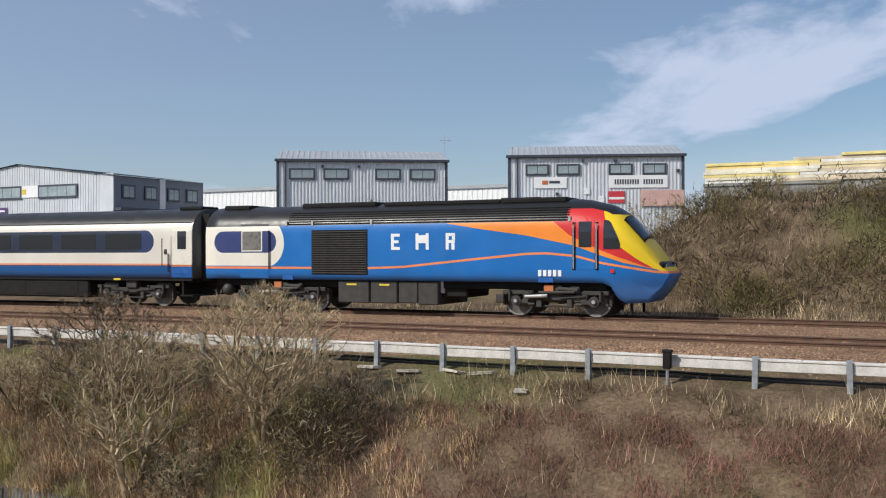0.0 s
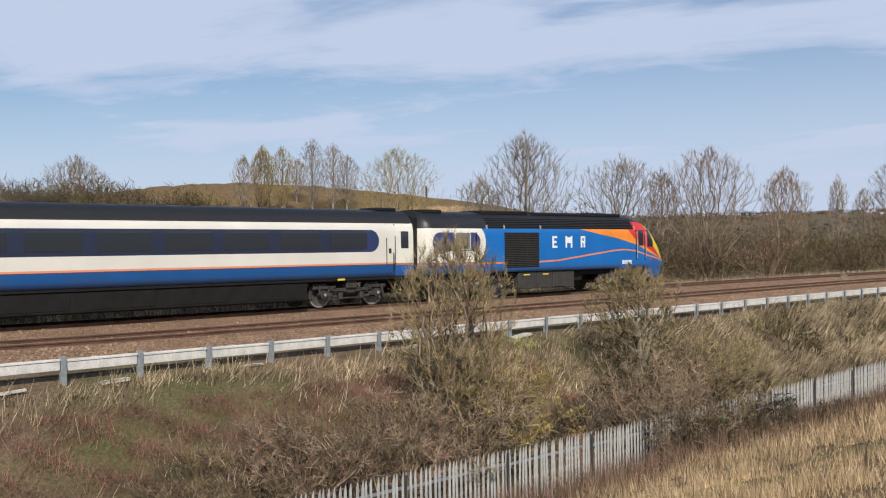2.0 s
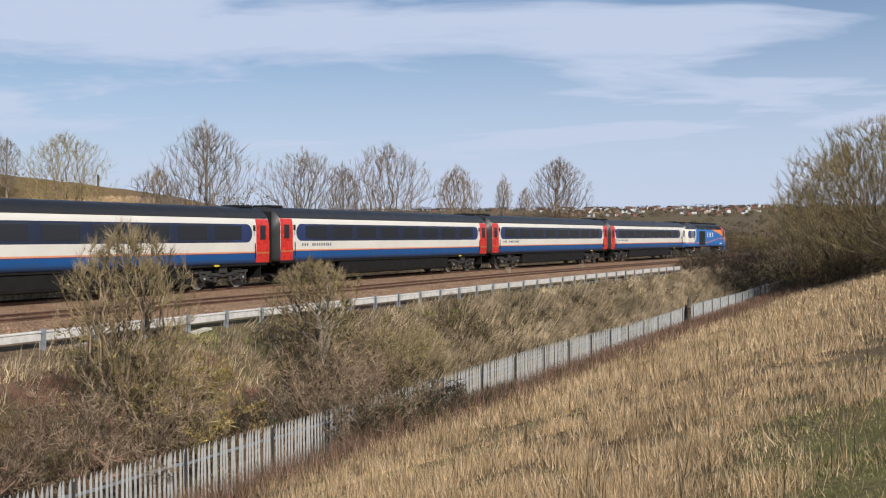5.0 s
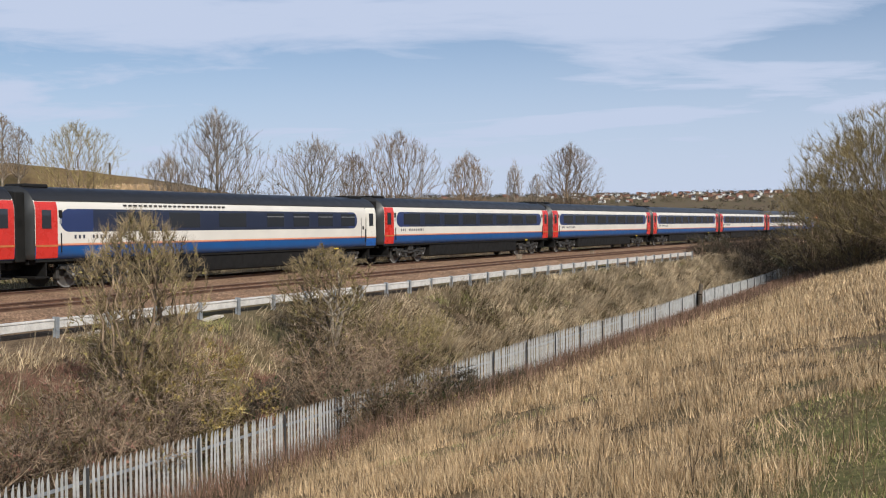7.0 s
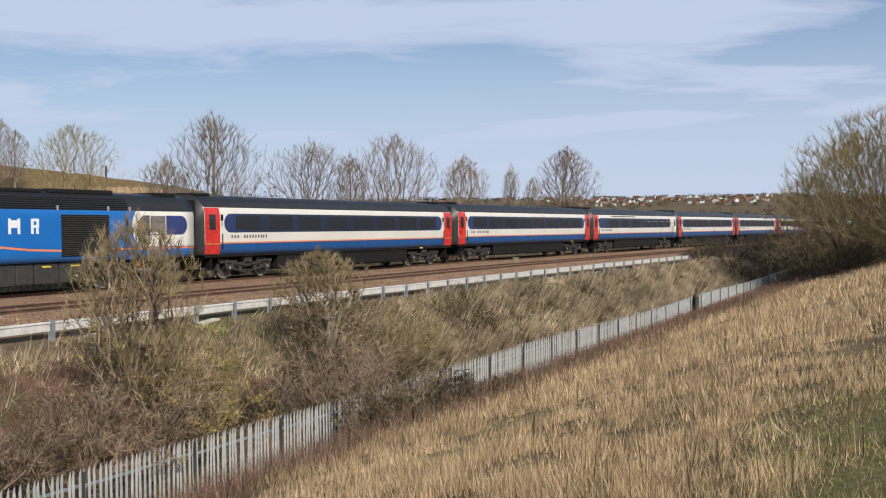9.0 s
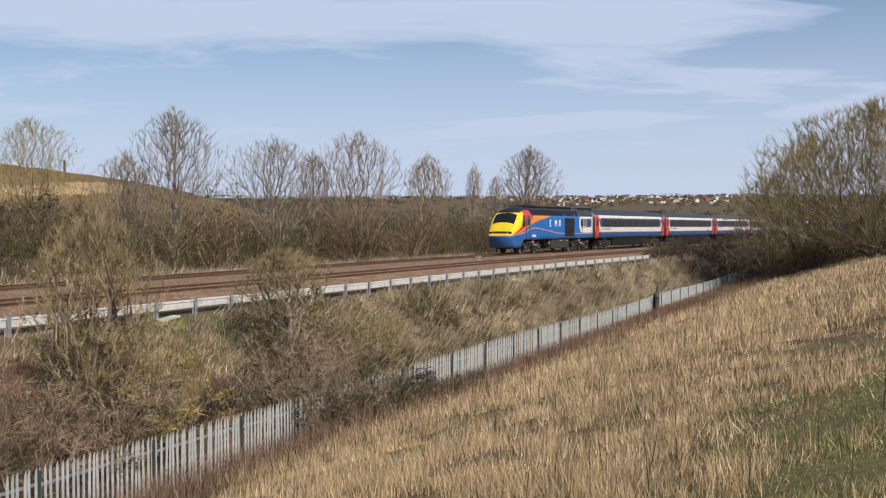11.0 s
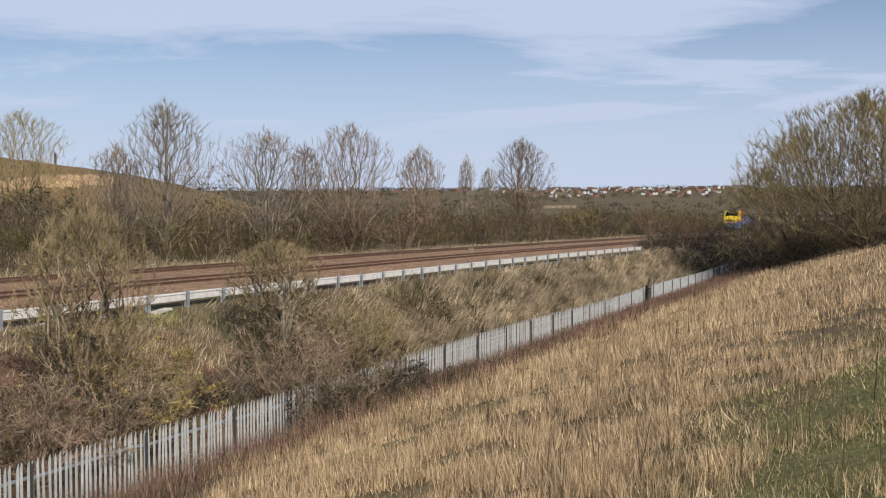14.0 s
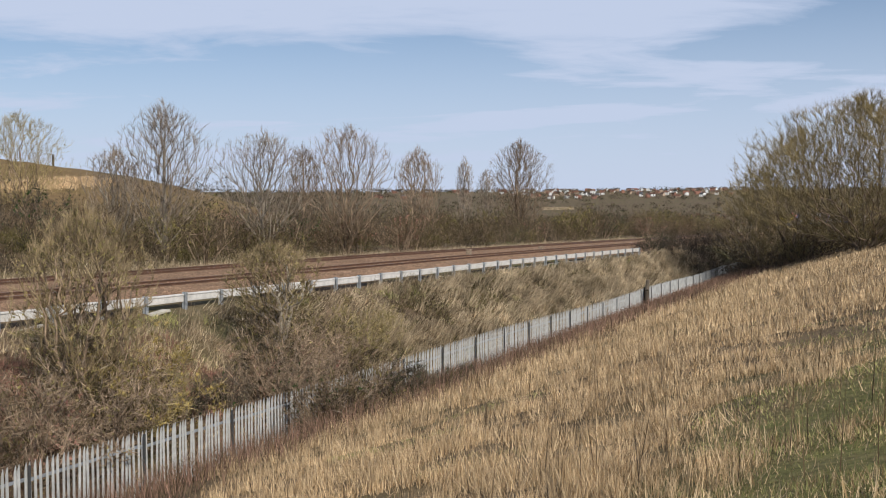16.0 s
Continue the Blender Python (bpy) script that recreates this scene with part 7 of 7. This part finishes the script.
    for q, (mat, lab) in enumerate((("thicket", "brown tangle inside the embankment bushes"), ("thicket_olive", "olive tangle inside the embankment bushes"), ("twig_grey", "grey tangle inside the embankment bushes"), ("thicket_dark", "stems deep in the embankment bushes, coloured dark for shade"))):
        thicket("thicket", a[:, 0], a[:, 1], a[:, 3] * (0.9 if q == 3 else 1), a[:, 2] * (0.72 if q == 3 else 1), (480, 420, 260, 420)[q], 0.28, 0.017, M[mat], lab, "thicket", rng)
    # bleached tufts round the thorn bushes
    n = 420
    x, y = rng.uniform(-26, -8, n), rng.uniform(FENCE_Y + 0.4, 18.4, n)
    bx, by = tufts(rng, x, y, 44, 0.10 + 0.1 * rng.random(n))
    blades("thorn_straw", bx, by, rng.uniform(0.15, 0.42, len(bx)), np.full(len(bx), 0.015), 0.5, M["straw"], "bleached straw tufts round the thorn bushes", "grass", rng, (0.0, -0.2))
    # matted twigs inside the thorn bushes
    a = np.array(((-11.9, 16.9, 1.9, 1.1), (-13.1, 17.0, 2.2, 1.4), (-14.8, 16.4, 1.2, 1.3), (-17.2, 17.3, 1.4, 1.5), (-19.6, 17.6, 1.2, 1.4)))
    for mat, lab in (("twig_olive", "olive matted twigs inside the thorn bushes"), ("lichen", "pale matted twigs inside the thorn bushes"), ("thicket", "brown matted twigs inside the thorn bushes")):
        thicket("thicket", a[:, 0], a[:, 1], a[:, 3], a[:, 2], 520, 0.2, 0.013, M[mat], lab, "thicket", rng)
    # green undergrowth round the thorn bushes
    n = 700
    x, y = rng.uniform(-24, -11, n), rng.uniform(FENCE_Y + 0.6, 18.6, n)
    k = np.sin(1.9 * x + 0.7) + np.sin(2.3 * y + 0.8 * x) > 0.5
    bx, by = tufts(rng, x[k], y[k], 60, 0.16 * np.ones(k.sum()))
    blades("undergrowth", bx, by, rng.uniform(0.2, 0.6, len(bx)), np.full(len(bx), 0.022), 0.8, M["green"], "green undergrowth round the thorn bushes", "weeds", rng)
    # a belt of bleached grass across the foot of the far hill
    n = 16000
    t = rng.random(n)
    x, y = 106 + 26 * t + rng.normal(0, 1.5, n), 128 - 3 * t + rng.normal(0, 1.3, n)
    blades("hill_grass", x, y, rng.uniform(0.3, 0.7, n), np.full(n, 0.14), 0.5, M["straw"], "pale dry grass on the slope of the far hill", "grass", rng)


M["far_wood"] = foliage("far_leafless_wood", (0.115, 0.086, 0.060), (0.060, 0.047, 0.033), clump=0.12)
M["far_wood_olive"] = foliage("far_olive_scrub", (0.125, 0.104, 0.050), (0.068, 0.057, 0.028), clump=0.12)
M["far_wood_dark"] = foliage("far_dark_wood", (0.062, 0.056, 0.036), (0.036, 0.035, 0.022), clump=0.12)


def build_far_woods():
    """Hedges and woods between the line and the town: many small crowns."""
    rng = np.random.default_rng(31)
    for mat, lab, n, tall, cut in (("far_wood", "leafless brown hedges and woods reaching to the far town", 6500, 1.0, -0.9), ("far_wood_olive", "olive scrub on the plain before the town", 4200, 0.8, -0.6), ("far_wood_dark", "dark evergreen clumps on the plain before the town", 4200, 1.2, -0.3)):
        r = np.exp(rng.uniform(np.log(140), np.log(3200), n))
        a = rng.uniform(-112, 8, n)
        band = np.sin(r * 0.013 + 7 * tall) + np.sin(a * 0.35 + r * 0.004) > cut
        x, y = np.sin(np.radians(-a)) * r, np.cos(np.radians(a)) * r
        keep = band & (y > track_y(x) + 30)
        hillside = ((x - 112) / 70) ** 2 + ((y - 172) / 55) ** 2 < 1.2
        keep &= ~hillside
        keep &= ~((r > 1300) & (r < 1720) & (a < -71.2) & (a > -73.6))
        x, y, r = x[keep], y[keep], r[keep]
        m = len(x)
        hgt = rng.uniform(2.5, 5.5, m) * tall * (1 + r / 1900)
        wid = rng.uniform(3.0, 7.0, m) * (1 + r / 700)
        per = 30
        u = rng.normal(0, 1, (m, per, 3))
        u /= np.linalg.norm(u, axis=2)[..., None]
        u *= rng.uniform(0.35, 1.0, (m, per, 1))
        c = np.stack([x, y, height(x, y) + hgt * 0.45], -1)[:, None] + u * np.stack([wid / 2, wid / 2, hgt / 2], -1)[:, None]
        s = (0.10 + r / 1300)[:, None, None, None] * rng.normal(0, 0.6, (m, per, 3, 3))
        v = (c[:, :, None] + s).reshape(-1, 3)
        me = big_mesh("far_woods", v, np.arange(len(v)).reshape(-1, 3), M[mat])
        tagged(new("far_woods", me), lab, "woods", kind="stuff")
    n = 3000
    r, a = rng.uniform(1500, 1600, n), np.radians(rng.uniform(71.4, 73.2, n))
    blades("far_field", np.sin(a) * r, np.cos(a) * r, rng.uniform(0.5, 1.5, n), np.full(n, 3.0), 0.5, M["straw_pale"], "pale dry field before the far town", "field", rng)


build_trees()
big_willows()
build_scrub()
near_bushes()
build_grass()
build_far_woods()
# the crest of the hill along one heading, where a lone post stands
crest = max(range(110, 260, 2), key=lambda d: (ground_z(*bearing(-44.1, d)) - EYE[2]) / d)
ob = thing("marker_post", pose(*bearing(-44.1, crest), ground_z(*bearing(-44.1, crest))), "lone dark weathered post on the crest of the hill", "post")
part("post", box(-0.16, 0.16, -0.16, 0.16, -0.5, 1.9, 0.03), M["twig_dark"], ob)


# ---------------------------------------------------------------- motion
def motions():
    for car, back, base, turned in TRAIN:
        walk(car, [(j * 0.25, line_pose(train_front(j * 0.25) - back, base, turned)) for j in range(65)])


motions()
